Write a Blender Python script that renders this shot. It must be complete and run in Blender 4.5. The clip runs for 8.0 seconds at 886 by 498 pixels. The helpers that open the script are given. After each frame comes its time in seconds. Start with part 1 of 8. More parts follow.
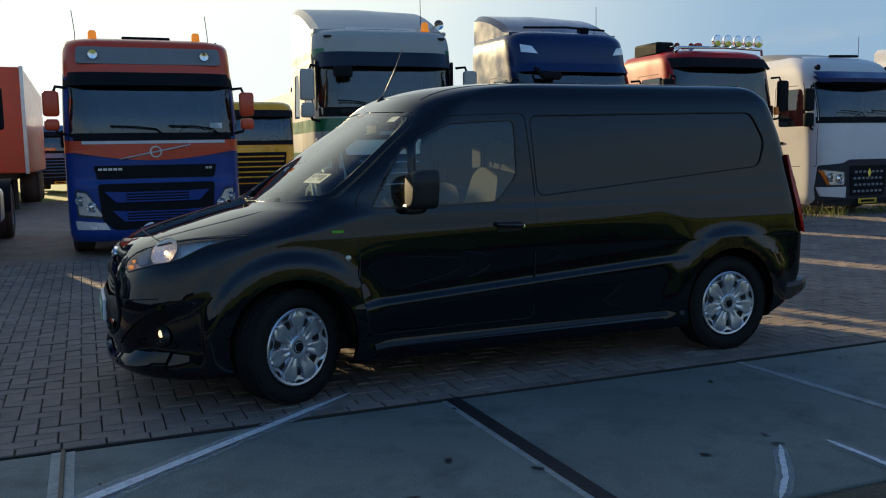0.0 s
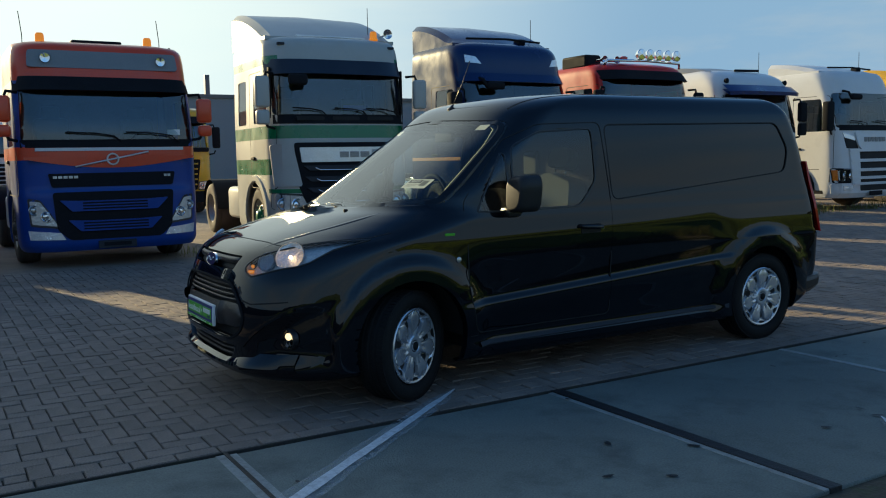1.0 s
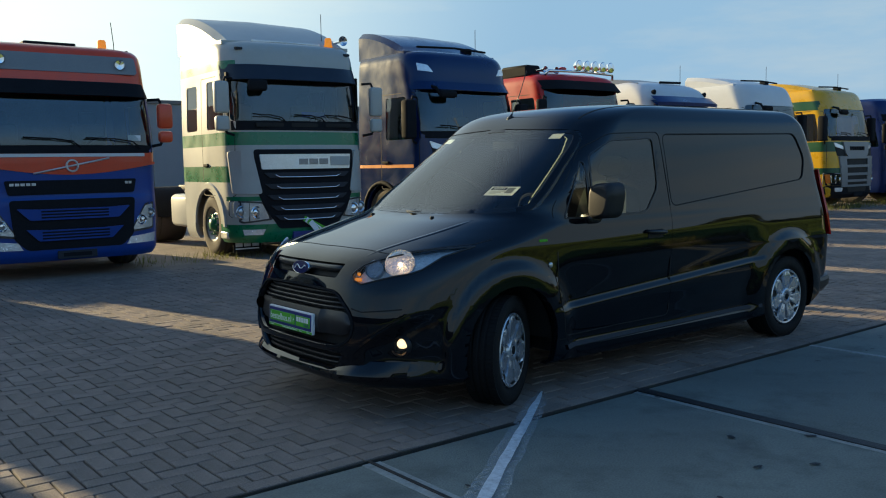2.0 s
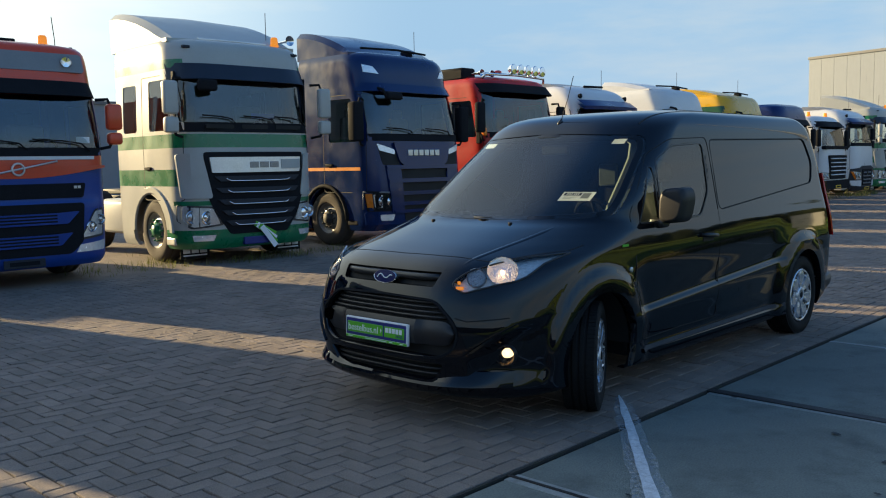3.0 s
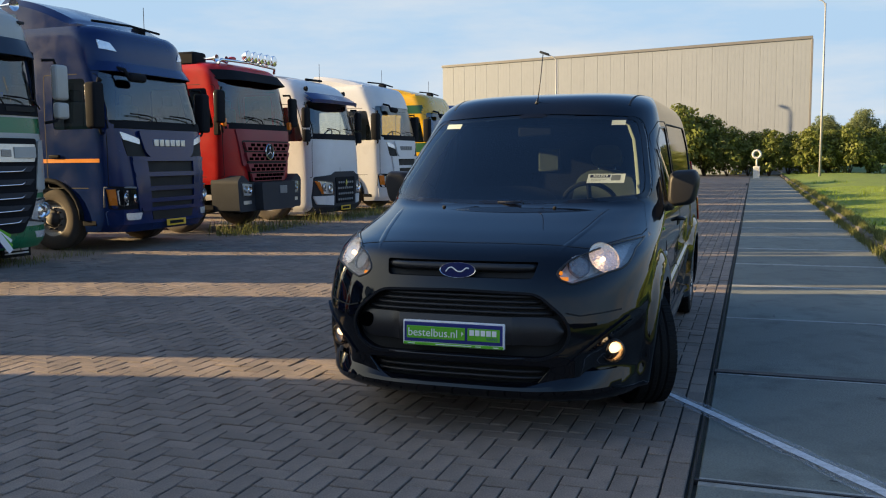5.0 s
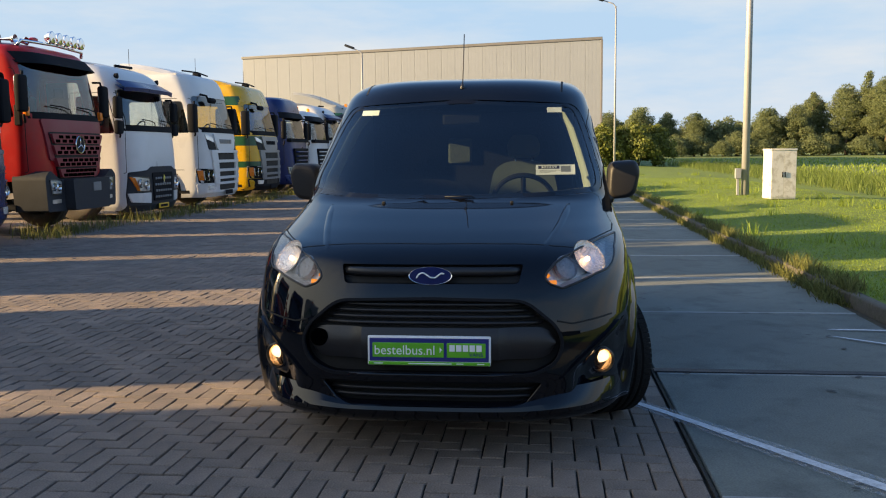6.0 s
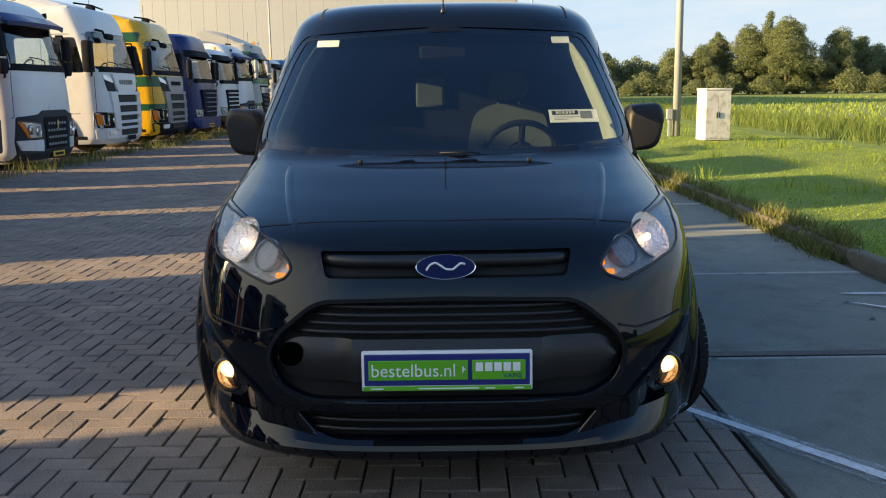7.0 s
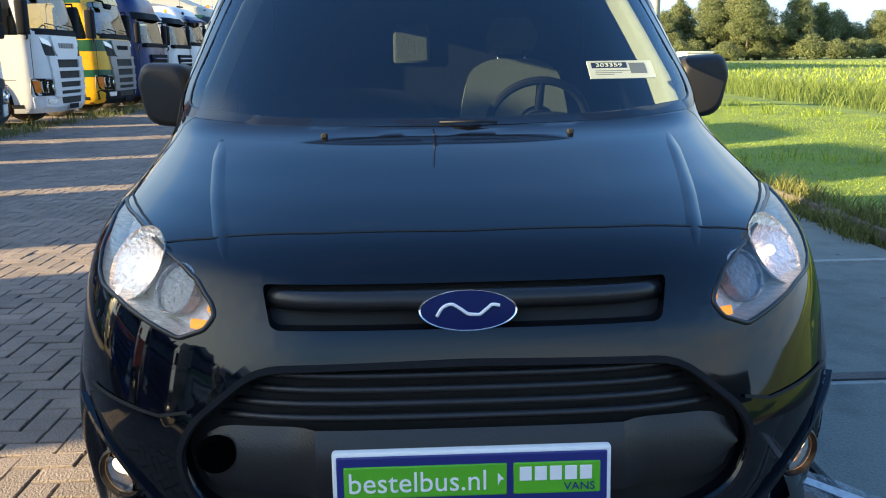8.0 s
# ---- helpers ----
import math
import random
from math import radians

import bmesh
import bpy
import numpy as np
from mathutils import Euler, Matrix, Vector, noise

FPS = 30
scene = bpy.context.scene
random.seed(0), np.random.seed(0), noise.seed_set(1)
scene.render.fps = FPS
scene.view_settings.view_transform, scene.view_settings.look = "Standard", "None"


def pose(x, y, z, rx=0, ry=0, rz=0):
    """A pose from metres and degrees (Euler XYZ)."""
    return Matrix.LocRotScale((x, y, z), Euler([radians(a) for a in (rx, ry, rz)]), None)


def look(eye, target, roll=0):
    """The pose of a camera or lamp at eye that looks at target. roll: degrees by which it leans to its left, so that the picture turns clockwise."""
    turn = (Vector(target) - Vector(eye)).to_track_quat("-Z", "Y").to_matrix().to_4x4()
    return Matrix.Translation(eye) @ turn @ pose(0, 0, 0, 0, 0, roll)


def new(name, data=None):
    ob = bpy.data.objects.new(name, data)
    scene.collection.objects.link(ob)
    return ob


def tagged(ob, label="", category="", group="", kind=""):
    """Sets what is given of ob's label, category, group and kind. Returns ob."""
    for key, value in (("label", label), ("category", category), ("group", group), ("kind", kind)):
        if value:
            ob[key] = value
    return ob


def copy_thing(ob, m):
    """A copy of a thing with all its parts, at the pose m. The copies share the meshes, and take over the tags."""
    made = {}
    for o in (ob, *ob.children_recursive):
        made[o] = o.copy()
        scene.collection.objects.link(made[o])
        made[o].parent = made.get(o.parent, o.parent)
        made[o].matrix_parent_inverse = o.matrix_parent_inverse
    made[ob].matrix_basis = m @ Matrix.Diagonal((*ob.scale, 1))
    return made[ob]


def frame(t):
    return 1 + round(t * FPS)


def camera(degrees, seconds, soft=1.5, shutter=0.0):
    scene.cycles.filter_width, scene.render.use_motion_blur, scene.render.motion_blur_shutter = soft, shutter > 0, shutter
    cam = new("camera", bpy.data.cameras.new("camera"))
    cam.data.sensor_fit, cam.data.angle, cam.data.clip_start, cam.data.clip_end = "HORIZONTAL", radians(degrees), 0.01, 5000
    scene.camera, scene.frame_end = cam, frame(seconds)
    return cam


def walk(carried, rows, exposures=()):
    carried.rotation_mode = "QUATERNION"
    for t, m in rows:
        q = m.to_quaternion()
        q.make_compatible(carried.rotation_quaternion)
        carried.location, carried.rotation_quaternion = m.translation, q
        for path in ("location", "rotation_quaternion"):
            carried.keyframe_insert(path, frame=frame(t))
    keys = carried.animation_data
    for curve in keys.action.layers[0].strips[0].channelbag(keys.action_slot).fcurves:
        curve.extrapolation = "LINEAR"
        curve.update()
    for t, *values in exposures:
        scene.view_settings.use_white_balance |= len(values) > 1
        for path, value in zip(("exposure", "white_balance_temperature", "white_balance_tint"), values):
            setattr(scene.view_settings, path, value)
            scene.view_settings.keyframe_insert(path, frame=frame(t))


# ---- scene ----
# ---------------------------------------------------------------- camera
cam = camera(53.7, 8.0, soft=1.1)
PATH = [
    (0, (0.094, -0.144, 1.415), (0.844, 1.698, 1.198), -1.1),
    (0.5, (-0.628, 0.031, 1.425), (0.256, 1.812, 1.213), -1.1),
    (1, (-1.285, 0.239, 1.433), (-0.269, 1.95, 1.228), -1.1),
    (1.5, (-1.865, 0.532, 1.452), (-0.727, 2.164, 1.254), -1.0),
    (2.8, (-3.101, 1.602, 1.487), (-1.711, 3.028, 1.293), -1.0),
    (3, (-3.246, 1.808, 1.506), (-1.808, 3.184, 1.311), -1.0),
    (3.5, (-3.477, 2.365, 1.475), (-1.91, 3.593, 1.282), -0.9),
    (4, (-3.724, 2.972, 1.39), (-2.057, 4.058, 1.183), -0.7),
    (4.5, (-3.885, 3.648, 1.391), (-2.099, 4.524, 1.184), -0.6),
    (4.7, (-3.941, 3.886, 1.4), (-2.116, 4.679, 1.194), -0.6),
    (5.8, (-3.681, 4.987, 1.412), (-1.716, 5.293, 1.199), -0.5),
    (6, (-3.525, 5.144, 1.386), (-1.55, 5.364, 1.165), -0.6),
    (6.5, (-3.012, 5.422, 1.377), (-1.034, 5.492, 1.095), -0.7),
    (7, (-2.478, 5.603, 1.394), (-0.51, 5.621, 1.039), -0.8),
    (7.5, (-1.935, 5.711, 1.371), (0.028, 5.695, 0.988), -0.8),
    (8, (-1.391, 5.721, 1.325), (0.561, 5.656, 0.898), -0.9),
]
walk(cam, [(t, look(eye, target, roll)) for t, eye, target, roll in PATH],
     exposures=[(0, 0.97, 6450, 0), (0.5, 0.95, 6350, -2), (1.0, 0.92, 6110, -6), (1.5, 0.99, 6120, -7), (3.0, 1.33, 6450, -2), (4.5, 1.47, 6760, 3), (6.0, 1.57, 7200, 6), (7.0, 1.72, 7200, 3), (8.0, 2.33, 6430, -1)])

# ---------------------------------------------------------------- sky and sun
SUN_EL, SUN_AZ = radians(13.6), math.atan2(-0.245, 0.97)
world = bpy.data.worlds.new("sky")
scene.world = world
world.use_nodes = True
wn, wl = world.node_tree.nodes, world.node_tree.links
wn.clear()
w_out, w_bg = wn.new("ShaderNodeOutputWorld"), wn.new("ShaderNodeBackground")
w_sky = wn.new("ShaderNodeTexSky")
w_sky.sky_type, w_sky.sun_disc = "NISHITA", False
w_sky.sun_elevation, w_sky.sun_rotation = SUN_EL, SUN_AZ
w_sky.air_density, w_sky.dust_density, w_sky.ozone_density = 1.0, 0.5, 1.8
w_bg.inputs["Strength"].default_value = 0.15
w_co, w_map, w_no, w_cl, w_sep, w_hz, w_add, w_mix = (wn.new(k) for k in ("ShaderNodeTexCoord", "ShaderNodeMapping", "ShaderNodeTexNoise", "ShaderNodeMapRange", "ShaderNodeSeparateXYZ", "ShaderNodeMapRange", "ShaderNodeMath", "ShaderNodeMixRGB"))
w_map.inputs["Scale"].default_value = (1.0, 1.0, 5.0)
w_no.inputs["Scale"].default_value, w_no.inputs["Detail"].default_value, w_no.inputs["Roughness"].default_value = 2.2, 7.0, 0.58
w_cl.inputs["From Min"].default_value, w_cl.inputs["From Max"].default_value, w_cl.inputs["To Max"].default_value = 0.50, 0.78, 0.08
w_hz.inputs["From Min"].default_value, w_hz.inputs["From Max"].default_value, w_hz.inputs["To Min"].default_value, w_hz.inputs["To Max"].default_value = 0.18, 0.46, 1.0, 0.0
w_hz.interpolation_type = "SMOOTHSTEP"
w_add.operation, w_add.use_clamp = "ADD", True
w_hc, w_hr = wn.new("ShaderNodeMixRGB"), wn.new("ShaderNodeMapRange")
w_hc.inputs["Color1"].default_value, w_hc.inputs["Color2"].default_value = (1.08, 1.54, 2.22, 1), (1.74, 1.85, 2.12, 1)
w_hr.inputs["From Min"].default_value, w_hr.inputs["From Max"].default_value = 0.40, 0.66
w_sat = wn.new("ShaderNodeHueSaturation")
w_sat.inputs["Hue"].default_value, w_sat.inputs["Saturation"].default_value = 0.514, 1.24
w_sat.inputs["Value"].default_value = 0.76
w_dot, w_glare, w_veil = wn.new("ShaderNodeVectorMath"), wn.new("ShaderNodeMapRange"), wn.new("ShaderNodeMixRGB")
w_dot.operation = "DOT_PRODUCT"
w_veil.inputs["Color2"].default_value = (3.9, 3.9, 3.75, 1)
w_dot.inputs[1].default_value = (-0.238, 0.943, 0.235)
w_glare.interpolation_type = "SMOOTHSTEP"
w_glare.inputs["From Min"].default_value, w_glare.inputs["From Max"].default_value, w_glare.inputs["To Max"].default_value = 0.52, 1.0, 0.92
wl.new(w_co.outputs["Generated"], w_map.inputs["Vector"])
wl.new(w_co.outputs["Generated"], w_sep.inputs["Vector"])
wl.new(w_sep.outputs["Z"], w_hz.inputs["Value"])
wl.new(w_map.outputs["Vector"], w_no.inputs["Vector"])
wl.new(w_no.outputs["Fac"], w_cl.inputs["Value"])
wl.new(w_no.outputs["Fac"], w_hr.inputs["Value"])
wl.new(w_hr.outputs["Result"], w_hc.inputs["Fac"])
wl.new(w_hc.outputs["Color"], w_mix.inputs["Color2"])
wl.new(w_cl.outputs["Result"], w_add.inputs[0])
wl.new(w_hz.outputs["Result"], w_add.inputs[1])
wl.new(w_co.outputs["Generated"], w_dot.inputs[0])
wl.new(w_dot.outputs["Value"], w_glare.inputs["Value"])
wl.new(w_add.outputs[0], w_mix.inputs["Fac"])
wl.new(w_glare.outputs["Result"], w_veil.inputs["Fac"])
wl.new(w_mix.outputs["Color"], w_veil.inputs["Color1"])
wl.new(w_sky.outputs["Color"], w_sat.inputs["Color"])
wl.new(w_sat.outputs["Color"], w_mix.inputs["Color1"])
wl.new(w_veil.outputs["Color"], w_bg.inputs["Color"])
wl.new(w_bg.outputs["Background"], w_out.inputs["Surface"])

sun = new("sun", bpy.data.lights.new("sun", "SUN"))
sun.data.energy, sun.data.angle, sun.data.color = 4.8, radians(0.6), (1.0, 0.72, 0.41)
sun.matrix_world = look((-0.245 * 40, 0.97 * 40, math.tan(SUN_EL) * 40), (0, 0, 0))

# ---------------------------------------------------------------- materials
def mat(name, col, rough=0.5, metal=0.0, var=0.12, scale=3.0, bump=0.0, fine=60.0, spec=0.5, coat=0.0, dirt=None, dirt_amt=0.0, rand=0.0, island=0.0, emit=None, thin=0.0):
    """Principled material with two scales of colour and gloss variation and a fine relief."""
    m = bpy.data.materials.new(name)
    m.use_nodes = True
    n, l = m.node_tree.nodes, m.node_tree.links
    p = n["Principled BSDF"]
    p.inputs["Metallic"].default_value = metal
    p.inputs["Specular IOR Level"].default_value = spec
    p.inputs["Coat Weight"].default_value = coat
    p.inputs["Coat Roughness"].default_value = 0.03
    co = n.new("ShaderNodeTexCoord")
    big, small = n.new("ShaderNodeTexNoise"), n.new("ShaderNodeTexNoise")
    big.inputs["Scale"].default_value, big.inputs["Detail"].default_value = scale, 5.0
    small.inputs["Scale"].default_value, small.inputs["Detail"].default_value = fine, 4.0
    l.new(co.outputs["Object"], big.inputs["Vector"])
    l.new(co.outputs["Object"], small.inputs["Vector"])
    add = n.new("ShaderNodeMath")
    add.operation = "ADD"
    l.new(big.outputs["Fac"], add.inputs[0])
    l.new(small.outputs["Fac"], add.inputs[1])
    rng = n.new("ShaderNodeMapRange")
    rng.inputs["From Min"].default_value, rng.inputs["From Max"].default_value = 0.6, 1.4
    rng.inputs["To Min"].default_value, rng.inputs["To Max"].default_value = 1.0 - var, 1.0 + var
    l.new(add.outputs[0], rng.inputs["Value"])
    val = rng.outputs["Result"]
    if rand or island:
        src = n.new("ShaderNodeObjectInfo").outputs["Random"] if rand else n.new("ShaderNodeNewGeometry").outputs["Random Per Island"]
        r2 = n.new("ShaderNodeMapRange")
        r2.inputs["To Min"].default_value, r2.inputs["To Max"].default_value = 1.0 - max(rand, island), 1.0 + max(rand, island)
        l.new(src, r2.inputs["Value"])
        mul = n.new("ShaderNodeMath")
        mul.operation = "MULTIPLY"
        l.new(val, mul.inputs[0])
        l.new(r2.outputs["Result"], mul.inputs[1])
        val = mul.outputs[0]
    sc = n.new("ShaderNodeVectorMath")
    sc.operation = "SCALE"
    sc.inputs[0].default_value = col
    l.new(val, sc.inputs["Scale"])
    colour = sc.outputs["Vector"]
    if dirt:
        dn, dr, dm = n.new("ShaderNodeTexNoise"), n.new("ShaderNodeMapRange"), n.new("ShaderNodeMixRGB")
        dn.inputs["Scale"].default_value, dn.inputs["Detail"].default_value, dn.inputs["Roughness"].default_value = scale * 2.3, 8.0, 0.65
        dr.inputs["From Min"].default_value, dr.inputs["From Max"].default_value = 0.48, 0.72
        dr.inputs["To Max"].default_value = dirt_amt
        l.new(co.outputs["Object"], dn.inputs["Vector"])
        l.new(dn.outputs["Fac"], dr.inputs["Value"])
        l.new(dr.outputs["Result"], dm.inputs["Fac"])
        l.new(colour, dm.inputs["Color1"])
        dm.inputs["Color2"].default_value = (*dirt, 1)
        colour = dm.outputs["Color"]
    l.new(colour, p.inputs["Base Color"])
    rr = n.new("ShaderNodeMapRange")
    rr.inputs["From Min"].default_value, rr.inputs["From Max"].default_value = 0.3, 0.7
    rr.inputs["To Min"].default_value, rr.inputs["To Max"].default_value = max(rough - 0.06, 0.0) if rough > 0.1 else rough, rough + 0.06 if rough > 0.1 else rough + 0.02
    l.new(big.outputs["Fac"], rr.inputs["Value"])
    l.new(rr.outputs["Result"], p.inputs["Roughness"])
    if bump:
        b = n.new("ShaderNodeBump")
        b.inputs["Strength"].default_value, b.inputs["Distance"].default_value = bump, 0.01
        l.new(small.outputs["Fac"], b.inputs["Height"])
        l.new(b.outputs["Normal"], p.inputs["Normal"])
    if thin:
        tl, mx = n.new("ShaderNodeBsdfTranslucent"), n.new("ShaderNodeMixShader")
        l.new(colour, tl.inputs["Color"])
        mx.inputs["Fac"].default_value = thin
        l.new(p.outputs["BSDF"], mx.inputs[1])
        l.new(tl.outputs["BSDF"], mx.inputs[2])
        l.new(mx.outputs["Shader"], n["Material Output"].inputs["Surface"])
    if emit:
        p.inputs["Emission Color"].default_value, p.inputs["Emission Strength"].default_value = (*emit[0], 1), emit[1]
    return m


def glass(name, tint, rough=0.0, ior=1.5):
    """Clear or tinted pane: straight light through it, and a mirror image by Fresnel."""
    m = bpy.data.materials.new(name)
    m.use_nodes = True
    n, l = m.node_tree.nodes, m.node_tree.links
    n.clear()
    out, mix, tr, gl, fr = (n.new(k) for k in ("ShaderNodeOutputMaterial", "ShaderNodeMixShader", "ShaderNodeBsdfTransparent", "ShaderNodeBsdfGlossy", "ShaderNodeFresnel"))
    tr.inputs["Color"].default_value = (*tint, 1)
    gl.inputs["Roughness"].default_value = rough
    fr.inputs["IOR"].default_value = ior
    l.new(fr.outputs["Fac"], mix.inputs["Fac"])
    l.new(tr.outputs["BSDF"], mix.inputs[1])
    l.new(gl.outputs["BSDF"], mix.inputs[2])
    l.new(mix.outputs["Shader"], out.inputs["Surface"])
    return m


M = {}
M["paver"] = mat("paver", (0.220, 0.176, 0.144), 0.9, var=0.46, scale=1.6, bump=0.7, fine=120, rand=0.0, island=0.13, dirt=(0.12, 0.105, 0.09), dirt_amt=0.5)
M["paver_one"] = mat("paver_one", (0.220, 0.176, 0.144), 0.9, var=0.46, scale=7.0, bump=0.7, fine=120, rand=0.13, dirt=(0.12, 0.105, 0.09), dirt_amt=0.4)
M["joint_sand"] = mat("joint_sand", (0.026, 0.025, 0.023), 0.95, var=0.4, scale=4, bump=0.6, fine=90, dirt=(0.03, 0.045, 0.015), dirt_amt=0.5)
M["concrete"] = mat("concrete", (0.160, 0.173, 0.150), 0.85, var=0.36, scale=1.1, bump=0.5, fine=95, dirt=(0.070, 0.072, 0.066), dirt_amt=0.75, rand=0.10)
M["slab_edge"] = mat("slab_edge", (0.30, 0.31, 0.29), 0.75, var=0.25, scale=5, bump=0.2, dirt=(0.10, 0.08, 0.06), dirt_amt=0.5)
M["tar"] = mat("tar", (0.012, 0.012, 0.013), 0.6, var=0.3, bump=0.4)
M["line"] = mat("line", (0.62, 0.63, 0.64), 0.8, var=0.22, scale=14, bump=0.3, dirt=(0.25, 0.25, 0.24), dirt_amt=0.6)
halo = bpy.data.materials.new("spray_dust")
halo.use_nodes = True
h_mix, h_tr = halo.node_tree.nodes.new("ShaderNodeMixShader"), halo.node_tree.nodes.new("ShaderNodeBsdfTransparent")
h_no, h_co = halo.node_tree.nodes.new("ShaderNodeTexNoise"), halo.node_tree.nodes.new("ShaderNodeMapRange")
h_no.inputs["Scale"].default_value, h_no.inputs["Detail"].default_value = 60.0, 4.0
h_co.inputs["From Min"].default_value, h_co.inputs["From Max"].default_value, h_co.inputs["To Min"].default_value, h_co.inputs["To Max"].default_value = 0.3, 0.7, 0.0, 0.40
halo.node_tree.nodes["Principled BSDF"].inputs["Base Color"].default_value, halo.node_tree.nodes["Principled BSDF"].inputs["Roughness"].default_value = (0.60, 0.62, 0.64, 1), 0.9
halo.node_tree.links.new(h_no.outputs["Fac"], h_co.inputs["Value"])
halo.node_tree.links.new(h_co.outputs["Result"], h_mix.inputs["Fac"])
halo.node_tree.links.new(h_tr.outputs["BSDF"], h_mix.inputs[1])
halo.node_tree.links.new(halo.node_tree.nodes["Principled BSDF"].outputs["BSDF"], h_mix.inputs[2])
halo.node_tree.links.new(h_mix.outputs["Shader"], halo.node_tree.nodes["Material Output"].inputs["Surface"])
M["spray_dust"] = halo
M["kerb"] = mat("kerb", (0.10, 0.088, 0.070), 0.9, var=0.3, scale=4, bump=0.5, dirt=(0.06, 0.07, 0.03), dirt_amt=0.7, rand=0.15)
M["soil"] = mat("soil", (0.075, 0.06, 0.04), 0.95, var=0.4, scale=3, bump=0.8, fine=40, dirt=(0.05, 0.08, 0.02), dirt_amt=0.7)
M["turf"] = mat("turf", (0.135, 0.20, 0.019), 0.9, var=0.35, scale=1.2, bump=1.0, fine=55, dirt=(0.12, 0.14, 0.03), dirt_amt=0.5)
M["field"] = mat("field", (0.15, 0.20, 0.03), 0.9, var=0.25, scale=0.05, bump=0.6, fine=6, dirt=(0.15, 0.16, 0.05), dirt_amt=0.5)
M["blade"] = mat("blade", (0.228, 0.304, 0.034), 0.6, var=0.2, scale=0.8, island=0.35, thin=0.45)
M["reed"] = mat("reed", (0.135, 0.185, 0.036), 0.65, var=0.2, scale=0.5, island=0.4, thin=0.45)
M["weed"] = mat("weed", (0.150, 0.158, 0.045), 0.8, var=0.25, scale=1.0, island=0.4, thin=0.4)
M["leaf"] = mat("leaf", (0.200, 0.235, 0.115), 0.7, var=0.30, scale=0.10, island=0.3, thin=0.55, spec=0.2)
M["leaf_bush"] = mat("leaf_bush", (0.15, 0.175, 0.032), 0.6, var=0.3, scale=0.4, island=0.45, thin=0.4)
M["bark"] = mat("bark", (0.09, 0.07, 0.05), 0.9, var=0.3, scale=2, bump=0.8)
M["cladding"] = mat("cladding", (0.190, 0.216, 0.262), 0.55, var=0.05, scale=0.2, fine=2, rand=0.02)
M["cladding_trim"] = mat("cladding_trim", (0.12, 0.12, 0.13), 0.5)
M["galv"] = mat("galv", (0.34, 0.345, 0.35), 0.55, metal=0.15, var=0.15, scale=3)
M["cabinet"] = mat("cabinet", (0.66, 0.64, 0.58), 0.6, var=0.08, scale=3, bump=0.1, dirt=(0.28, 0.24, 0.16), dirt_amt=0.75)
M["black_paint"] = mat("black_paint", (0.0026, 0.0032, 0.0056), 0.03, var=0.1, spec=0.46)
M["boundary"] = mat("boundary", (0.10, 0.095, 0.09), 0.8, var=0.2, scale=0.8, bump=0.3, dirt=(0.05, 0.05, 0.045), dirt_amt=0.5)
M["black_plastic"] = mat("black_plastic", (0.014, 0.014, 0.016), 0.36, var=0.15, bump=0.12, fine=260)
M["frit"] = mat("frit", (0.004, 0.004, 0.005), 0.12, var=0.1, spec=0.4)
M["mirror_case"] = mat("mirror_case", (0.022, 0.022, 0.024), 0.5, var=0.15, bump=0.1, fine=260, spec=0.3)
# near-black for panel gaps; also paints the dark depth of openings
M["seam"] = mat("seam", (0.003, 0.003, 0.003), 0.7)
M["rubber"] = mat("rubber", (0.009, 0.009, 0.009), 0.8, spec=0.25, var=0.25, scale=5, bump=0.3, fine=80)
M["old_rubber"] = mat("old_rubber", (0.075, 0.062, 0.05), 0.9, var=0.3, scale=3, bump=0.3)
M["hubcap"] = mat("hubcap", (0.55, 0.57, 0.61), 0.27, metal=0.72, var=0.1, scale=6)
M["chrome"] = mat("chrome", (0.82, 0.82, 0.83), 0.06, metal=1.0, var=0.04)
M["steel"] = mat("steel", (0.30, 0.29, 0.28), 0.5, metal=0.7, var=0.3, scale=4)
M["chassis"] = mat("chassis", (0.035, 0.034, 0.034), 0.7, var=0.4, scale=4, bump=0.2, dirt=(0.11, 0.09, 0.07), dirt_amt=0.5)
M["trim_dark"] = mat("trim_dark", (0.014, 0.015, 0.018), 0.7, spec=0.06, var=0.25, scale=5, bump=0.1)
M["trim_grey"] = mat("trim_grey", (0.030, 0.034, 0.042), 0.6, spec=0.2, var=0.2, scale=5, bump=0.1)
M["alu"] = mat("alu", (0.62, 0.62, 0.62), 0.35, metal=0.85, var=0.15, scale=5)
M["window"] = glass("window", (0.66, 0.74, 0.73), ior=1.75)
M["windscreen"] = glass("windscreen", (0.60, 0.74, 0.76), ior=1.75)
M["truck_glass"] = glass("truck_glass", (0.74, 0.84, 0.88), ior=2.05)
M["visor_blue"] = mat("visor_blue", (0.020, 0.026, 0.040), 0.35, var=0.15, spec=0.35)
M["stripe_orange"] = mat("stripe_orange", (0.75, 0.24, 0.015), 0.4, var=0.08)
M["lens"] = glass("lens", (0.97, 0.97, 0.97), 0.02, 1.4)
M["amber"] = mat("amber", (0.80, 0.22, 0.01), 0.25, var=0.1, emit=((1.0, 0.30, 0.02), 0.25))
M["amber_plain"] = mat("amber_plain", (0.75, 0.20, 0.015), 0.25, var=0.1)
M["lamp_silver"] = mat("lamp_silver", (0.80, 0.79, 0.77), 0.22, metal=0.2, var=0.15, scale=30, bump=0.8, fine=60)
M["lamp_grey"] = mat("lamp_grey", (0.40, 0.42, 0.45), 0.2, metal=0.5, var=0.2, scale=60, bump=1.0, fine=90)
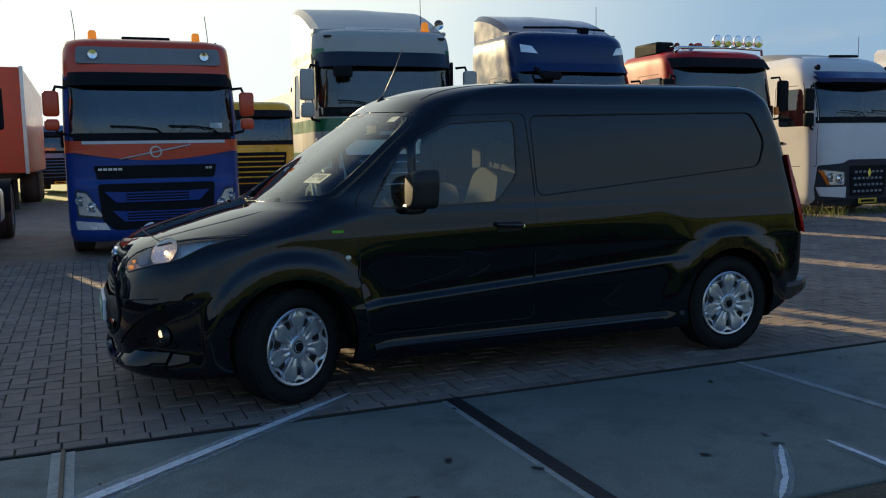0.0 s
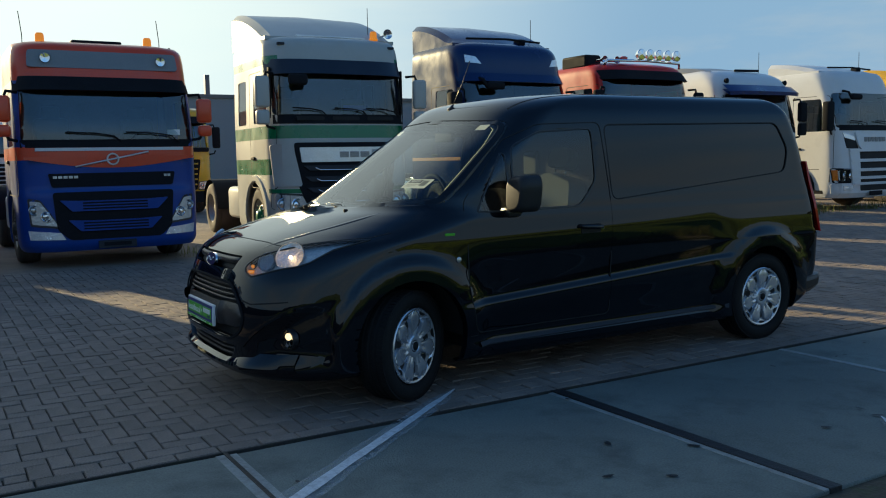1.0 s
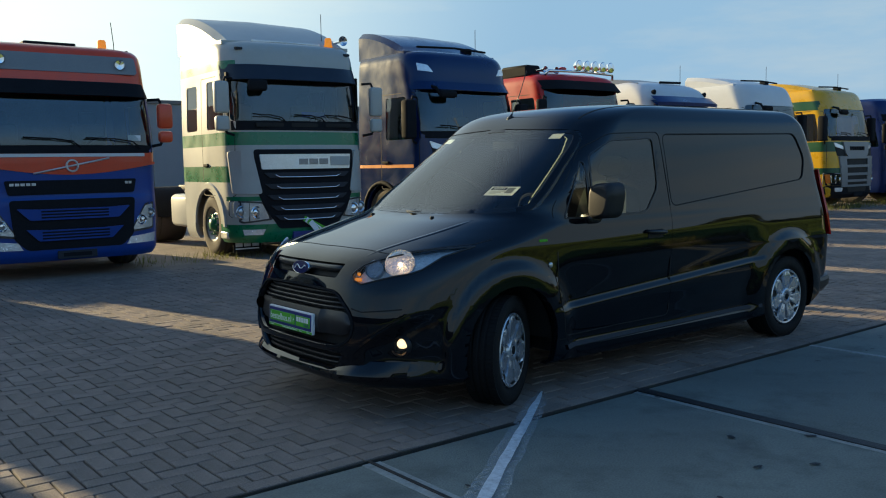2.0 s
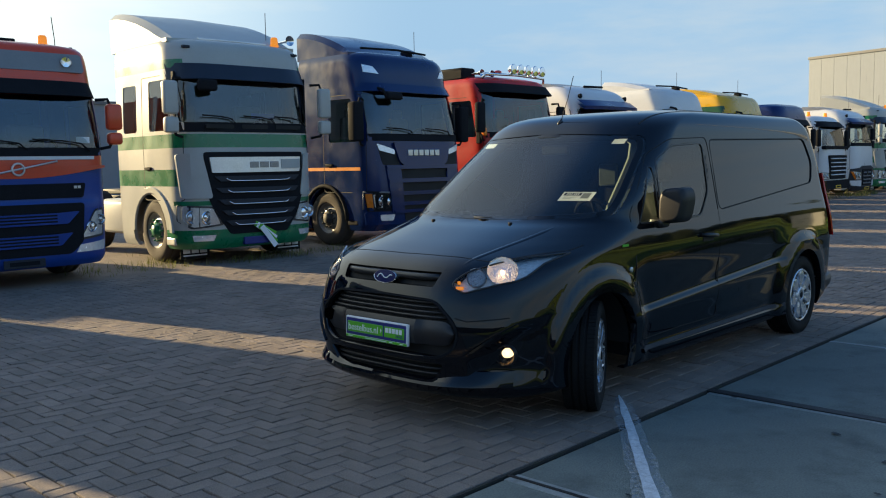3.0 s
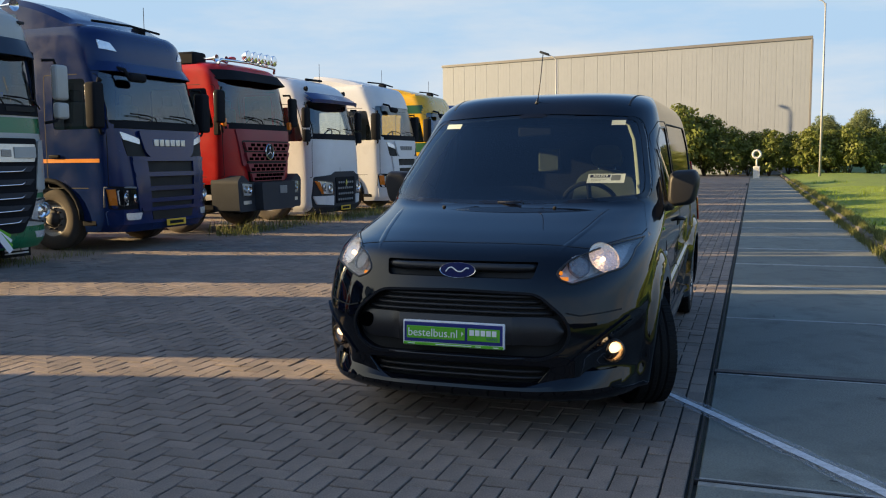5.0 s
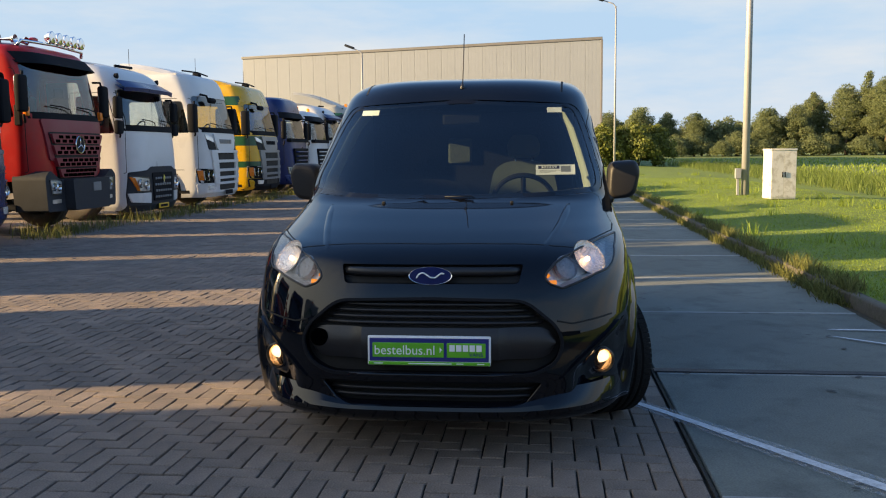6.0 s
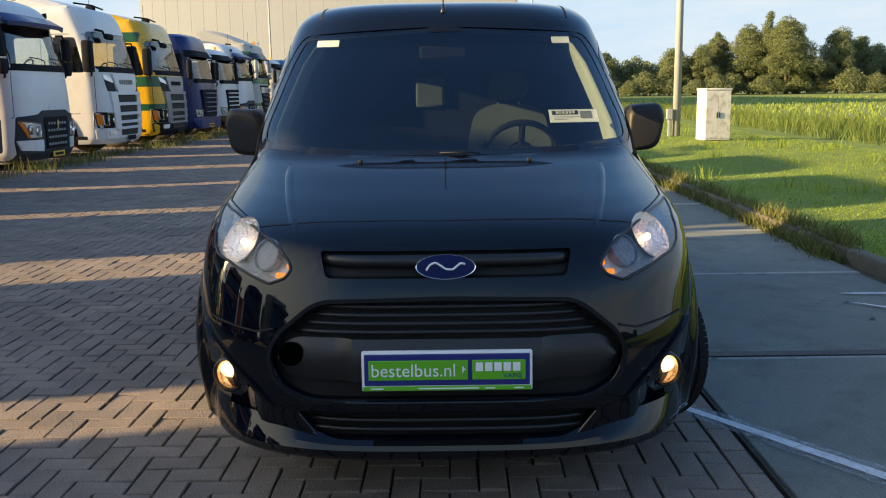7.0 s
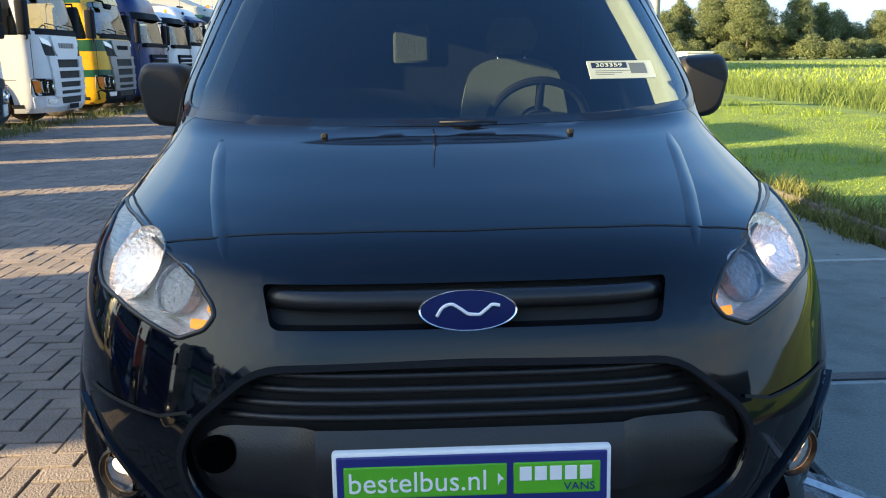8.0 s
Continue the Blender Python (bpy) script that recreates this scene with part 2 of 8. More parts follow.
M["lamp_bowl"] = mat("lamp_bowl", (0.92, 0.91, 0.90), 0.14, metal=0.6, var=0.08, scale=40, bump=1.0, fine=75)
M["lamp_blue"] = mat("lamp_blue", (0.42, 0.44, 0.47), 0.10, metal=0.8, var=0.2, scale=60, bump=0.3, fine=60)
M["truck_lamp"] = mat("truck_lamp", (0.80, 0.81, 0.82), 0.22, metal=0.5, var=0.15, scale=20, bump=0.6, fine=30)
M["fog_bowl"] = mat("fog_bowl", (0.85, 0.60, 0.36), 0.25, metal=0.6, var=0.2, scale=40, bump=0.3)
M["lamp_case"] = mat("lamp_case", (0.045, 0.047, 0.052), 0.3, metal=0.1, var=0.1, scale=6, bump=0.02)
# flat black that paints the unlit inside of holes
M["void"] = mat("void", (0.0012, 0.0012, 0.0012), 1.0, spec=0.0)
M["red_lens"] = mat("red_lens", (0.45, 0.008, 0.012), 0.12, var=0.1, coat=0.5)
M["bulb"] = mat("bulb", (1, 0.9, 0.7), 0.4, emit=((1.0, 0.60, 0.32), 2.4))
M["fog_bulb"] = mat("fog_bulb", (1, 0.85, 0.6), 0.4, emit=((1.0, 0.66, 0.36), 0.85))
M["interior"] = mat("interior", (0.008, 0.009, 0.011), 0.8, var=0.2, bump=0.2, spec=0.06)
M["cab_inside"] = mat("cab_inside", (0.085, 0.10, 0.115), 0.8, var=0.25, scale=3, bump=0.2)
M["interior_grey"] = mat("interior_grey", (0.13, 0.125, 0.12), 0.85, var=0.2, bump=0.3)
M["seat_cloth"] = mat("seat_cloth", (0.066, 0.076, 0.066), 0.9, var=0.25, bump=0.4, fine=300, spec=0.1)
M["pillar_trim"] = mat("pillar_trim", (0.17, 0.18, 0.145), 0.8, var=0.1)
M["paper"] = mat("paper", (0.80, 0.80, 0.80), 0.8, var=0.03)
M["ink"] = mat("ink", (0.012, 0.010, 0.03), 0.7)
M["plate_blue"] = mat("plate_blue", (0.012, 0.022, 0.17), 0.35, var=0.05)
M["plate_green"] = mat("plate_green", (0.11, 0.42, 0.02), 0.4, var=0.05)
M["plate_white"] = mat("plate_white", (0.80, 0.81, 0.82), 0.35, var=0.04)
M["plate_yellow"] = mat("plate_yellow", (0.72, 0.42, 0.02), 0.4, var=0.1)
M["badge_blue"] = mat("badge_blue", (0.004, 0.010, 0.075), 0.35, var=0.1, spec=0.15)
M["white_paint"] = mat("white_paint", (0.64, 0.64, 0.64), 0.32, var=0.06, scale=1.2, coat=0.05, spec=0.35, dirt=(0.50, 0.48, 0.44), dirt_amt=0.18)
M["cream_paint"] = mat("cream_paint", (0.42, 0.425, 0.40), 0.38, var=0.06, scale=1.2, coat=0.0, spec=0.3, dirt=(0.33, 0.32, 0.28), dirt_amt=0.25)
M["green_paint"] = mat("green_paint", (0.010, 0.16, 0.065), 0.3, var=0.1, coat=0.3, dirt=(0.05, 0.13, 0.08), dirt_amt=0.3)
M["blue_paint"] = mat("blue_paint", (0.004, 0.018, 0.085), 0.22, var=0.08, coat=0.15, spec=0.35, dirt=(0.012, 0.022, 0.06), dirt_amt=0.12)
M["royal_paint"] = mat("royal_paint", (0.008, 0.045, 0.24), 0.38, var=0.1, coat=0.05, spec=0.35, dirt=(0.03, 0.06, 0.22), dirt_amt=0.3)
M["orange_paint"] = mat("orange_paint", (0.62, 0.060, 0.015), 0.35, var=0.1, coat=0.2, dirt=(0.45, 0.09, 0.05), dirt_amt=0.3)
M["red_paint"] = mat("red_paint", (0.40, 0.010, 0.012), 0.34, var=0.1, coat=0.1, spec=0.35, dirt=(0.22, 0.03, 0.03), dirt_amt=0.3)
M["maroon_paint"] = mat("maroon_paint", (0.24, 0.030, 0.042), 0.42, var=0.12, coat=0.0, spec=0.35)
M["yellow_paint"] = mat("yellow_paint", (0.66, 0.37, 0.010), 0.3, var=0.08, coat=0.3, dirt=(0.5, 0.32, 0.05), dirt_amt=0.3)
M["dark_green"] = mat("dark_green", (0.008, 0.075, 0.035), 0.35, var=0.1, coat=0.2)
M["navy_paint"] = mat("navy_paint", (0.007, 0.020, 0.11), 0.32, var=0.1, coat=0.1, spec=0.35)
M["sky_paint"] = mat("sky_paint", (0.05, 0.17, 0.32), 0.35, var=0.1, coat=0.2)
M["grey_paint"] = mat("grey_paint", (0.20, 0.205, 0.21), 0.35, var=0.1)


# ---------------------------------------------------------------- mesh helpers
def link(name, bm, material, parent=None, label="", at=None, sharp=0.37, smooth=True):
    """Links a bmesh as ONE mesh object, under a parent where one is given."""
    if smooth:
        for f in bm.faces:
            f.smooth = True
        for e in bm.edges:
            if len(e.link_faces) == 2 and e.calc_face_angle(0) > sharp:
                e.smooth = False
    me = bpy.data.meshes.new(name)
    bm.to_mesh(me)
    bm.free()
    mats = material if isinstance(material, (list, tuple)) else [material]
    for m in mats:
        me.materials.append(M[m])
    ob = new(name, me)
    if parent is not None:
        ob.parent = parent
    if at is not None:
        ob.matrix_basis = at
    if label:
        ob["label"] = label
    return ob


def part(name, bm, material, parent, label="", at=None, **kw):
    return link(name, bm, material, parent, label, at, **kw)


def empty(name, m, label, category, group="", kind=""):
    ob = new(name)
    ob.empty_display_size = 0.2
    ob.matrix_basis = m
    return tagged(ob, label, category, group, kind)


def box_into(bm, x0, x1, y0, y1, z0, z1, bevel=0.0, m=None, seg=2):
    """A box with rounded edges, added to bm."""
    tmp = bmesh.new()
    bmesh.ops.create_cube(tmp, size=1.0, matrix=Matrix.Translation(((x0 + x1) / 2, (y0 + y1) / 2, (z0 + z1) / 2)) @ Matrix.Diagonal((x1 - x0, y1 - y0, z1 - z0, 1)))
    if bevel:
        bmesh.ops.bevel(tmp, geom=list(tmp.edges), offset=min(bevel, 0.49 * min(x1 - x0, y1 - y0, z1 - z0)), segments=seg, profile=0.5, affect="EDGES")
    if m is not None:
        tmp.transform(m)
    add_into(bm, tmp)
    return bm


def add_into(bm, tmp):
    me = bpy.data.meshes.new("tmp")
    tmp.to_mesh(me)
    tmp.free()
    bm.from_mesh(me)
    bpy.data.meshes.remove(me)


def box(x0, x1, y0, y1, z0, z1, bevel=0.0, m=None, seg=2):
    return box_into(bmesh.new(), x0, x1, y0, y1, z0, z1, bevel, m, seg)


def tube_into(bm, pts, r, seg=8, caps=True, r_end=None):
    """A round bar along a polyline, added to bm."""
    pts = [Vector(p) for p in pts]
    rings = []
    for i, p in enumerate(pts):
        d = (pts[min(i + 1, len(pts) - 1)] - pts[max(i - 1, 0)]).normalized()
        a = d.orthogonal().normalized() if i == 0 else (rings_a - d * rings_a.dot(d)).normalized()
        rings_a = a
        b = d.cross(a)
        rad = r if r_end is None else r + (r_end - r) * i / (len(pts) - 1)
        rings.append([bm.verts.new(p + rad * (math.cos(2 * math.pi * k / seg) * a + math.sin(2 * math.pi * k / seg) * b)) for k in range(seg)])
    for q, s in zip(rings, rings[1:]):
        for k in range(seg):
            bm.faces.new((q[k], q[(k + 1) % seg], s[(k + 1) % seg], s[k]))
    if caps:
        bm.faces.new(rings[0][::-1])
        bm.faces.new(rings[-1])
    return bm


def tube(pts, r, seg=8, caps=True, r_end=None):
    return tube_into(bmesh.new(), pts, r, seg, caps, r_end)


def lathe_into(bm, prof, seg=32, m=None, close=False, mouth=False):
    """A turned shape about the y axis from (radius, y) pairs, added to bm; mouth leaves its first end open."""
    rings = []
    for r, y in prof:
        rings.append([bm.verts.new((r * math.cos(2 * math.pi * k / seg), y, r * math.sin(2 * math.pi * k / seg))) for k in range(seg)])
    made = [v for ring in rings for v in ring]
    pairs = list(zip(rings, rings[1:])) + ([(rings[-1], rings[0])] if close else [])
    for q, s in pairs:
        for k in range(seg):
            bm.faces.new((q[k], q[(k + 1) % seg], s[(k + 1) % seg], s[k]))
    if not close:
        for ring, flip in ((rings[0], True), (rings[-1], False))[1 if mouth else 0:]:
            if (ring[0].co - ring[seg // 2].co).length > 1e-4:
                bm.faces.new(ring[::-1] if flip else ring)
    if m is not None:
        bmesh.ops.transform(bm, matrix=m, verts=made)
    return bm


def lathe(prof, seg=32, m=None, close=False, mouth=False):
    return lathe_into(bmesh.new(), prof, seg, m, close, mouth)


def plate(poly, y0, y1, m=None, bevel=0.0):
    """A flat outline of (x, z) pairs, made thick from y0 (front) to y1."""
    bm = bmesh.new()
    a = [bm.verts.new((x, y0, z)) for x, z in poly]
    b = [bm.verts.new((x, y1, z)) for x, z in poly]
    bm.faces.new(a)
    bm.faces.new(b[::-1])
    for i in range(len(poly)):
        j = (i + 1) % len(poly)
        bm.faces.new((a[j], a[i], b[i], b[j]))
    bmesh.ops.recalc_face_normals(bm, faces=bm.faces)
    if bevel:
        bmesh.ops.bevel(bm, geom=[e for e in bm.edges if abs(e.verts[0].co.y - e.verts[1].co.y) < 1e-6 and e.verts[0].co.y == y0], offset=bevel, segments=2, affect="EDGES")
    if m is not None:
        bm.transform(m)
    return bm


def rounded(poly, r, seg=4):
    """The outline with its corners rounded."""
    out, n = [], len(poly)
    for i in range(n):
        p, a, b = (Vector(poly[k % n]) for k in (i, i - 1, i + 1))
        da, db = (a - p), (b - p)
        q = min(r, 0.45 * da.length, 0.45 * db.length)
        s, e = p + da.normalized() * q, p + db.normalized() * q
        for k in range(seg + 1):
            t = k / seg
            out.append(tuple((1 - t) ** 2 * s + 2 * t * (1 - t) * p + t * t * e))
    return out


def curve_of(keys):
    """A smooth monotone curve through (x, y) pairs."""
    xs = np.array([k[0] for k in keys], float)
    ys = np.array([k[1] for k in keys], float)
    h, d = np.diff(xs), np.diff(ys) / np.diff(xs)
    s = np.zeros(len(xs))
    s[0], s[-1] = d[0], d[-1]
    for i in range(1, len(xs) - 1):
        if d[i - 1] * d[i] > 0:
            w1, w2 = 2 * h[i] + h[i - 1], h[i] + 2 * h[i - 1]
            s[i] = (w1 + w2) / (w1 / d[i - 1] + w2 / d[i])

    def f(x):
        x = min(max(x, xs[0]), xs[-1])
        i = min(max(int(np.searchsorted(xs, x)) - 1, 0), len(h) - 1)
        t = (x - xs[i]) / h[i]
        return float((1 + 2 * t) * (1 - t) ** 2 * ys[i] + t * (1 - t) ** 2 * h[i] * s[i] + t * t * (3 - 2 * t) * ys[i + 1] + t * t * (t - 1) * h[i] * s[i + 1])
    return f


def smoothstep(a, b, x):
    t = min(max((x - a) / (b - a), 0.0), 1.0)
    return t * t * (3 - 2 * t)


class Shell:
    """A vehicle's skin, stacked from rounded outlines: rows of z, front d, where the side begins, half width, rear d, squareness.
    Points are (d, c, z): d from the front to the back, c across."""

    def __init__(self, rows, n=2.0, rear=0.14, shift=None, warp=None):
        self.z0, self.z1 = rows[0][0], rows[-1][0]
        self.f = [curve_of([(r[0], r[k]) for r in rows]) for k in range(1, 6)]
        self.n, self.rear, self.shift, self.warp = n, rear, shift, warp

    def c_at(self, d, z):
        """Half width at depth d and height z."""
        xf, xs, w, xr, m = (f(z) for f in self.f)
        if d <= xf:
            c = 0.0
        elif d < xs:
            c = w * (1 - ((xs - d) / (xs - xf)) ** self.n) ** (1 / m)
        else:
            c = w
        return c + (self.shift(d, z) * min(1.0, (c / w) ** 4) if self.shift else 0.0)

    def d_at(self, c, z):
        """Depth of the front at the place c across and height z."""
        xf, xs, w, xr, m = (f(z) for f in self.f)
        return xs - (xs - xf) * max(0.0, 1 - min(abs(c) / w, 1.0) ** m) ** (1 / self.n)

    def z_at(self, d, c):
        """Height of the bonnet or roof front above the place (d, c)."""
        a, b = self.z0, self.z1
        for _ in range(40):
            h = (a + b) / 2
            if self.d_at(c, h) < d:
                a = h
            else:
                b = h
        return (a + b) / 2

    def half(self, z, nf, ns, nr):
        xf, xs, w, xr, m = (f(z) for f in self.f)
        pts = []
        for i in range(nf):
            th = math.pi / 2 * i / nf
            pts.append((xs - (xs - xf) * math.cos(th) ** (2 / self.n), w * math.sin(th) ** (2 / m)))
        xr0 = xr - self.rear
        for i in range(ns):
            pts.append((xs + (xr0 - xs) * i / ns, w))
        for i in range(nr + 1):
            th = math.pi / 2 * i / nr
            pts.append((xr0 + self.rear * math.sin(th) ** 0.8, w * math.cos(th) ** (2 / 5.0)))
        out = []
        for d, c in pts:
            za = self.warp(d, z) if self.warp else z
            out.append((d, c + (self.shift(d, za) * min(1.0, (c / w) ** 4) if self.shift else 0.0), za))
        return out

    def mesh(self, levels, nf=26, ns=40, nr=8, along="x", top=True):
        """along: the axis on which d lies, 'x' for the van, 'y' for the trucks."""
        bm = bmesh.new()
        rings = []
        for z in levels:
            h = self.half(z, nf, ns, nr)
            ring = h + [(d, -c, q) for d, c, q in h[-2:0:-1]]
            rings.append([bm.verts.new((d, c, q) if along == "x" else (c, d, q)) for d, c, q in ring])
        n = len(rings[0])
        for a, b in zip(rings, rings[1:]):
            for k in range(n):
                bm.faces.new((a[k], a[(k + 1) % n], b[(k + 1) % n], b[k]))
        if top:
            h = len(self.half(levels[-1], nf, ns, nr))
            last = rings[-1]
            for k in range(h - 1):
                quad = [last[k], last[k + 1], last[(n - k - 1) % n], last[(n - k) % n]]
                seen = []
                [seen.append(v) for v in quad if v not in seen]
                if len(seen) > 2:
                    bm.faces.new(seen)
        bmesh.ops.recalc_face_normals(bm, faces=bm.faces)
        return bm


def inside(p, poly):
    x, y = p
    hit = False
    for (x0, y0), (x1, y1) in zip(poly, poly[1:] + poly[:1]):
        if (y0 > y) != (y1 > y) and x < x0 + (y - y0) * (x1 - x0) / (y1 - y0):
            hit = not hit
    return hit


def cut_out(bm, poly, axes, where, axis, off=0.0, rim=0.02):
    """Cuts an outline through the skin and hands back what was inside it as a bmesh, moved by off along axis.
    axes: the two coordinates (0, 1, 2) that the outline is drawn in; where: which face centres may be cut. Both edges get a rim of that depth against axis."""
    ia, ib = axes
    lo = [min(p[k] for p in poly) - 0.12 for k in (0, 1)]
    hi = [max(p[k] for p in poly) + 0.12 for k in (0, 1)]
    axis = Vector(axis)

    def near(f):
        c = f.calc_center_median()
        return lo[0] < c[ia] < hi[0] and lo[1] < c[ib] < hi[1] and where(c)
    for (x0, y0), (x1, y1) in zip(poly, poly[1:] + poly[:1]):
        a, b = Vector((0, 0, 0)), Vector((0, 0, 0))
        a[ia], a[ib], b[ia], b[ib] = x0, y0, x1, y1
        e = b - a
        if e.length < 1e-5:
            continue
        ilen = 0.03
        faces = []
        for f in bm.faces:
            c = f.calc_center_median()
            if not (lo[0] < c[ia] < hi[0] and lo[1] < c[ib] < hi[1] and where(c)):
                continue
            fx, fy = [v.co[ia] for v in f.verts], [v.co[ib] for v in f.verts]
            if max(fx) < min(x0, x1) - ilen or min(fx) > max(x0, x1) + ilen or max(fy) < min(y0, y1) - ilen or min(fy) > max(y0, y1) + ilen:
                continue
            faces.append(f)
        if not faces:
            continue
        third = Vector((0, 0, 0))
        third[3 - ia - ib] = 1
        no = e.cross(third).normalized()
        geom = list({v for f in faces for v in f.verts}) + list({g for f in faces for g in f.edges}) + faces
        bmesh.ops.bisect_plane(bm, geom=geom, dist=1e-5, plane_co=a, plane_no=no)
    if not any(near(f) for f in bm.faces):
        return bmesh.new()
    chosen = {f for f in bm.faces if near(f) and inside((f.calc_center_median()[ia], f.calc_center_median()[ib]), poly)}
    out, vmap = bmesh.new(), {}
    for f in chosen:
        vs = []
        for v in f.verts:
            if v not in vmap:
                vmap[v] = out.verts.new(v.co + axis * off)
            vs.append(vmap[v])
        try:
            out.faces.new(vs)
        except ValueError:
            pass
    border = [e for e in bm.edges if any(f in chosen for f in e.link_faces) and any(f not in chosen for f in e.link_faces)]
    bmesh.ops.delete(bm, geom=list(chosen), context="FACES")
    border = [e for e in border if e.is_valid]
    if rim:
        for e in border:
            e.smooth = False
        got = bmesh.ops.extrude_edge_only(bm, edges=border)
        bmesh.ops.translate(bm, vec=-axis * (rim + max(0.0, -off)), verts=[g for g in got["geom"] if isinstance(g, bmesh.types.BMVert)])
        if off > 0:
            edge = [e for e in out.edges if len(e.link_faces) == 1]
            for e in edge:
                e.smooth = False
            got = bmesh.ops.extrude_edge_only(out, edges=edge)
            bmesh.ops.translate(out, vec=-axis * (off + 0.004), verts=[g for g in got["geom"] if isinstance(g, bmesh.types.BMVert)])
    return out


def ribbon(pts, normals, width, lift=0.0015):
    """A thin strip that lies on a surface along points with their normals."""
    bm = bmesh.new()
    rows = []
    for i, (p, nrm) in enumerate(zip(pts, normals)):
        p, nrm = Vector(p), Vector(nrm).normalized()
        d = (Vector(pts[min(i + 1, len(pts) - 1)]) - Vector(pts[max(i - 1, 0)])).normalized()
        s = nrm.cross(d).normalized() * width / 2
        rows.append((bm.verts.new(p + s - nrm * 0.002), bm.verts.new(p + s * 0.8 + nrm * lift), bm.verts.new(p - s * 0.8 + nrm * lift), bm.verts.new(p - s - nrm * 0.002)))
    for a, b in zip(rows, rows[1:]):
        for k in range(3):
            bm.faces.new((a[k], a[k + 1], b[k + 1], b[k]))
    bmesh.ops.recalc_face_normals(bm, faces=bm.faces)
    return bm


def words(name, text, size, material, parent, at, thick=0.0006, squeeze=1.0):
    """Lettering as a mesh of its own, in Blender's own font."""
    cu = bpy.data.curves.new(name, "FONT")
    cu.body, cu.size, cu.extrude, cu.align_x, cu.align_y = text, size, thick, "CENTER", "CENTER"
    cu.resolution_u = 3
    tmp = new(name, cu)
    me = bpy.data.meshes.new_from_object(tmp.evaluated_get(bpy.context.evaluated_depsgraph_get()))
    bpy.data.objects.remove(tmp)
    bpy.data.curves.remove(cu)
    me.materials.clear()
    me.materials.append(M[material])
    me.transform(Matrix.Diagonal((squeeze, 1, 1, 1)))
    me.transform(at)
    ob = new(name, me)
    ob.parent = parent
    return ob

# ---------------------------------------------------------------- ground and setting
EDGE = 4.45          # where the pavers meet the slabs
rnd = random.Random(7)


def sheet(name, x0, x1, y0, y1, nx, ny, height, material, label, category, parent=None):
    bm = bmesh.new()
    grid = [[bm.verts.new((x0 + (x1 - x0) * i / nx, y0 + (y1 - y0) * j / ny, height(x0 + (x1 - x0) * i / nx, y0 + (y1 - y0) * j / ny))) for j in range(ny + 1)] for i in range(nx + 1)]
    for i in range(nx):
        for j in range(ny):
            bm.faces.new((grid[i][j], grid[i + 1][j], grid[i + 1][j + 1], grid[i][j + 1]))
    ob = link(name, bm, material)
    return tagged(ob, label, category, kind="structure")


sheet("ground", -3000, 3000, -3000, 3000, 40, 40, lambda x, y: -0.06, "field", "flat green farmland reaching to the horizon", "field")


def verge_z(x, y):
    """Height of the grass beside the slabs: level behind the kerb, swelling a little and falling to the ditch."""
    if x < 4.4:
        return -0.03 + 0.13 * smoothstep(3.2, 4.4, x)
    return 0.10 + 0.10 * smoothstep(2.3, -0.2, y) * smoothstep(4, 16, x) - 0.08 * smoothstep(-1.5, -4.5, y) + 0.018 * noise.noise((x * 0.9, y * 0.9, 0)) * smoothstep(2.3, 1.9, y)


sheet("verge", -12, 66, -6.5, 2.30, 240, 40, verge_z, "turf", "mown grass verge behind a low kerb, in long evening light", "grass")
sheet("lot", -14, 66, EDGE, 34, 20, 20, lambda x, y: -0.012, "joint_sand", "yard floor of dark joint sand under herringbone pavers", "paving")
sheet("lane", -14, 66, 1.6, EDGE, 20, 4, lambda x, y: -0.02, "soil", "earth bed under the concrete slabs and the kerb", "earth")

# concrete slabs, one lane of them beside the pavers
lane = empty("slab_lane", Matrix.Translation((0, 3.4, 0)), "row of large square concrete slabs with steel edges", "slab", kind="structure")


def slab_mesh():
    bm = box(-1.021, 1.021, -0.955, 0.955, -0.14, 0.0, 0.006, seg=1)
    me = bpy.data.meshes.new("slab")
    for f in bm.faces:
        f.smooth = False
    bm.to_mesh(me)
    bm.free()
    me.materials.append(M["concrete"])
    return me


slab_me = slab_mesh()
edge_me = bpy.data.meshes.new("slab_edging")
ebm = bmesh.new()
for sx in (-1, 1):
    box_into(ebm, sx * 0.999 - 0.026, sx * 0.999 + 0.026, -0.953, 0.953, -0.02, 0.0035, 0.002, seg=1)
ebm.to_mesh(edge_me)
ebm.free()
edge_me.materials.append(M["slab_edge"])
for k in range(-6, 31):
    ob = new("slab", slab_me)
    ob.parent = lane
    ob.matrix_basis = pose(0.95 + 2.055 * k, 0.06, rnd.uniform(-0.006, 0.0), rnd.uniform(-0.15, 0.15), rnd.uniform(-0.15, 0.15), rnd.uniform(-0.1, 0.1))
    if k != 1:
        ed = new("slab_edging", edge_me)
        ed.parent = ob
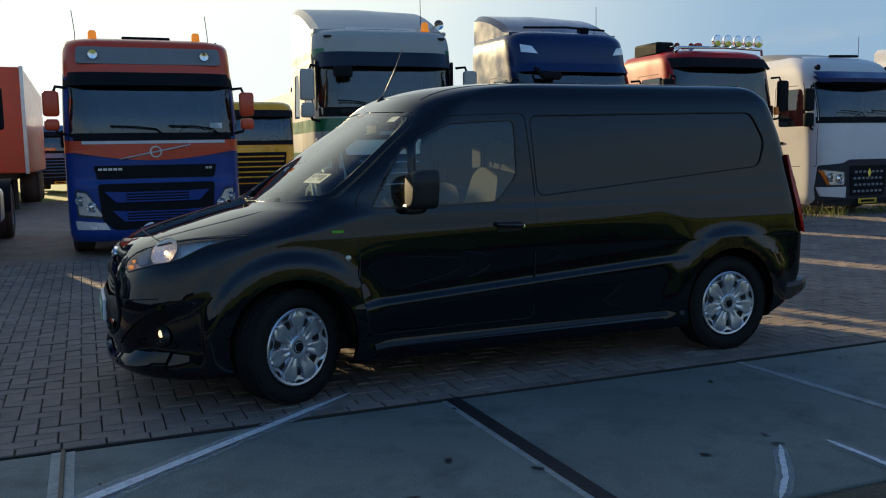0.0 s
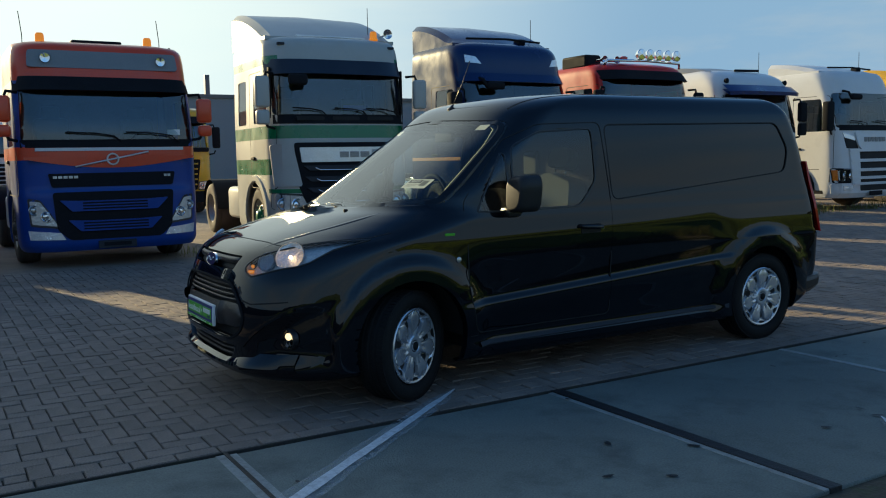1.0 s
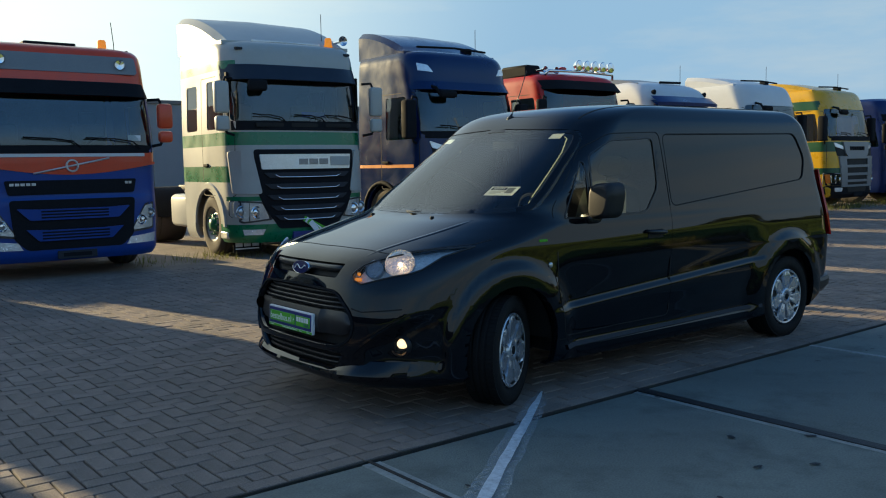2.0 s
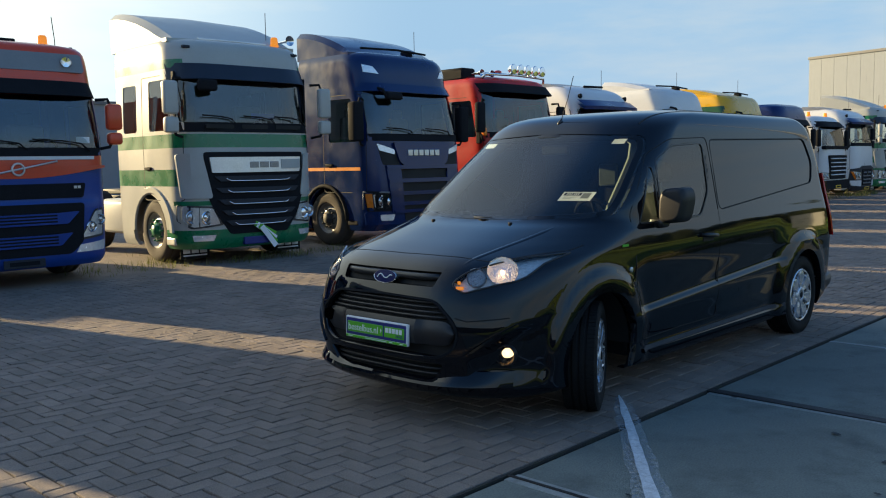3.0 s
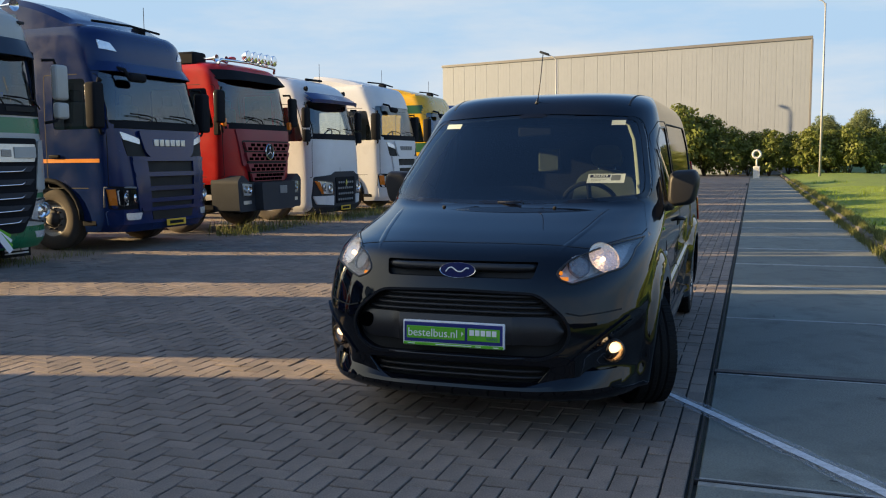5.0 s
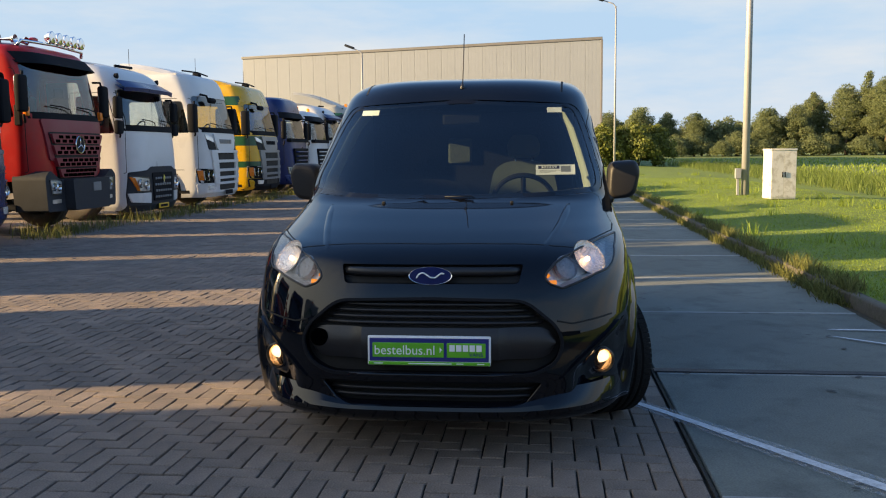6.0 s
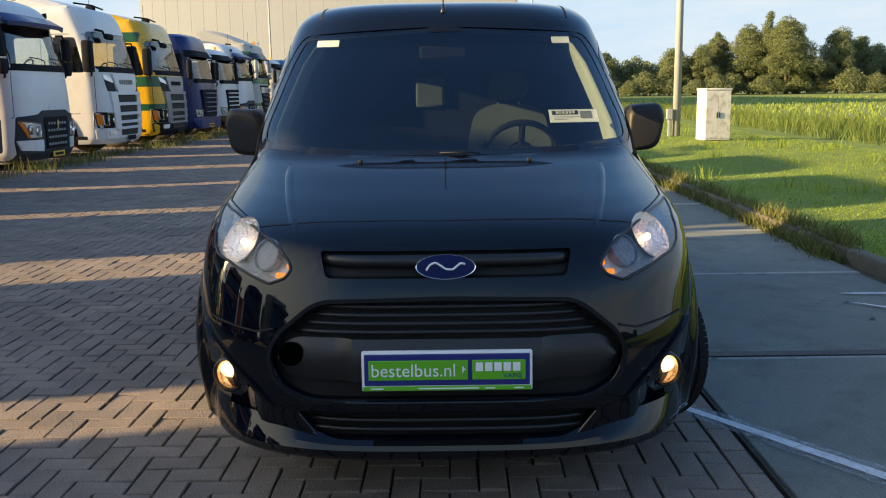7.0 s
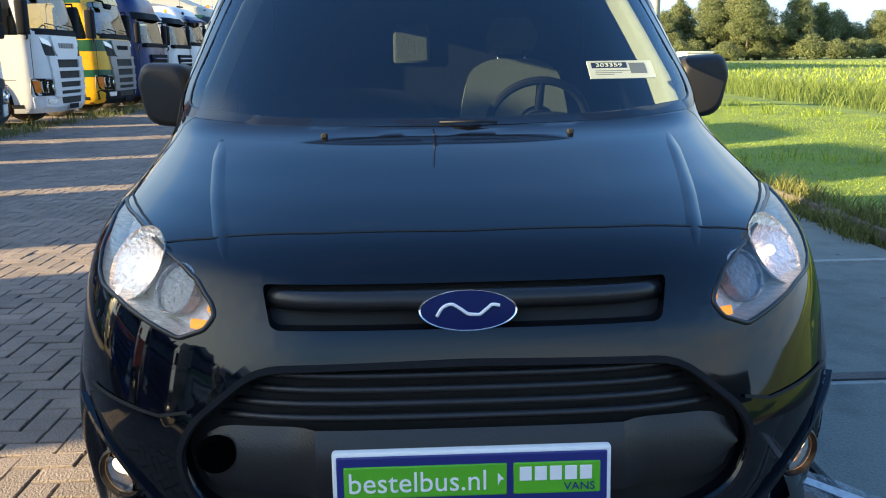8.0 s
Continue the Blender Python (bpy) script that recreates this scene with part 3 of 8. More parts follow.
# the tarred joint
link("tar_joint", box(1.955, 2.035, 2.50, 4.43, -0.03, 0.006, 0.004), "tar", lane, "wide black tar-filled joint", at=Matrix.Translation((0, -3.4, 0)))
# narrow black strip along the joint near x = -0.08
link("tar_joint", box(-0.088, -0.068, 2.50, 4.43, -0.03, 0.005, 0.002), "tar", lane, "narrow black strip in a slab joint", at=Matrix.Translation((0, -3.4, 0)))
link("tar_edge", box(-13, 40, 4.431, 4.445, -0.03, 0.002, 0.002), "joint_sand", lane, "dark gap beside the pavers", at=Matrix.Translation((0, -3.4, 0)))
for k in range(26):
    x, y = rnd.uniform(-0.6, 9), rnd.uniform(2.6, 4.3)
    st = bmesh.new()
    bmesh.ops.create_circle(st, cap_ends=True, segments=9, radius=1.0)
    for v in st.verts:
        v.co *= rnd.uniform(0.7, 1.2)
    a, b = rnd.uniform(0.012, 0.035), rnd.uniform(0.008, 0.018)
    st.transform(pose(x, y - 3.4, 0.0035, 0, 0, rnd.uniform(0, 180)) @ Matrix.Diagonal((a, b, 1, 1)))
    link("oil_spot", st, "tar", lane)


# flat dark oval painted as the shade inside an anchor hole
hole = bmesh.new()
bmesh.ops.create_circle(hole, cap_ends=True, segments=10, radius=1.0)
hole.transform(pose(3.10, -0.375, 0.0045, 0, 0, -40) @ Matrix.Diagonal((0.034, 0.014, 1, 1)))
link("anchor_hole", hole, "tar", lane)


def paint_line(pts, w0, w1, z=0.0062):
    """A hand-sprayed line on the ground with a frayed edge."""
    bm = bmesh.new()
    rows = []
    n = 60
    for i in range(n + 1):
        t = i / n
        k = min(int(t * (len(pts) - 1)), len(pts) - 2)
        u = t * (len(pts) - 1) - k
        p = Vector(pts[k]).lerp(Vector(pts[k + 1]), u)
        d = (Vector(pts[k + 1]) - Vector(pts[k])).normalized()
        s = Vector((-d.y, d.x))
        w = (w0 + (w1 - w0) * t) * (1 + 0.22 * noise.noise((t * 17, w0 * 90, 0))) * min(1.0, 0.25 + 6 * min(t, 1 - t))
        o = s * 0.006 * noise.noise((t * 9, 3.3, w0))
        rows.append([bm.verts.new((*(p + o + s * w * q), z)) for q in (-0.5, 0, 0.5)])
    for a, b in zip(rows, rows[1:]):
        for q in (0, 1):
            bm.faces.new((a[q], a[q + 1], b[q + 1], b[q]))
    bmesh.ops.recalc_face_normals(bm, faces=bm.faces)
    return bm


for name, pts, w0, w1 in (("sprayed_line", [(1.49, 4.80), (1.05, 4.46), (0.66, 4.17), (0.04, 3.70), (-0.35, 3.42)], 0.05, 0.085),
                          ("sprayed_mark", [(3.34, 2.96), (3.33, 2.70), (3.31, 2.43)], 0.035, 0.04), ("sprayed_mark", [(3.09, 3.0), (2.81, 2.67), (2.62, 2.50)], 0.032, 0.032)):
    mark = tagged(link(name, paint_line(pts, w0 * 0.8, w1 * 0.8), "line"), "white line sprayed by hand across slabs and pavers", "marking", kind="structure")
    link("overspray", paint_line(pts, w0 * 2.3, w1 * 2.3, 0.0050), "spray_dust", mark)

# kerb stones
kerb = empty("kerb", Matrix.Translation((0, 2.35, 0)), "low worn concrete kerb stones overgrown at the foot", "kerb", kind="structure")
kbm = box(-0.493, 0.493, -0.06, 0.06, -0.15, 0.115, 0.02, seg=2)
for f in kbm.faces:
    f.smooth = True
kerb_me = bpy.data.meshes.new("kerb_stone")
kbm.to_mesh(kerb_me)
kbm.free()
kerb_me.materials.append(M["kerb"])
for k in range(4, 62):
    ob = new("kerb_stone", kerb_me)
    ob.parent = kerb
    x = k * 1.0
    ob.matrix_basis = pose(x, 0.05 * smoothstep(6, 14, x) + rnd.uniform(-0.012, 0.012), rnd.uniform(-0.02, 0.008), rnd.uniform(-2.5, 2.5), rnd.uniform(-0.5, 0.5), rnd.uniform(-0.8, 0.8))

# warehouse
hall = empty("warehouse", Matrix.Translation((71.5, 16, 0)), "large grey warehouse clad in upright metal sheets", "warehouse")
HA, HB = Vector((74.0, 31.7)), Vector((65.9, 0.5))
hd = (HB - HA).normalized()
HL = (HB - HA).length
hm = Matrix.Translation((-71.5, -16, 0)) @ Matrix(((hd.x, 1.0, 0, HA.x), (hd.y, -0.02, 0, HA.y), (0, 0, 1, 0), (0, 0, 0, 1)))
wb = bmesh.new()
box_into(wb, 0, HL, 0.05, 60, -0.1, 9.9)
wb.transform(hm)
part("wall", wb, "cladding", hall)
for k in range(27):
    w = HL / 27
    pb = bmesh.new()
    box_into(pb, k * w + 0.005, (k + 1) * w - 0.005, -0.01, 0.06, 0, 9.82, 0.006, seg=1)
    for q in range(4):
        box_into(pb, k * w + w * (q + 0.5) / 4 - 0.09, k * w + w * (q + 0.5) / 4 + 0.09, -0.0122, 0.0, 0, 9.82, 0.003, seg=1)
    pb.transform(hm)
    part("cladding_panel", pb, "cladding", hall)
tb = bmesh.new()
box_into(tb, -0.1, HL + 0.1, -0.1, 0.3, 9.80, 10.02, 0.02)
tb.transform(hm)
part("roof_trim", tb, "cladding_trim", hall)
cb = bmesh.new()
box_into(cb, HL - 0.02, HL + 0.14, -0.1, 0.25, 0, 9.8, 0.02)
cb.transform(hm)
part("corner_trim", cb, "cladding_trim", hall)


def lamp_post(x, y, h, arm, label, r=0.09, z=0.0):
    ob = empty("street_lamp", Matrix.Translation((x, y, z)), label, "street lamp")
    part("pole", tube([(0, 0, -0.3), (0, 0, h * 0.5), (0, 0, h)], r, 14, r_end=r * 0.6), "galv", ob)
    if arm:
        part("arm", tube([(0, 0, h - 0.25), (0.0, 0.06, h + 0.02), (0, 0.18, h + 0.16), (0, arm, h + 0.40)], r * 0.45, 8), "galv", ob)
        part("lamp_head", box(-0.13, 0.13, -0.15, 0.62, -0.09, 0.09, 0.06, Matrix.Translation((0, arm, h + 0.42)) @ Matrix.Rotation(radians(20), 4, "X"), seg=3), "trim_grey", ob)
    return ob


lamp_post(19.8, -0.11, 9.0, 0.0, "tall galvanised pole standing in the grass verge", 0.102, 0.1)
lamp_post(52, 0.55, 10.1, 0.9, "slim galvanised street lamp with a single arm", 0.075)
lamp_post(62.0, 18.4, 8.75, 0.7, "street lamp in front of the warehouse", 0.09)

# switch cabinet
cab_box = empty("switch_cabinet", pose(17.75, -0.42, 0.22, 0, 0, 6), "weathered white street cabinet with two doors, rust at its foot", "cabinet")
part("body", box(-0.27, 0.27, -0.29, 0.29, 0.0, 1.12, 0.008), "cabinet", cab_box)
part("roof", box(-0.285, 0.285, -0.305, 0.305, 1.11, 1.155, 0.012), "cabinet", cab_box)
for s in (-1, 1):
    dr = part("door", box(-0.278, -0.268, s * 0.145 - 0.141, s * 0.145 + 0.141, 0.04, 1.085, 0.004), "cabinet", cab_box)
    part("handle", box(-0.296, -0.272, s * 0.030 - 0.010, s * 0.030 + 0.010, 0.50, 0.62, 0.004), "trim_dark", dr)
part("plinth", box(-0.26, 0.26, -0.28, 0.28, -0.25, 0.02, 0.01), "kerb", cab_box)
meter = empty("meter_box", pose(19.72, 0.09, 0.36), "small grey connection box fixed to a pole", "box")
part("case", box(-0.06, 0.05, -0.075, 0.075, 0.26, 0.52, 0.015), "galv", meter)
part("stand", box(-0.03, 0.03, -0.03, 0.03, -0.3, 0.3, 0.006), "galv", meter)
sign = empty("lifebuoy_post", pose(55, 4.05, 0.0), "white post with a round ring at its top", "post")
part("post", box(-0.2, 0.2, -0.2, 0.2, -0.1, 0.75, 0.03), "cabinet", sign)
part("pole", tube([(0, 0, 0.7), (0, 0, 1.25)], 0.05), "cabinet", sign)
part("ring", lathe([(0.23 + 0.07 * math.cos(a * math.pi / 4), 0.07 * math.sin(a * math.pi / 4)) for a in range(8)], 20, pose(0, 0, 1.5, 0, 0, 90), close=True), "cabinet", sign)


# unseen wall, added behind the walk to darken reflections in the van's front
reflect_wall = bmesh.new()
box_into(reflect_wall, -13.3, -13.0, -22, 40, -0.06, 2.3, 0.02)
tagged(link("wall_west", reflect_wall, "boundary"), "unseen dark wall added behind the walk for the van's reflections", "wall", kind="structure")

# ---------------------------------------------------------------- the van
VAN_Y = 5.62
AX_F, AX_R, AX_Z = 1.15, 4.24, 0.325


def van_shift(x, z):
    """Wheel flares, the waist crease and the shelf above the sill."""
    o = 0.0
    for ax in (AX_F, AX_R):
        r = math.hypot(x - ax, z - AX_Z)
        o += 0.040 * smoothstep(0.575, 0.475, r) * (1 if z > 0.2 else 0)
    zc = 0.52 + 0.062 * (x - 1.6)
    if 1.2 < x < 4.0:
        k = smoothstep(1.45, 1.7, x) * smoothstep(3.95, 3.65, x)
        d = z - zc
        o += k * (-0.026 * smoothstep(0.0, 0.045, d) + 0.026 * smoothstep(0.08, 0.42, d))
        o += k * (-0.016 * smoothstep(-0.03, -0.16, d) + 0.022 * smoothstep(0.315, 0.27, z))
    return o


def van_warp(x, z):
    """Lets the waist lines of the skin rise towards the tail with the crease."""
    return z + 0.062 * (min(max(x, 1.2), 4.0) - 1.6) * smoothstep(0.34, 0.50, z) * smoothstep(0.85, 0.60, z)


VAN = Shell([
    # z, front, side begins, half width, rear, squareness
    (0.19, 0.25, 0.80, 0.860, 4.66, 3.3),
    (0.215, 0.205, 0.78, 0.875, 4.69, 3.4),
    (0.25, 0.185, 0.77, 0.880, 4.74, 3.4),
    (0.30, 0.185, 0.76, 0.886, 4.84, 3.5),
    (0.45, 0.170, 0.75, 0.902, 4.985, 3.5),
    (0.60, 0.175, 0.76, 0.910, 4.985, 3.5),
    (0.72, 0.200, 0.82, 0.914, 4.97, 3.4),
    (0.82, 0.235, 0.90, 0.916, 4.95, 3.3),
    (0.90, 0.290, 1.00, 0.914, 4.935, 3.2),
    (0.95, 0.370, 1.15, 0.912, 4.93, 3.2),
    (1.00, 0.520, 1.40, 0.907, 4.92, 3.2),
    (1.055, 0.720, 1.60, 0.900, 4.91, 3.1),
    (1.10, 0.890, 1.70, 0.890, 4.905, 3.1),
    (1.135, 1.035, 1.72, 0.884, 4.90, 3.2),
    (1.205, 1.160, 1.70, 0.870, 4.885, 3.3),
    (1.35, 1.375, 1.86, 0.846, 4.86, 3.3),
    (1.50, 1.595, 2.04, 0.821, 4.83, 3.3),
    (1.60, 1.745, 2.17, 0.802, 4.80, 3.3),
    (1.675, 1.848, 2.25, 0.785, 4.78, 3.3),
    (1.745, 1.935, 2.34, 0.764, 4.75, 3.3),
    (1.793, 2.010, 2.46, 0.736, 4.71, 3.3),
    (1.828, 2.110, 2.62, 0.706, 4.66, 3.3),
    (1.856, 2.300, 2.85, 0.645, 4.58, 3.3),
    (1.873, 2.550, 3.05, 0.520, 4.45, 3.2),
    (1.884, 2.850, 3.25, 0.330, 4.25, 3.0),
    (1.887, 3.050, 3.35, 0.100, 4.05, 3.0),
], shift=van_shift, warp=van_warp)



def fog_pocket(c, z):
    """How far the bumper's corner is pressed in round the fog lamp, below the blade."""
    c = abs(c)
    edge = 0.395 + (c - 0.575) * 0.80
    return 0.085 * smoothstep(0.60, 0.70, c) * smoothstep(0.93, 0.84, c) * smoothstep(edge + 0.012, edge - 0.030, z) * smoothstep(0.235, 0.375, z)


plain_nose = VAN.d_at
VAN.d_at = lambda c, z: plain_nose(c, z) + fog_pocket(c, z)

van = empty("van", pose(2.6, VAN_Y + 0.0084, 0, 0, 0, 0.2), "glossy black panel van with its front wheels turned, parked on pavers", "van")
VM = Matrix.Translation((-2.6, 0, 0))
levels = [0.19, 0.20, 0.215, 0.23, 0.25, 0.27, 0.30, 0.33] + [0.355, 0.38, 0.405, 0.43, 0.455, 0.475, 0.49, 0.50, 0.51, 0.518, 0.526, 0.534, 0.542, 0.550, 0.558, 0.566, 0.576, 0.59, 0.61] + [0.61 + 0.0245 * k for k in range(1, 10)] + [0.855, 0.87, 0.885, 0.90, 0.915, 0.93, 0.94, 0.95, 0.96, 0.97, 0.98, 0.99] \
    + [1.0 + 0.01 * k for k in range(0, 13)] + [1.135, 1.15, 1.17] + [1.2 + 0.03 * k for k in range(0, 15)] + [1.64, 1.66, 1.68, 1.70, 1.72, 1.738, 1.755, 1.770, 1.785, 1.798, 1.812, 1.825, 1.837, 1.848, 1.858, 1.868, 1.875, 1.881, 1.885, 1.887]
vb = VAN.mesh(levels, nf=34, ns=66, nr=8)
for v in vb.verts:
    if v.co.x < 0.95 and v.co.z < 0.7:
        v.co.x += fog_pocket(v.co.y, v.co.z)
left, right = (lambda c: c.y < -0.4), (lambda c: c.y > 0.4)
front = lambda c: c.x < 2.6


def vpart(name, bm, material, parent=van, label="", **kw):
    bm.transform(VM)
    return part(name, bm, material, parent, label, **kw)


# windscreen
ws_poly = rounded([(-0.828, 1.162), (-0.5, 1.147), (0, 1.140), (0.5, 1.147), (0.828, 1.162), (0.828, 1.25), (0.752, 1.56), (0.700, 1.672), (0, 1.703), (-0.700, 1.672), (-0.752, 1.56), (-0.828, 1.25)], 0.06)
windscreen = vpart("windscreen", cut_out(vb, ws_poly, (1, 2), front, (-1, 0, 0), -0.006, 0.02), "windscreen", label="raked windscreen, lightly tinted")
windscreen.visible_shadow = False
# side windows of the cab, and the blank panel behind
q_poly = rounded([(1.63, 1.105), (1.882, 1.10), (1.888, 1.455), (1.862, 1.465)], 0.025)
d_poly = rounded([(1.915, 1.10), (2.45, 1.11), (2.605, 1.27), (2.615, 1.62), (2.17, 1.60), (1.935, 1.50)], 0.05)
p_poly = rounded([(2.735, 1.135), (4.53, 1.285), (4.60, 1.46), (4.50, 1.665), (2.725, 1.645)], 0.06)
DOORS = []
for sgn, where in ((-1, left), (1, right)):
    ax = (0, sgn, 0)
    qb = cut_out(vb, q_poly, (0, 2), where, ax, -0.006, 0.015)
    db = cut_out(vb, d_poly, (0, 2), where, ax, -0.006, 0.015)
    vpart("side_panel", cut_out(vb, p_poly, (0, 2), where, ax, -0.007, 0.008), "black_paint", label="blank pressed panel in place of a rear window")
    for cx in (AX_F, AX_R):
        circ = [(cx + 0.372 * math.cos(a * math.pi / 18), AX_Z + 0.03 + 0.372 * math.sin(a * math.pi / 18)) for a in range(36)]
        cut_out(vb, circ, (0, 2), where, ax, 0.0, 0.05).free()
    # the door, lifted out of the skin with its own edge
    door_poly = rounded([(1.60, 0.36), (2.70, 0.36), (2.715, 1.20), (2.69, 1.66), (2.16, 1.645), (1.90, 1.545), (1.545, 1.17), (1.545, 0.62)], 0.05)
    door = vpart("cab_door", cut_out(vb, door_poly, (0, 2), where, ax, -0.0015, 0.012), "black_paint", sharp=0.5)
    for pane in (vpart("quarter_window", qb, "window", door), vpart("door_window", db, "window", door)):
        pane.visible_shadow = False
    DOORS.append(door)


# front openings
nose = lambda c: c.x < 0.6
slot_poly = rounded([(-0.372, 0.811), (0.372, 0.811), (0.386, 0.818), (0.405, 0.891), (-0.405, 0.891), (-0.386, 0.818)], 0.012)
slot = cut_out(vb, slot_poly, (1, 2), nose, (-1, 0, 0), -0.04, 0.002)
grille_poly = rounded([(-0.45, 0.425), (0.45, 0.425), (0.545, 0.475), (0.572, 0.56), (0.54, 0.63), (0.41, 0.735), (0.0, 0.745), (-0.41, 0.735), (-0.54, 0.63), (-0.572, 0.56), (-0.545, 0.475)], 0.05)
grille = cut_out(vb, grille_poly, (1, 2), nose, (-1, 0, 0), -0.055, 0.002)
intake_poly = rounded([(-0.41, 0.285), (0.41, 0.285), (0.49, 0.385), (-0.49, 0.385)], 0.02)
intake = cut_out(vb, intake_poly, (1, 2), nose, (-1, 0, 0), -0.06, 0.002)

# headlamps, cut on the slant of the corner
HL = []
for sgn in (-1, 1):
    turn = Matrix.Rotation(radians(40.0 * sgn), 4, "Z")
    back = turn.inverted()
    vb.transform(turn)
    corners = [(0.295, 0.575, 0.786), (0.34, 0.64, 0.806), (0.43, 0.727, 0.836), (0.50, 0.785, 0.848), (0.56, 0.81, 0.868), (0.69, 0.833, 0.931), (0.80, 0.845, 0.955), (0.92, 0.855, 0.978),
               (0.69, 0.757, 0.968), (0.60, 0.713, 0.959), (0.503, 0.658, 0.942), (0.40, 0.582, 0.914), (0.351, 0.541, 0.891), (0.307, 0.507, 0.855), (0.288, 0.500, 0.833), (0.283, 0.52, 0.806)]
    poly = []
    for x, c, z in corners:
        q = turn @ Vector((x, sgn * c, z))
        poly.append((q.y, q.z))
    poly = rounded(poly, 0.008)
    lo_x = (turn @ Vector((0.6, sgn * 0.75, 0.9))).x
    hb = cut_out(vb, poly, (1, 2), lambda c: c.x < lo_x + 0.45 and 0.6 < c.z < 1.1 and (back @ c).y * sgn > 0.42, (-1, 0, 0), 0.0, 0.05)
    vb.transform(back)
    hb.transform(back)
    HL.append((sgn, hb))

# bonnet and bumper taken out of the skin
hood_poly = [(0.415, 0.0), (0.425, 0.30), (0.457, 0.54), (0.488, 0.640), (0.60, 0.700), (0.69, 0.745), (0.80, 0.792), (0.92, 0.836), (1.05, 0.850), (1.36, 0.80), (1.25, 0.66), (1.13, 0.45), (1.055, 0.20), (1.045, 0.0)]
hood_poly = hood_poly + [(x, -c) for x, c in hood_poly[-2:0:-1]]
hood = vpart("bonnet", cut_out(vb, hood_poly, (0, 1), lambda c: 0.88 < c.z < 1.2 and c.x < 1.5, (0, 0, 1), -0.0015, 0.012), "black_paint", sharp=0.5)
bump_poly = [(-1.0, 0.1), (1.0, 0.1), (1.0, 0.655), (0.62, 0.635), (0.555, 0.655), (0.43, 0.752), (0.0, 0.762), (-0.43, 0.752), (-0.555, 0.655), (-0.62, 0.635), (-1.0, 0.655)]
bumper = vpart("front_bumper", cut_out(vb, bump_poly, (1, 2), lambda c: c.x < 0.86 and c.z < 0.9, (-1, 0, 0), 0.0, 0.0), "black_paint", sharp=0.5)
body = vpart("body", vb, "black_paint", label="glossy black painted body shell", sharp=0.5)
# near-black sheets close the openings, their inner shade put into the colour
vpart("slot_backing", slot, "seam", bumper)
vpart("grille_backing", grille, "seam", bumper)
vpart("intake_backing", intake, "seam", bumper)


def side_line(pts, sgn, width, material="seam", name="seam", parent=body, n=10, lift=0.0012):
    """A strip along (x, z) points on the van's flank."""
    P, N = [], []
    for (x0, z0), (x1, z1) in zip(pts, pts[1:]):
        for k in range(n):
            x, z = x0 + (x1 - x0) * k / n, z0 + (z1 - z0) * k / n
            P.append((x, z))
    P.append(pts[-1])
    Q = []
    for x, z in P:
        c = VAN.c_at(x, z)
        cz, cx = (VAN.c_at(x, z + 0.01) - c) / 0.01, (VAN.c_at(x + 0.01, z) - c) / 0.01
        Q.append((x, sgn * c, z))
        N.append((-cx, sgn, -cz))
    return vpart(name, ribbon(Q, N, width, lift), material, parent)


def nose_line(pts, width, material="seam", name="seam", parent=body, n=8, lift=0.0012):
    """A strip along (c, z) points on the van's front."""
    Q, N = [], []
    for (c0, z0), (c1, z1) in zip(pts, pts[1:]):
        for k in range(n + 1):
            c, z = c0 + (c1 - c0) * k / n, z0 + (z1 - z0) * k / n
            x = VAN.d_at(c, z)
            xc, xz = (VAN.d_at(c + 0.005, z) - x) / 0.005, (VAN.d_at(c, z + 0.005) - x) / 0.005
            if not Q or (Vector(Q[-1]) - Vector((x, c, z))).length > 1e-4:
                Q.append((x, c, z))
                N.append((-1, xc, xz))
    return vpart(name, ribbon(Q, N, width, lift), material, parent)


def top_line(pts, width, material="seam", name="seam", parent=body, n=8, lift=0.0012):
    """A strip along (x, c) points on the bonnet or the roof."""
    Q, N = [], []
    for (x0, c0), (x1, c1) in zip(pts, pts[1:]):
        for k in range(n + 1):
            x, c = x0 + (x1 - x0) * k / n, c0 + (c1 - c0) * k / n
            z = VAN.z_at(x, c)
            zx, zc = (VAN.z_at(x + 0.005, c) - z) / 0.005, (VAN.z_at(x, c + 0.005) - z) / 0.005
            if not Q or (Vector(Q[-1]) - Vector((x, c, z))).length > 1e-4:
                Q.append((x, c, z))
                N.append((-zx, -zc, 1))
    return vpart(name, ribbon(Q, N, width, lift), material, parent)


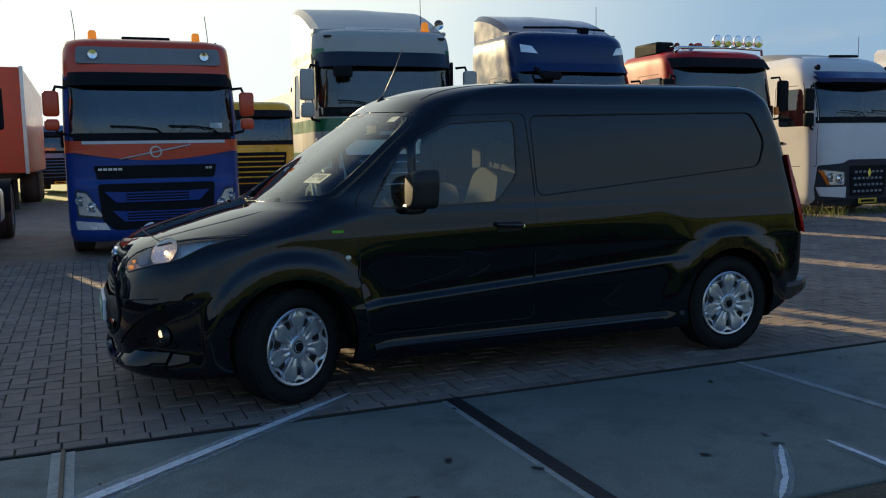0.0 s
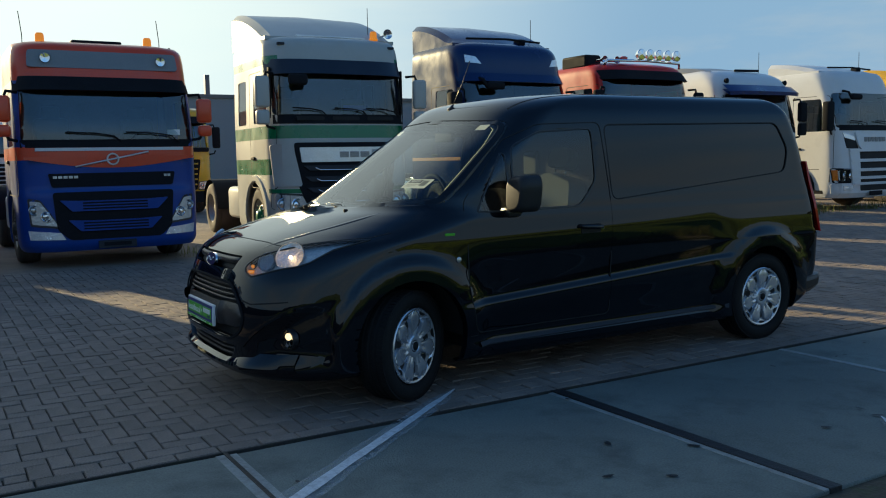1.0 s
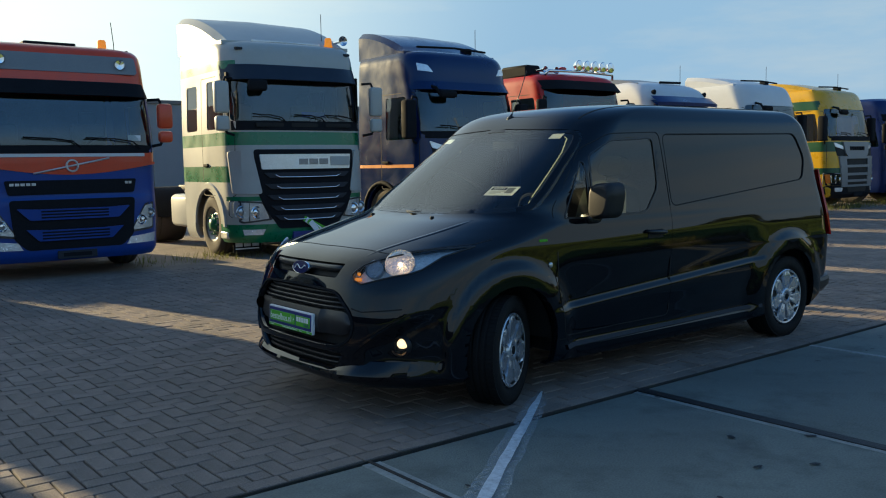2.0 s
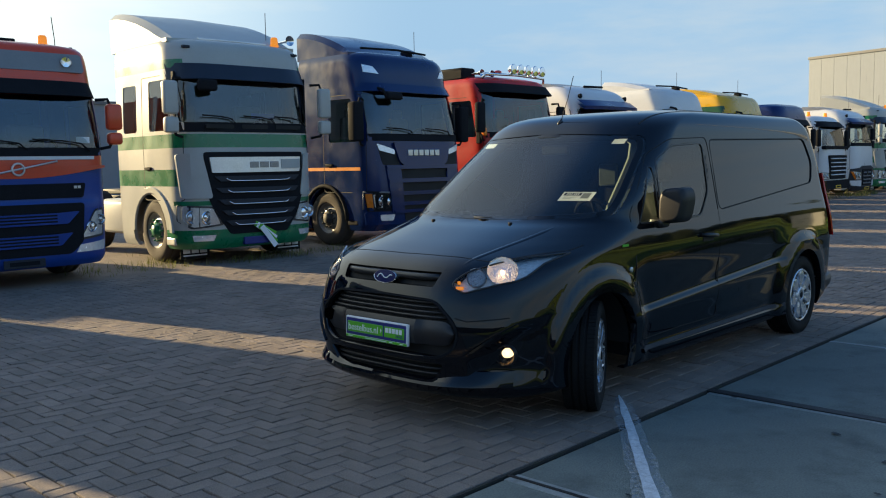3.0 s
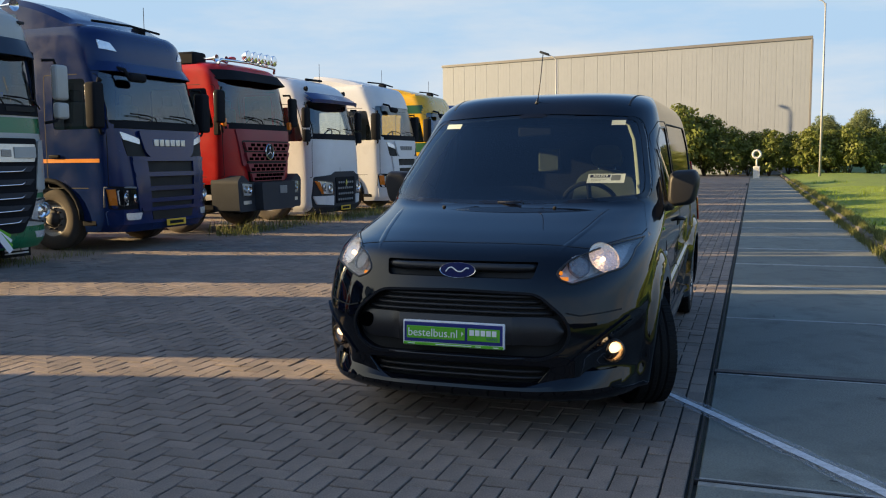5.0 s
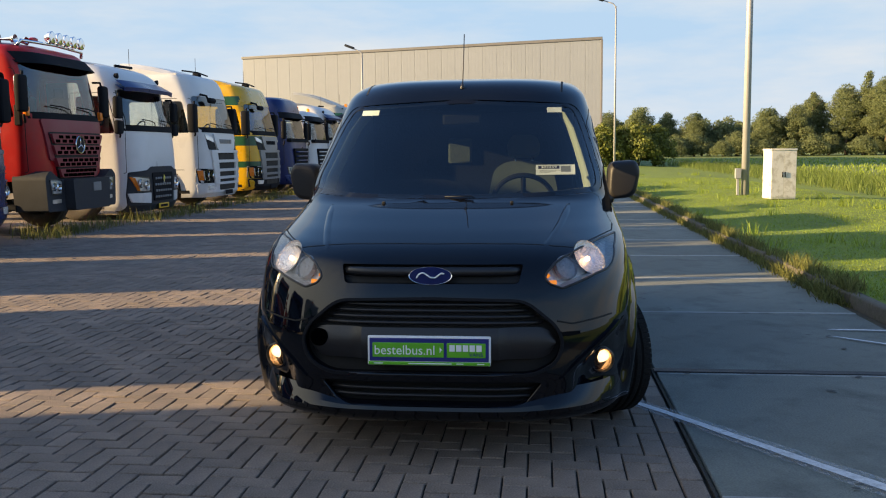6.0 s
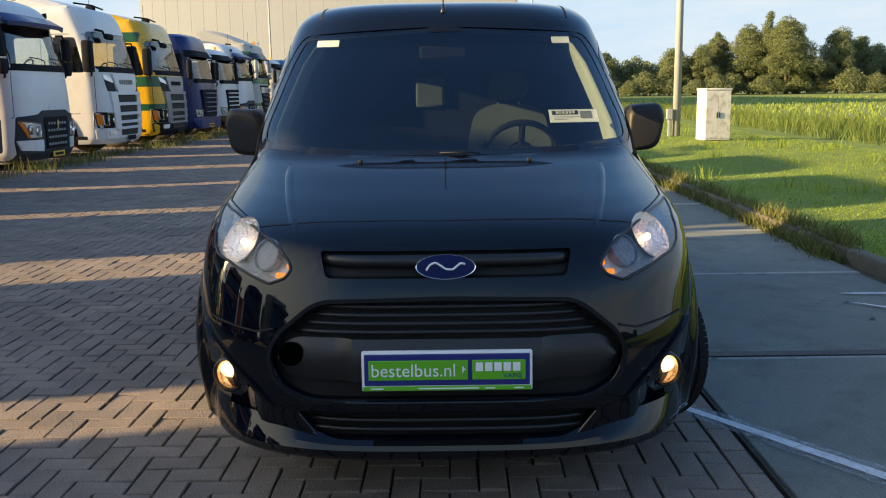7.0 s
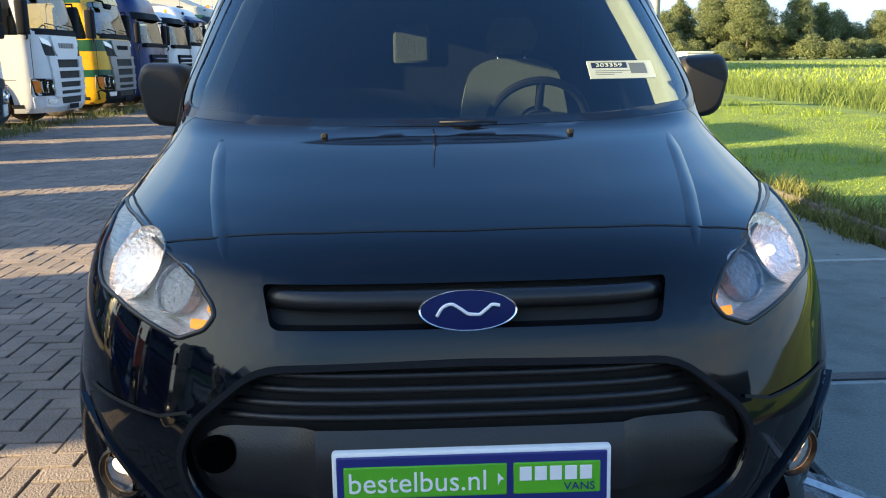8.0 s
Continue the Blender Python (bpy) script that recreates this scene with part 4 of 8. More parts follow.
for sgn, door in zip((-1, 1), DOORS):
    side_line(door_poly[:] + door_poly[:1], sgn, 0.007, parent=door, n=2)
    side_line(p_poly + p_poly[:1], sgn, 0.010, n=2)
    side_line(q_poly + q_poly[:1], sgn, 0.012, "black_plastic", "window_seal", door, n=2)
    side_line(d_poly + d_poly[:1], sgn, 0.014, "black_plastic", "window_seal", door, n=2)
    side_line([(1.545, 0.345), (1.6, 0.345)], sgn, 0.004)
    # sill bar, indicator, fender tag, handle
    side_line([(1.62, 0.285), (2.5, 0.292), (3.84, 0.302)], sgn, 0.035, "trim_grey", "sill_strip", lift=0.008)
    c = VAN.c_at(1.475, 0.825)
    vpart("side_indicator", lathe([(0.017, 0.0), (0.017, -0.006), (0.010, -0.010), (0.0, -0.011)], 14, Matrix.Translation((1.475, sgn * c, 0.825)) @ Matrix.Rotation(0 if sgn < 0 else math.pi, 4, "Z")), "alu", body)
    c = VAN.c_at(1.42, 0.98)
    vpart("fender_tag", box(1.385, 1.455, sgn * c - 0.004, sgn * c + 0.004, 0.972, 0.988, 0.002), "plate_green", body, "small pale green tag")
    c = VAN.c_at(2.52, 0.965)
    hb = bmesh.new()
    tube_into(hb, [(2.42, sgn * (c - 0.005), 0.975), (2.44, sgn * (c + 0.032), 0.973), (2.52, sgn * (c + 0.042), 0.968), (2.59, sgn * (c + 0.032), 0.963), (2.61, sgn * (c - 0.005), 0.962)], 0.014, 8)
    handle = vpart("door_handle", hb, "black_plastic", door)
    vpart("handle_bowl", box(2.435, 2.60, sgn * c - 0.003, sgn * c + 0.003, 0.925, 0.985, 0.002), "seam", handle)
    vpart("lock", lathe([(0.012, 0), (0.012, -0.006), (0, -0.007)], 12, Matrix.Translation((2.615, sgn * (c + 0.002), 0.955)) @ Matrix.Rotation(0 if sgn < 0 else math.pi, 4, "Z")), "chrome", handle)
    # tail lamp
    tl = bmesh.new()
    rows = []
    for k in range(13):
        z = 0.80 + 0.56 * k / 12
        x1 = 4.905 - 0.10 * (k / 12) + 0.002
        w = 0.016 + 0.022 * math.sin(math.pi * (k / 12) ** 0.8)
        cs = [VAN.c_at(x1 - w, z) + 0.004, VAN.c_at(x1 - w * 0.5, z) + 0.010, VAN.c_at(x1 - 0.05, z) - 0.005]
        rows.append([tl.verts.new((x1 - w, sgn * cs[0], z)), tl.verts.new((x1 - w * 0.45, sgn * cs[1], z)), tl.verts.new((x1 + 0.012, sgn * (cs[2] - 0.005), z)), tl.verts.new((x1 + 0.02, sgn * (cs[2] - 0.10), z))])
    for a, b in zip(rows, rows[1:]):
        for k in range(3):
            tl.faces.new((a[k], a[k + 1], b[k + 1], b[k]))
    bmesh.ops.recalc_face_normals(tl, faces=tl.faces)
    vpart("tail_lamp", tl, "red_lens", body, "slim upright red tail lamp")

# rear bumper, a plastic step that stands out behind the wheels
plan = [(4.66, 0.905), (4.80, 0.908), (4.90, 0.895), (4.975, 0.845), (5.015, 0.74), (5.03, 0.45), (5.034, 0.0)]
plan = [(x, -c) for x, c in plan] + [(x, c) for x, c in plan[-2::-1]]
rb, rows = bmesh.new(), []
for k, (x, c) in enumerate(plan):
    (xa, ca), (xb, cb_) = plan[max(k - 1, 0)], plan[min(k + 1, len(plan) - 1)]
    along = Vector((xb - xa, cb_ - ca)).normalized()
    out = Vector((along.y, -along.x))
    up = 0.05 * smoothstep(4.66, 5.0, x)
    rows.append([rb.verts.new((x + out.x * o, c + out.y * o, z + up * w)) for o, z, w in ((-0.06, 0.285, 1.4), (0.000, 0.295, 1.4), (0.016, 0.325, 1.2), (0.020, 0.40, 0.6), (0.010, 0.430, 0.5), (-0.06, 0.440, 0.5))])
for a, b in zip(rows, rows[1:]):
    for k in range(5):
        rb.faces.new((a[k], a[k + 1], b[k + 1], b[k]))
bmesh.ops.recalc_face_normals(rb, faces=rb.faces)
vpart("rear_bumper", rb, "black_plastic", van, "black plastic rear bumper standing out behind")

for sgn in (-1, 1):
    keys = curve_of([(0.30, 0.466), (0.35, 0.482), (0.478, 0.515), (0.662, 0.558), (0.90, 0.602), (1.10, 0.632)])
    path = []
    for k in range(41):
        x = 0.302 + 0.79 * (k / 40) ** 1.3
        c = keys(x)
        z = VAN.z_at(x, c)
        nrm = Vector((-(VAN.z_at(x + 0.006, c) - VAN.z_at(x - 0.006, c)) / 0.012, -(VAN.z_at(x, c + 0.006) - VAN.z_at(x, c - 0.006)) / 0.012, 1)).normalized()
        nrm.y *= sgn
        path.append(Vector((x, sgn * c, z)) - nrm * (0.0482 + 0.0035 * smoothstep(14, 0, k) + 0.003 * smoothstep(34, 40, k)))
    vpart("bonnet_ridge", tube(path, 0.050, 48), "black_paint", hood)
hp = [(x + 0.002, c) for x, c in hood_poly[:9]]
for sgn in (-1, 1):
    top_line([(x, sgn * c) for x, c in hp], 0.007, parent=hood, n=5)
nose_line([(-0.555, 0.652), (-0.62, 0.637), (-0.80, 0.655)], 0.007, parent=bumper)
nose_line([(0.555, 0.652), (0.62, 0.637), (0.80, 0.655)], 0.007, parent=bumper)
ring = [(c * 1.012, 0.575 + (z - 0.575) * 1.03) for c, z in grille_poly]
nose_line(ring + ring[:1], 0.016, "trim_dark", "grille_frame", bumper, n=1, lift=0.007)

# grille slats, bar, lower intake
for k, z in enumerate((0.722, 0.696, 0.670, 0.644)):
    w = 0.40 + 0.030 * k
    sb = bmesh.new()
    pts = [(VAN.d_at(c, z) + 0.022 + 0.02 * (abs(c) / w) ** 6, c, z) for c in [w * (i / 12) for i in range(-12, 13)]]
    tube_into(sb, pts, 0.0085, 6)
    vpart("grille_slat", sb, "black_plastic", bumper)
bb = bmesh.new()
cols = []
for i in range(41):
    c = -0.545 + 1.09 * i / 40
    zs = [z for z in np.linspace(0.487, 0.626, 7) if True]
    col = []
    for j, z in enumerate(zs):
        zz = z
        if abs(c) > 0.46:
            q = (abs(c) - 0.46) / 0.085
            zz = 0.557 + (z - 0.557) * max(0.12, math.sqrt(max(0.0, 1 - q * q)))
        bulge = 0.020 * math.sin(math.pi * (j + 0.4) / 6.8)
        centre = 0.020 * smoothstep(0.34, 0.30, abs(c))
        col.append(bb.verts.new((VAN.d_at(c, zz) + 0.030 - bulge - centre, c, zz)))
    cols.append(col)
for a, b in zip(cols, cols[1:]):
    for j in range(6):
        bb.faces.new((a[j], b[j], b[j + 1], a[j + 1]))
bmesh.ops.recalc_face_normals(bb, faces=bb.faces)
for f in bb.faces:
    if f.normal.x > 0.2:
        f.normal_flip()
vpart("bumper_bar", bb, "black_plastic", bumper, "grained black plastic bar behind the plate")
# open tow-eye hole with its missing cap: a black disc paints its inner shade
x_h = VAN.d_at(0.50, 0.575)
vpart("tow_eye_hole", lathe([(0.040, -0.004), (0.036, -0.016), (0.032, -0.018), (0.031, -0.015), (0.0, -0.0145)], 20, Matrix.Translation((x_h + 0.006, 0.498, 0.575)) @ Matrix.Rotation(radians(-78), 4, "Z")), "void", bumper)
for z in (0.318, 0.350, 0.405):
    w = 0.45 if z < 0.4 else 0.50
    pts = [(VAN.d_at(c, z) + 0.025 + 0.02 * (abs(c) / w) ** 6, c, z) for c in [w * (i / 12) for i in range(-12, 13)]]
    vpart("intake_slat", tube(pts, 0.0085, 6), "black_plastic", bumper)
# slot bar under the bonnet edge
pts = [(VAN.d_at(c, 0.860) + 0.014 + 0.02 * (abs(c) / 0.38) ** 8, c, 0.860) for c in [0.388 * (i / 14) for i in range(-14, 15)]]
sb = tube(pts, 0.0205, 10)
vpart("slot_bar", sb, "black_plastic", bumper)
# lip under the bumper
lip = bmesh.new()
rows = []
for i in range(61):
    c = -0.80 + 1.60 * i / 60
    e = smoothstep(0.34, 0.60, abs(c))
    x = VAN.d_at(c, 0.25)
    z = 0.266 + 0.010 * e
    out = 0.022 + 0.020 * e * smoothstep(0.82, 0.66, abs(c))
    rows.append([lip.verts.new(p) for p in ((x + 0.06, c, z - 0.040), (x - out * 0.6, c, z - 0.028), (x - out, c, z - 0.006), (x - out * 0.75, c, z + 0.010 + 0.012 * e), (x + 0.01, c, z + 0.030 + 0.045 * e))])
for a, b in zip(rows, rows[1:]):
    for j in range(4):
        lip.faces.new((a[j], b[j], b[j + 1], a[j + 1]))
bmesh.ops.recalc_face_normals(lip, faces=lip.faces)
vpart("front_lip", lip, "black_paint", bumper, "glossy black lip along the bumper's foot")
# fog lamps with their hoods and blades
for sgn in (-1, 1):
    fx, fc, fz = VAN.d_at(0.757, 0.437), 0.757, 0.437
    m = Matrix.Translation((fx - 0.012, sgn * fc, fz)) @ Matrix.Rotation(radians(-70 if sgn < 0 else -110), 4, "Z") @ Matrix.Scale(1.22, 4)
    fog = vpart("fog_lamp", lathe([(0.052, 0.02), (0.050, -0.006), (0.045, -0.010), (0.041, 0.004), (0.039, 0.03)], 24, m), "black_plastic", bumper)
    vpart("reflector", lathe([(0.041, 0.000), (0.038, 0.012), (0.026, 0.024), (0.0, 0.030)], 24, m, mouth=True), "fog_bowl", fog)
    vpart("bulb", lathe([(0.031, 0.014), (0.028, 0.004), (0.015, -0.002), (0.0, -0.003)], 20, m @ Matrix.Translation((0, 0, 0.012)) @ Matrix.Diagonal((1.15, 1, 0.78, 1))), "fog_bulb", fog, "lit warm fog lamp")
    vpart("cover", lathe([(0.042, 0.001), (0.030, -0.007), (0.0, -0.010)], 24, m), "lens", fog)
    nose_line([(sgn * 0.565, 0.392), (sgn * 0.64, 0.462), (sgn * 0.72, 0.530), (sgn * 0.80, 0.592), (sgn * 0.83, 0.615)], 0.016, "black_paint", "bumper_blade", bumper, n=4, lift=0.010)

# headlamps
for sgn, hb in HL:
    out_dir = Matrix.Rotation(radians(-40.0 * sgn), 3, "Z") @ Vector((-1, 0, 0))
    centre = Vector((0, 0, 0))
    for v in hb.verts:
        centre += v.co / len(hb.verts)
    # silver tray: the lamp's own outline, sunk behind the lens, with upright walls
    tray = hb.copy()
    for v in tray.verts:
        v.co -= out_dir * 0.060
    got = bmesh.ops.extrude_edge_only(tray, edges=[e for e in tray.edges if len(e.link_faces) == 1])
    for v in [g for g in got["geom"] if isinstance(g, bmesh.types.BMVert)]:
        v.co += out_dir * 0.056
        v.co += (centre - v.co) * 0.012
    # black seal round the lens
    ahead = {}
    for e in hb.edges:
        if len(e.link_faces) == 1:
            for p, q in (e.verts, reversed(e.verts)):
                ahead.setdefault(p, []).append(q)
    loop = [next(iter(ahead))]
    while True:
        steps = [q for q in ahead[loop[-1]] if q not in loop[-3:] and (q not in loop or (q is loop[0] and len(loop) > 20))]
        if not steps:
            break
        loop.append(steps[0])
        if steps[0] is loop[0]:
            break
    seal = [loop[0].co.copy()]
    for v in loop[1:]:
        if (v.co - seal[-1]).length > 0.006:
            seal.append(v.co.copy())
    for v in hb.verts:
        v.co += out_dir * 0.002
    lamp = vpart("headlamp", hb, "lens", van, "clear headlamp, lit, with an amber corner")
    vpart("reflector_tray", tray, "lamp_silver", lamp, "bright faceted silver lamp inside")
    vpart("lamp_seal", tube(seal, 0.0055, 6), "black_plastic", lamp)
    yaw = math.atan2(out_dir.x, -out_dir.y)

    def sunk(c, z, depth):
        nrm = Vector((-1, sgn * (VAN.d_at(c + 0.01, z) - VAN.d_at(c - 0.01, z)) / 0.02, (VAN.d_at(c, z + 0.01) - VAN.d_at(c, z - 0.01)) / 0.02)).normalized()
        face = (nrm + out_dir * 0.5).normalized()
        return Matrix.Translation(Vector((VAN.d_at(c, z), sgn * c, z)) - nrm * depth) @ (-face).to_track_quat("Y", "Z").to_matrix().to_4x4()
    m = sunk(0.705, 0.908, 0.010)
    bw = vpart("reflector", lathe([(0.087, -0.004), (0.083, 0.004), (0.062, 0.018), (0.038, 0.028), (0.012, 0.032)], 32, m, mouth=True), "lamp_bowl", lamp)
    vpart("bulb", lathe([(0.0, 0.003), (0.009, 0.005), (0.012, 0.011), (0.010, 0.024), (0.0, 0.027)], 14, m), "bulb", bw, "lit warm bulb")
    m = sunk(0.602, 0.878, 0.012)
    pr = vpart("projector", lathe([(0.056, 0.026), (0.056, 0.003), (0.054, 0.000), (0.051, 0.003), (0.049, 0.012)], 28, m), "lamp_grey", lamp)
    vpart("projector_lens", lathe([(0.050, 0.012), (0.044, 0.017), (0.028, 0.026), (0.012, 0.030)], 24, m, mouth=True), "lamp_grey", pr)
    m = sunk(0.540, 0.820, 0.018)
    vpart("indicator", box(-0.026, 0.020, 0.0, 0.006, -0.012, 0.008, 0.005, m), "amber", lamp)
    m = sunk(0.520, 0.850, 0.018)
    vpart("indicator_bulb", lathe([(0.0, 0.0), (0.009, 0.003), (0.011, 0.012)], 12, m), "amber", lamp)

# maker's oval, a plain shape
oval = Matrix.Translation((VAN.d_at(0, 0.845) - 0.004, 0, 0.845)) @ Matrix.Rotation(radians(-90), 4, "Z") @ Matrix.Rotation(radians(-14), 4, "X")
badge = vpart("badge", lathe([(1.0, 0.012), (1.0, -0.006), (0.985, -0.010), (0.955, -0.009)], 40, oval @ Matrix.Diagonal((0.097, 1, 0.0405, 1))), "chrome", van, "oval chrome-rimmed blue badge")
vpart("badge_field", lathe([(0.96, 0.0), (0.95, -0.0095), (0.5, -0.0115), (0.0, -0.012)], 40, oval @ Matrix.Diagonal((0.097, 1, 0.0405, 1))), "badge_blue", badge)
sq = [(-0.056, -0.010), (-0.044, 0.006), (-0.030, 0.011), (-0.014, 0.003), (0.002, -0.007), (0.018, -0.008), (0.032, 0.001), (0.044, 0.009), (0.056, 0.007)]
wave = [curve_of([(k, p[j]) for k, p in enumerate(sq)]) for j in (0, 1)]
vpart("badge_flourish", tube([oval @ Vector((wave[0](k / 6) * 1.1, -0.0125, wave[1](k / 6) * 1.1)) for k in range(49)], 0.0036, 6), "plate_white", badge)

# plate in its holder
PX = VAN.d_at(0, 0.535) - 0.012
pm = Matrix.Translation((PX, 0, 0.535)) @ Matrix.Rotation(radians(-90), 4, "Z") @ Matrix.Rotation(radians(-3), 4, "X")
holder = vpart("number_plate", box(-0.268, 0.268, -0.010, 0.012, -0.068, 0.060, 0.006, pm), "plate_white", van, "dealer's plate in blue, green and white")
vpart("plate_field", box(-0.260, 0.260, -0.0125, 0.0, -0.050, 0.052, 0.004, pm), "plate_blue", holder)
vpart("plate_strip", box(-0.264, 0.264, -0.0130, 0.0, -0.066, -0.051, 0.003, pm), "plate_green", holder)
vpart("plate_panel", box(-0.246, 0.066, -0.0150, 0.0, -0.032, 0.032, 0.003, pm), "plate_green", holder)
vpart("plate_panel", box(0.078, 0.246, -0.0150, 0.0, -0.032, 0.032, 0.003, pm), "plate_green", holder)
wm = VM @ pm @ Matrix.Rotation(radians(90), 4, "X")
words("lettering", "bestelbus.nl", 0.058, "plate_white", holder, wm @ Matrix.Translation((-0.105, -0.002, 0.0158)), squeeze=0.98)
words("lettering", "VANS", 0.022, "plate_blue", holder, wm @ Matrix.Translation((0.205, -0.0185, 0.0158)), squeeze=1.1)
for k in range(5):
    vpart("lettering_bar", box(0.090 + 0.029 * k, 0.113 + 0.029 * k, -0.0165, -0.0149, -0.004, 0.024, 0.0005, pm, 1), "plate_white", holder)
vpart("pointer_mark", plate([(0.048, -0.012), (0.048, 0.014), (0.060, 0.0), (0.054, 0.0)], -0.0162, -0.0149, pm), "plate_white", holder)
for a, b in ((-0.24, -0.20), (-0.09, 0.10), (0.12, 0.15), (0.21, 0.24)):
    vpart("lettering_bar", box(a, b, -0.0136, -0.0128, -0.0605, -0.0565, 0, pm), "plate_white", holder)

# mirrors
for sgn, door in zip((-1, 1), DOORS):
    hb = bmesh.new()
    rows = []
    for k in range(15):
        u = (k / 14) ** 2
        x = 1.832 + 0.155 * u
        g = 0.70 + 0.30 * math.sqrt(max(0.0, 1 - (1 - min(1.0, u * 2.4)) ** 2.2))
        ring_pts = rounded([(0.885 + 0.09 * (1 - g), 1.085 + 0.09 * (1 - g)), (1.055 - 0.09 * (1 - g), 1.10 + 0.09 * (1 - g)), (1.085 - 0.09 * (1 - g), 1.26 - 0.05 * (1 - g)), (1.06 - 0.09 * (1 - g), 1.325 - 0.10 * (1 - g)), (0.895 + 0.09 * (1 - g), 1.315 - 0.10 * (1 - g))], 0.055, 5)
        rows.append([hb.verts.new((x, sgn * c, z)) for c, z in ring_pts])
    for a, b in zip(rows, rows[1:]):
        for j in range(len(a)):
            hb.faces.new((a[j], a[(j + 1) % len(a)], b[(j + 1) % len(a)], b[j]))
    hb.faces.new(rows[0])
    bmesh.ops.recalc_face_normals(hb, faces=hb.faces)
    mirror = vpart("mirror", hb, "mirror_case", door, "large black door mirror", sharp=1.0)
    vpart("mirror_glass", plate(rounded([(0.90, 1.10), (1.05, 1.112), (1.075, 1.26), (1.05, 1.31), (0.905, 1.30)], 0.04, 3), 0.0, 0.006, Matrix.Translation((1.984, 0, 0)) @ Matrix.Rotation(radians(90), 4, "Z") @ Matrix.Diagonal((sgn, -1 if sgn > 0 else -1, 1, 1))), "chrome", door)
    vpart("mirror_foot", box(1.84, 1.95, sgn * 0.875 - 0.055, sgn * 0.875 + 0.055, 1.060, 1.125, 0.025), "black_plastic", door)

# printed black band along the windscreen's edge
band_poly = [(c * 0.972, 1.40 + (z - 1.40) * 0.965) for c, z in ws_poly]
nose_line(band_poly + band_poly[:1], 0.046, "frit", "windscreen_band", windscreen, n=1, lift=0.0)
# gutters along the roof
for sgn in (-1, 1):
    Q, N = [], []
    for k in range(41):
        x = 2.06 + 2.45 * k / 40
        c = 0.615 + 0.02 * smoothstep(2.0, 2.6, x)
        lo, hi = 1.60, 1.885
        for _ in range(30):
            z = (lo + hi) / 2
            lo, hi = (z, hi) if VAN.c_at(x, z) > c else (lo, z)
        Q.append((x, sgn * c, z))
        N.append((0, sgn * 0.35, 1))
    vpart("roof_gutter", ribbon(Q, N, 0.016, 0.0015), "seam", body)

# aerial, washer jets
vpart("aerial", tube([(1.985, 0.0, 1.770), (2.02, 0.0, 1.812)], 0.016, 10, r_end=0.008), "black_plastic", body)
vpart("aerial_whip", tube([(2.018, 0.0, 1.808), (2.10, 0.0, 1.965), (2.17, 0.0, 2.13)], 0.0032, 6), "black_plastic", body)
for c in (-0.335, 0.335):
    z = VAN.z_at(1.0, c)
    vpart("washer_jet", box(0.99, 1.015, c - 0.008, c + 0.008, z - 0.004, z + 0.009, 0.003), "seam", hood)
for c0, c1 in ((-0.14, 0.02),):
    x0, x1 = VAN.d_at(c0, 1.149) - 0.006, VAN.d_at(c1, 1.149) - 0.006
    vpart("wiper", tube([(x0, c0, 1.148), ((x0 + x1) / 2 - 0.01, (c0 + c1) / 2, 1.151), (x1, c1, 1.150)], 0.0028, 6), "seam", body)

# wheels
PETAL = []


